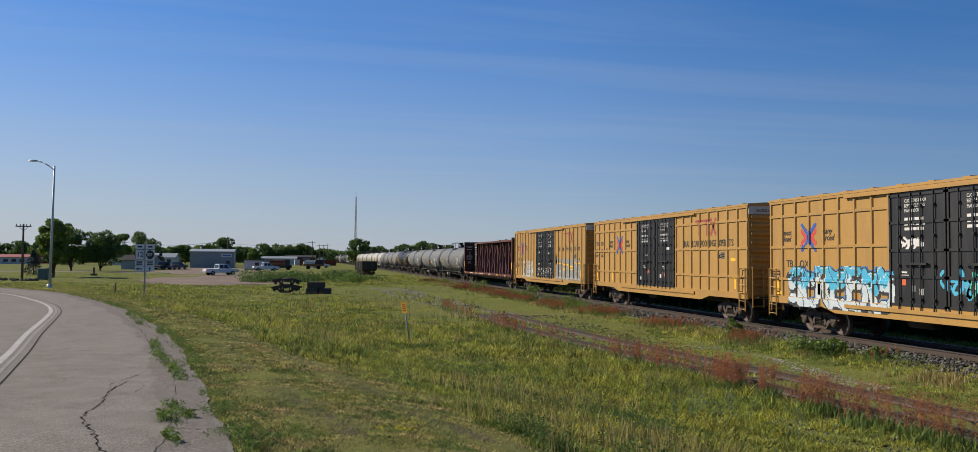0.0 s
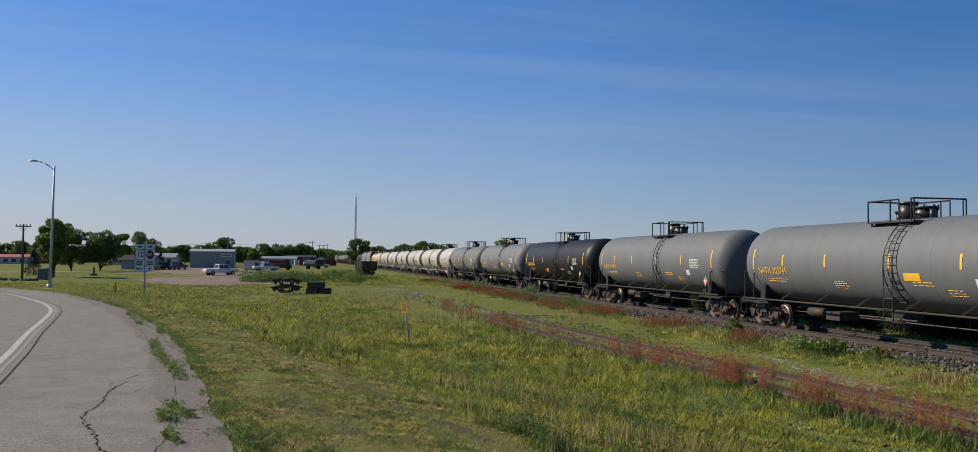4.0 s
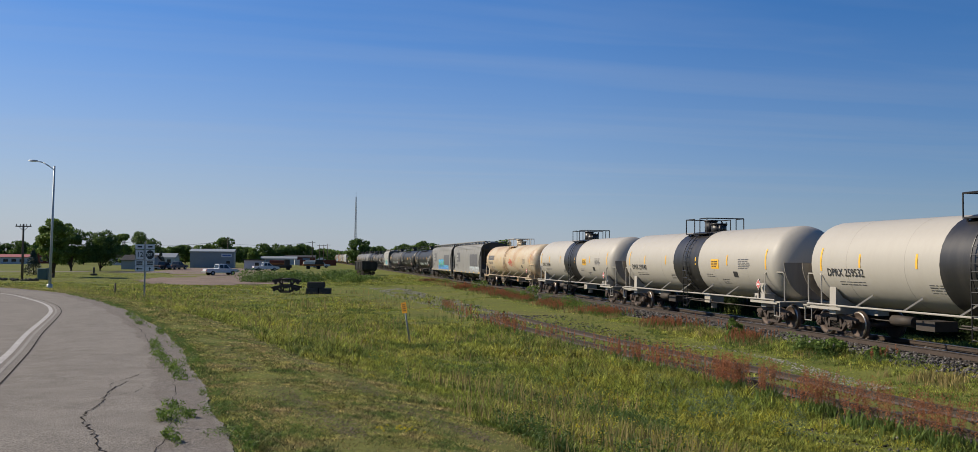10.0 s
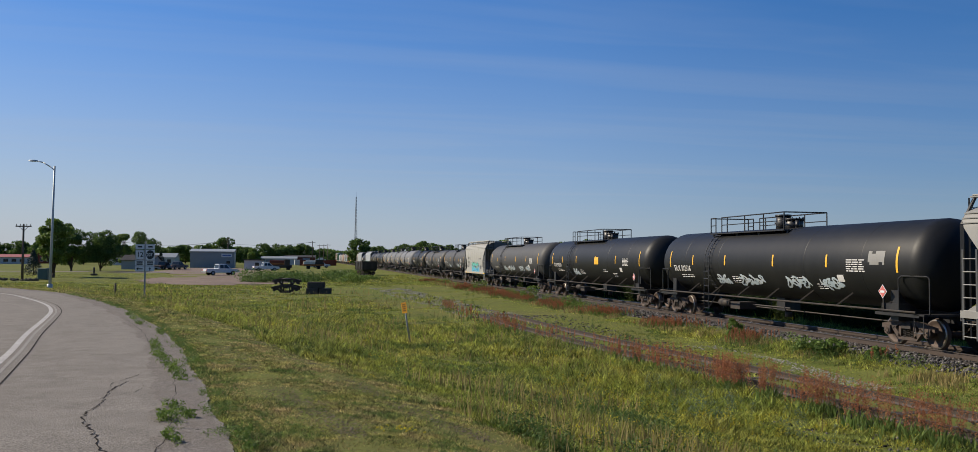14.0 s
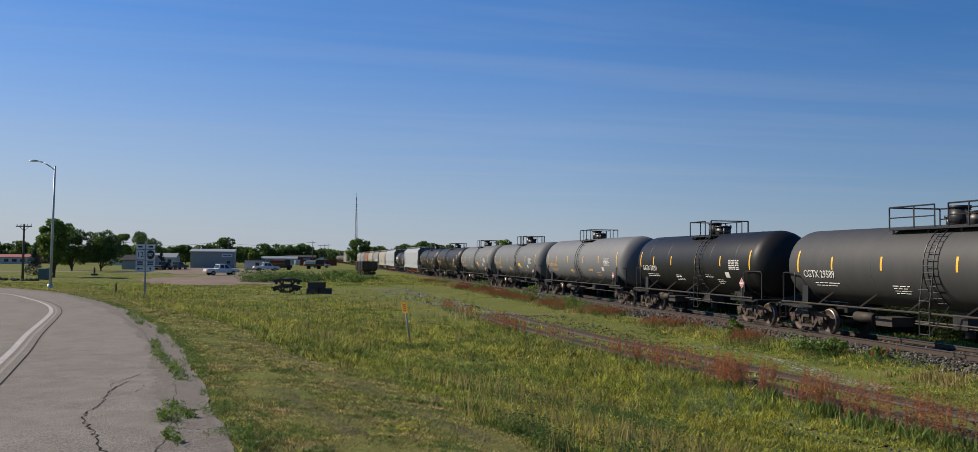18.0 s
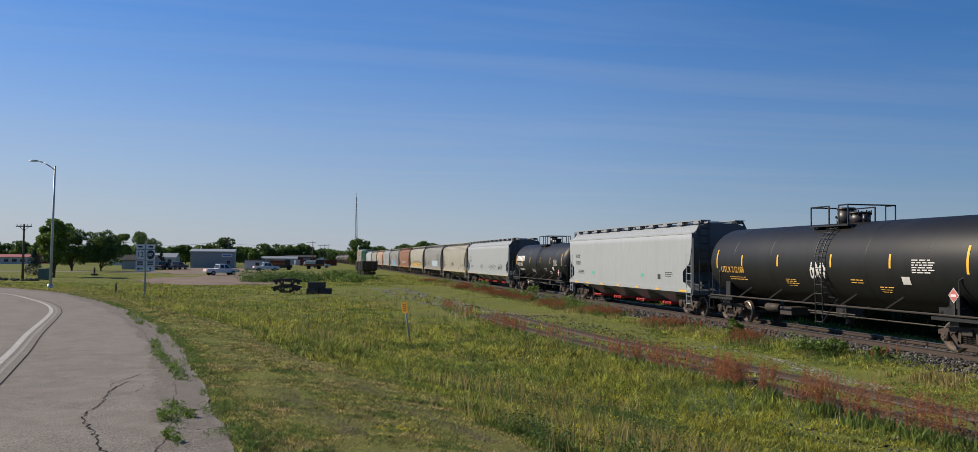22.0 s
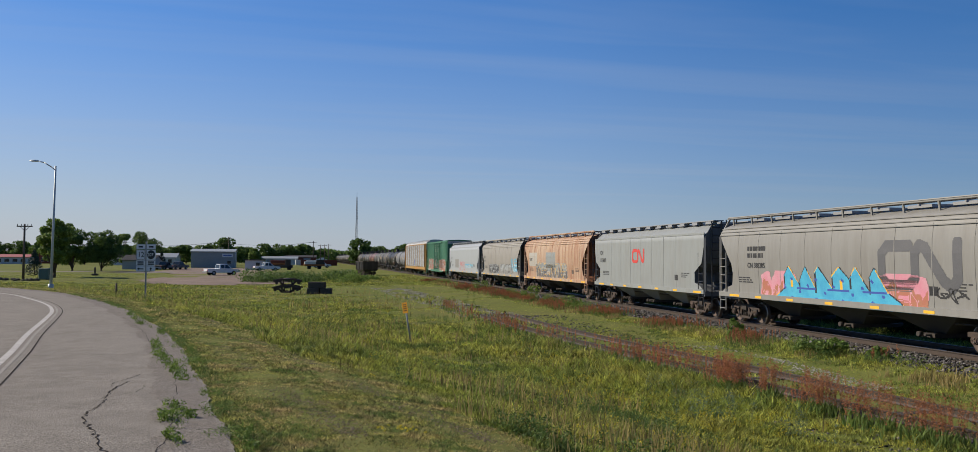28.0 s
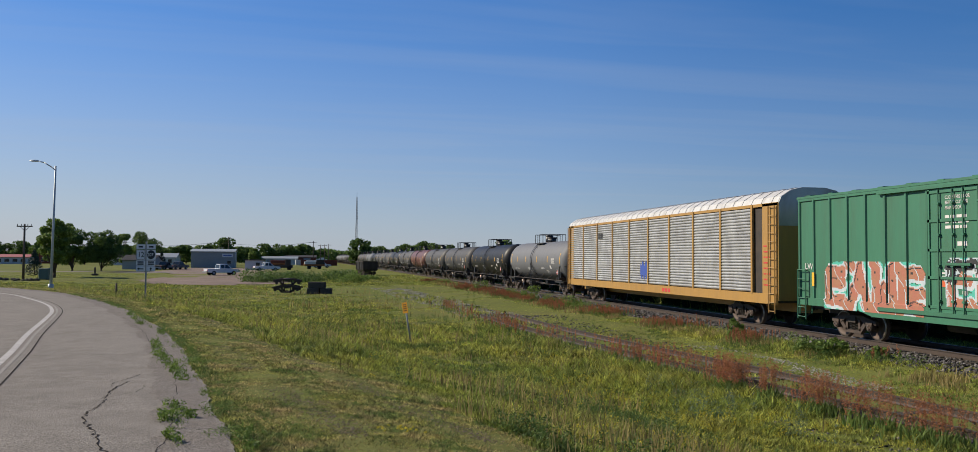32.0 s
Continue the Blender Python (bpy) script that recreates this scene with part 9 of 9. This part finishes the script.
def sprigs(name, x, y, height, count, size, mats, label, seed, stem=True, base=0.0, wide=0.25):
    """Upright plants: leaves or seeds (small triangles) crowded round a stem."""
    r = np.random.default_rng(seed)
    n = len(x)
    z = ground_height(x, y) - 0.02
    t = r.uniform(base, 1, (n, count)) ** 0.8
    h = height * r.uniform(0.7, 1.15, n)
    sway = r.normal(0, 0.12, (n, 2))
    c = np.stack([x[:, None] + sway[:, :1] * t * h[:, None] + r.normal(0, 1, (n, count)) * wide * h[:, None] * 0.25, y[:, None] + sway[:, 1:] * t * h[:, None] + r.normal(0, 1, (n, count)) * wide * h[:, None] * 0.25, z[:, None] + t * h[:, None]], -1).reshape(-1, 3)
    s = np.repeat(size, count) if np.ndim(size) else np.full(n * count, size)
    a = r.normal(0, 1, (n * count, 3))
    b = r.normal(0, 1, (n * count, 3))
    a /= np.linalg.norm(a, axis=1)[:, None]
    b /= np.linalg.norm(b, axis=1)[:, None]
    co = np.stack([c - a * s[:, None] * 0.5, c + b * s[:, None] * 0.35, c + a * s[:, None] * 0.6], 1).reshape(-1, 3)
    tri = np.arange(len(co)).reshape(-1, 3)
    return tagged(part(name, fast_mesh(name, co, tri, mats)), label, "plants", kind="stuff")


sprigs("mown_weeds", low_x, low_y, np.full(len(low_x), 0.05), 10, 0.022 + 0.0008 * low_f, [M["weed"]], "flat dark weeds in the mown strip", 59, wide=1.2)

# red dock along the siding and at the foot of the bank
r = np.random.default_rng(40)
n = 8500
y = 9.0 + 62 * r.uniform(0, 1, n) ** 1.4
x = siding_x(y) - 1.15 - np.abs(r.normal(0, 0.30, n))
dense = np.interp(y, (9, 11.6, 12.0, 12.6, 12.9, 13.3, 13.7, 14.6, 15.0, 18.6, 19.2, 20.3, 20.8, 23.0, 24.6, 27.5, 30, 33, 36, 39, 43, 48, 51), (0.2, 0.2, 0.8, 0.8, 0.3, 0.6, 0.5, 0.7, 1.3, 1.3, 0.3, 0.3, 0.55, 0.6, 0.45, 0.1, 0.25, 0.45, 0.3, 0.05, 0.18, 0.15, 0.0))
keep = (r.uniform(0, 1, n) < 0.36 * dense) & (clumps(x, y, 0.45, 2.0) > -0.3)
x1, y1 = x[keep], y[keep]
y2 = 22 + 92 * r.uniform(0, 1, 4600) ** 1.3
x2 = TRACK_X - 3.55 + r.normal(0, 0.5, 4600)
keep = clumps(x2, y2, 3.2, 4.0) > 0.0
x1, y1 = np.concatenate([x1, x2[keep]]), np.concatenate([y1, y2[keep]])
sprigs("dock_plants", x1, y1, np.where(x1 < 13, np.where(y1 < 22, 0.80, 0.66), 0.42), 60, 0.028 + 0.0007 * y1, [M["dock"]], "rust-red seeding dock beside the siding", 41, base=0.3, wide=0.065)
blades("dock_leaves", x1, y1, np.full(len(x1), 0.30), np.full(len(x1), 0.03), 0.7, [M["weed"]], "green lower leaves of the dock", 42, per=3, spread=0.06)

def spots(x, y, places):
    """How far inside any of some round patches (x, y, radius) a place lies: 1 in the middle, 0 outside."""
    best = np.zeros(np.shape(x))
    for px_, py_, pr in places:
        best = np.maximum(best, 1 - np.hypot((x - px_) / pr, (y - py_) / (1.5 * pr)))
    return best


# yellow flowers
FLOWERS = ((6.3, 25.0, 1.1), (6.7, 22.8, 1.2), (5.2, 16.6, 1.0), (6.2, 18.0, 1.0), (5.6, 14.6, 0.9), (6.3, 12.6, 1.1), (7.4, 12.8, 1.0), (6.6, 19.6, 0.5), (1.0, 8.6, 0.3), (4.2, 12.8, 0.9), (8.3, 11.4, 1.0), (7.9, 21.0, 0.7), (5.0, 10.6, 0.8))
x, y, f = scatter(60000, (8, 75), 43, 0.60)
keep = (edge_distance(x, y) > 0.5) & (x < siding_x(y) - 1.5) & ((r.uniform(0, 1, len(x)) < 0.42 * spots(x, y, FLOWERS) * (clumps(x, y, 0.5, 3.0) > -0.1)) | on_field(x, y, True) & (clumps(x, y, 2.2, 7.0) > 0.45) & (r.uniform(0, 1, len(x)) < 0.05))
x, y, f = x[keep], y[keep], f[keep]
sprigs("yellow_flowers", x, y, np.where(edge_distance(x, y, MOW) < 0, 0.10, 0.46), 6, 0.022 + 0.0008 * f, [M["flower"]], "small yellow wild flowers in the grass", 44, base=0.75, wide=0.3)

# pale stems that stand over the field
x, y, f = scatter(20000, (8.5, 80), 50, 0.60)
keep = on_field(x, y, True) & (clumps(x, y, 1.4, 2.7) > 0.0) & (x < siding_x(y) - 1.4)
x, y, f = x[keep], y[keep], f[keep]
blades("field_stems", x, y, 0.36 + 0.16 * np.clip(clumps(x, y, 2.0, 5.0), -1, 1), 0.005 + 0.0007 * f, 0.35, [M["straw"]], "pale dry stems standing over the grass", 51)

# darker and silvery broad-leaved weeds
WEEDS = ((3.7, 25.3, 0.9), (4.4, 26.8, 0.8), (1.6, 13.8, 0.3), (6.7, 24.0, 0.9), (5.4, 23.4, 0.7), (6.2, 17.2, 0.6), (7.2, 17.6, 0.8), (5.2, 24.9, 0.5), (0.3, 30.5, 1.2), (-1.2, 33.0, 1.6), (2.0, 31.5, 0.8), (6.6, 15.6, 0.7), (3.6, 19.5, 0.4))
x, y, f = scatter(30000, (9, 110), 45, 0.60)
keep = on_field(x, y, True) & ((r.uniform(0, 1, len(x)) < 0.4 * spots(x, y, WEEDS)) | (clumps(x, y, 1.7, 9.0) + 0.4 * clumps(x, y, 0.45, 1.0) > 0.75))
x, y, f = x[keep], y[keep], f[keep]
sprigs("broad_weeds", x, y, 0.32, 22, 0.045 + 0.0004 * f, [M["broad_leaf"]], "leafy dark green weeds in the field", 46, wide=0.5)
SAGE = ((7.6, 17.6, 0.5), (7.6, 15.8, 0.7), (7.0, 14.3, 0.6), (8.1, 15.0, 0.7), (8.4, 13.0, 0.5))
x, y, f = scatter(9000, (9, 30), 47, 0.60)
keep = on_field(x, y, True) & (r.uniform(0, 1, len(x)) < 0.8 * spots(x, y, SAGE))
sprigs("sage_weeds", x[keep], y[keep], np.full(keep.sum(), 0.55), 40, 0.045, [M["sage"]], "silvery sage weeds standing in the grass", 48, wide=0.25)
# bushes of weeds on the bank of the main track
n = 170
y = 14 + 90 * r.uniform(0, 1, n)
x = TRACK_X - 3.4 + r.normal(0, 0.35, n)
keep = clumps(x, y, 3.0, 1.0) > 0.0
sprigs("bank_weeds", x[keep], y[keep], 0.62, 150, 0.075, [M["leaf_light"]], "light green bushy weeds at the foot of the ballast", 49, wide=0.75)
for k, (sx_, sy_, sw_, sh_) in enumerate(((15.7, 24.2, 1.6, 0.75), (16.2, 23.6, 1.2, 0.6), (16.4, 30.2, 1.1, 0.9), (16.9, 22.5, 0.7, 0.55), (16.3, 50.2, 1.8, 1.0), (16.3, 60.3, 2.0, 1.1), (15.9, 76.5, 2.4, 1.2))):
    me, _ = crown_mesh("shrub", sw_, sh_, -0.1, 0.05, 900, "leaf_light" if k != 0 else "weed", 90 + k, lumps=10)
    tagged(part("shrub", me, None, None, "", pose(sx_, sy_, gz(sx_, sy_) - 0.08)), "low bushy green shrub at the foot of the ballast", "shrub", "shrubs by the ballast")

# straw-coloured tall stems at the foot of the bank
n = 26000
y = 16 + 95 * r.uniform(0, 1, n) ** 1.2
x = TRACK_X - 3.75 + r.normal(0, 0.36, n)
keep = clumps(x, y, 1.3, 6.0) + 0.4 * clumps(x, y, 0.5, 1.0) > 0.0
keep &= r.uniform(0, 1, n) < 0.5
blades("bank_grass", x[keep], y[keep], 0.16 + 0.16 * r.uniform(0, 1, keep.sum()), 0.012 + 0.0006 * y[keep], 0.6, [M["straw"]], "straw and olive stems along the ballast bank", 52)
# a thicket beyond the main track; the train's shade is put into its leaf colour
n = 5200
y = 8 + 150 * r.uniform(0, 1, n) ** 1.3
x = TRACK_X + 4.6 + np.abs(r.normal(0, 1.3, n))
sprigs("thicket", x, y, 1.35 + 0.35 * clumps(x, y, 2.5, 3.0), 90, 0.10 + 0.0012 * y, [M["thicket"]], "dense green thicket beyond the main track, darkened for the train's shade", 53, wide=0.55)

# dark low weeds where the pavement crumbles into the verge
n = 5000
k = r.integers(0, len(edge_fine) - 1, n)
base_ = np.array(edge_fine)[k]
x, y = base_[:, 0] + r.normal(0.06, 0.09, n), base_[:, 1] + r.normal(0, 0.25, n)
f = x * SA + y * CA
keep = (f > 6) & (f < 45) & (clumps(x, y, 0.5, 3.0) > -0.1)
x, y, f = x[keep], y[keep], f[keep]
sprigs("verge_weeds", x, y, 0.09 + 0.05 * clumps(x, y, 0.8, 1.0), 16, 0.022 + 0.0007 * f, [M["weed"]], "low dark weeds along the crumbling pavement edge", 55, wide=0.9)

# weeds that break through the pavement's edge
for k, (right, fwd, size) in enumerate(((-3.32, 9.01, 0.5), (-3.45, 9.0, 0.3), (-3.22, 9.08, 0.3), (-3.56, 9.66, 0.4), (-2.94, 7.96, 0.3), (-4.44, 12.22, 0.6), (-4.8, 13.0, 0.5), (-5.03, 13.54, 0.6), (-5.42, 14.21, 0.6), (-5.75, 14.9, 0.4), (-6.0, 15.37, 0.6), (-6.4, 16.4, 0.5), (-6.77, 17.25, 0.6), (-7.64, 19.85, 0.5), (-7.06, 19.04, 0.5), (-9.39, 22.83, 0.5), (-10.35, 24.84, 0.8), (-11.41, 26.91, 0.5), (-4.82, 14.07, 0.5), (-5.5, 15.73, 0.5), (-2.28, 7.98, 0.5), (-2.15, 7.6, 0.5))):
    px_, py_ = ahead(right, fwd)
    m = 34
    along = np.array(ahead(-0.42, 0.91))
    t_, c_ = r.normal(0, size * 0.45, m), r.normal(0, size * 0.06, m)
    c_ += 0.05 * np.sin(t_ * 9 + k)
    wx, wy = px_ + along[0] * t_ + along[1] * c_, py_ + along[1] * t_ - along[0] * c_
    size *= 0.55
    ww = r.normal(0, 1, (m, 7, 3)) * np.array([0.022, 0.022, 0.0]) * (0.6 + size)
    c = np.stack([wx, wy, np.array([road_z(a, b) for a, b in zip(wx, wy)])], 1)[:, None] + ww
    c[..., 2] += r.uniform(0.0, 0.15 * (0.4 + size), (m, 7))
    c = c.reshape(-1, 3)
    a, b = r.normal(0, 0.015, c.shape), r.normal(0, 0.010, c.shape)
    co = np.stack([c - a, c + b, c + a], 1).reshape(-1, 3)
    tagged(part("pavement_weed", fast_mesh("pavement_weed", co, np.arange(len(co)).reshape(-1, 3), [M["leaf_light"]])), "low green weed growing through the cracked pavement", "weed", "weeds in the pavement")


def motions():
    """The whole train rolls towards the camera at a steady pace."""
    way = ((0, 0.0), (7, 174.2), (14, 349.3), (20, 498.8), (26, 646.9), (32, 793.6))
    for car, y in TRAIN:
        walk(car, [(t, pose(TRACK_X, y - s, 0)) for t, s in way])
    # the wheels spin forwards, as far from one picture to the next as a key may turn; all front axles share their keys, and all rear ones
    keyed = {}
    for wheel, wy in WHEELS:
        if round(wy, 2) not in keyed:
            walk(wheel, [(k / FPS, pose(0, wy, 0.457, 80.0 * k)) for k in range(32 * FPS + 1)])
            keyed[round(wy, 2)] = wheel.animation_data
        else:
            wheel.rotation_mode = "QUATERNION"
            keys = wheel.animation_data_create()
            keys.action = keyed[round(wy, 2)].action
            keys.action_slot = keyed[round(wy, 2)].action_slot


motions()
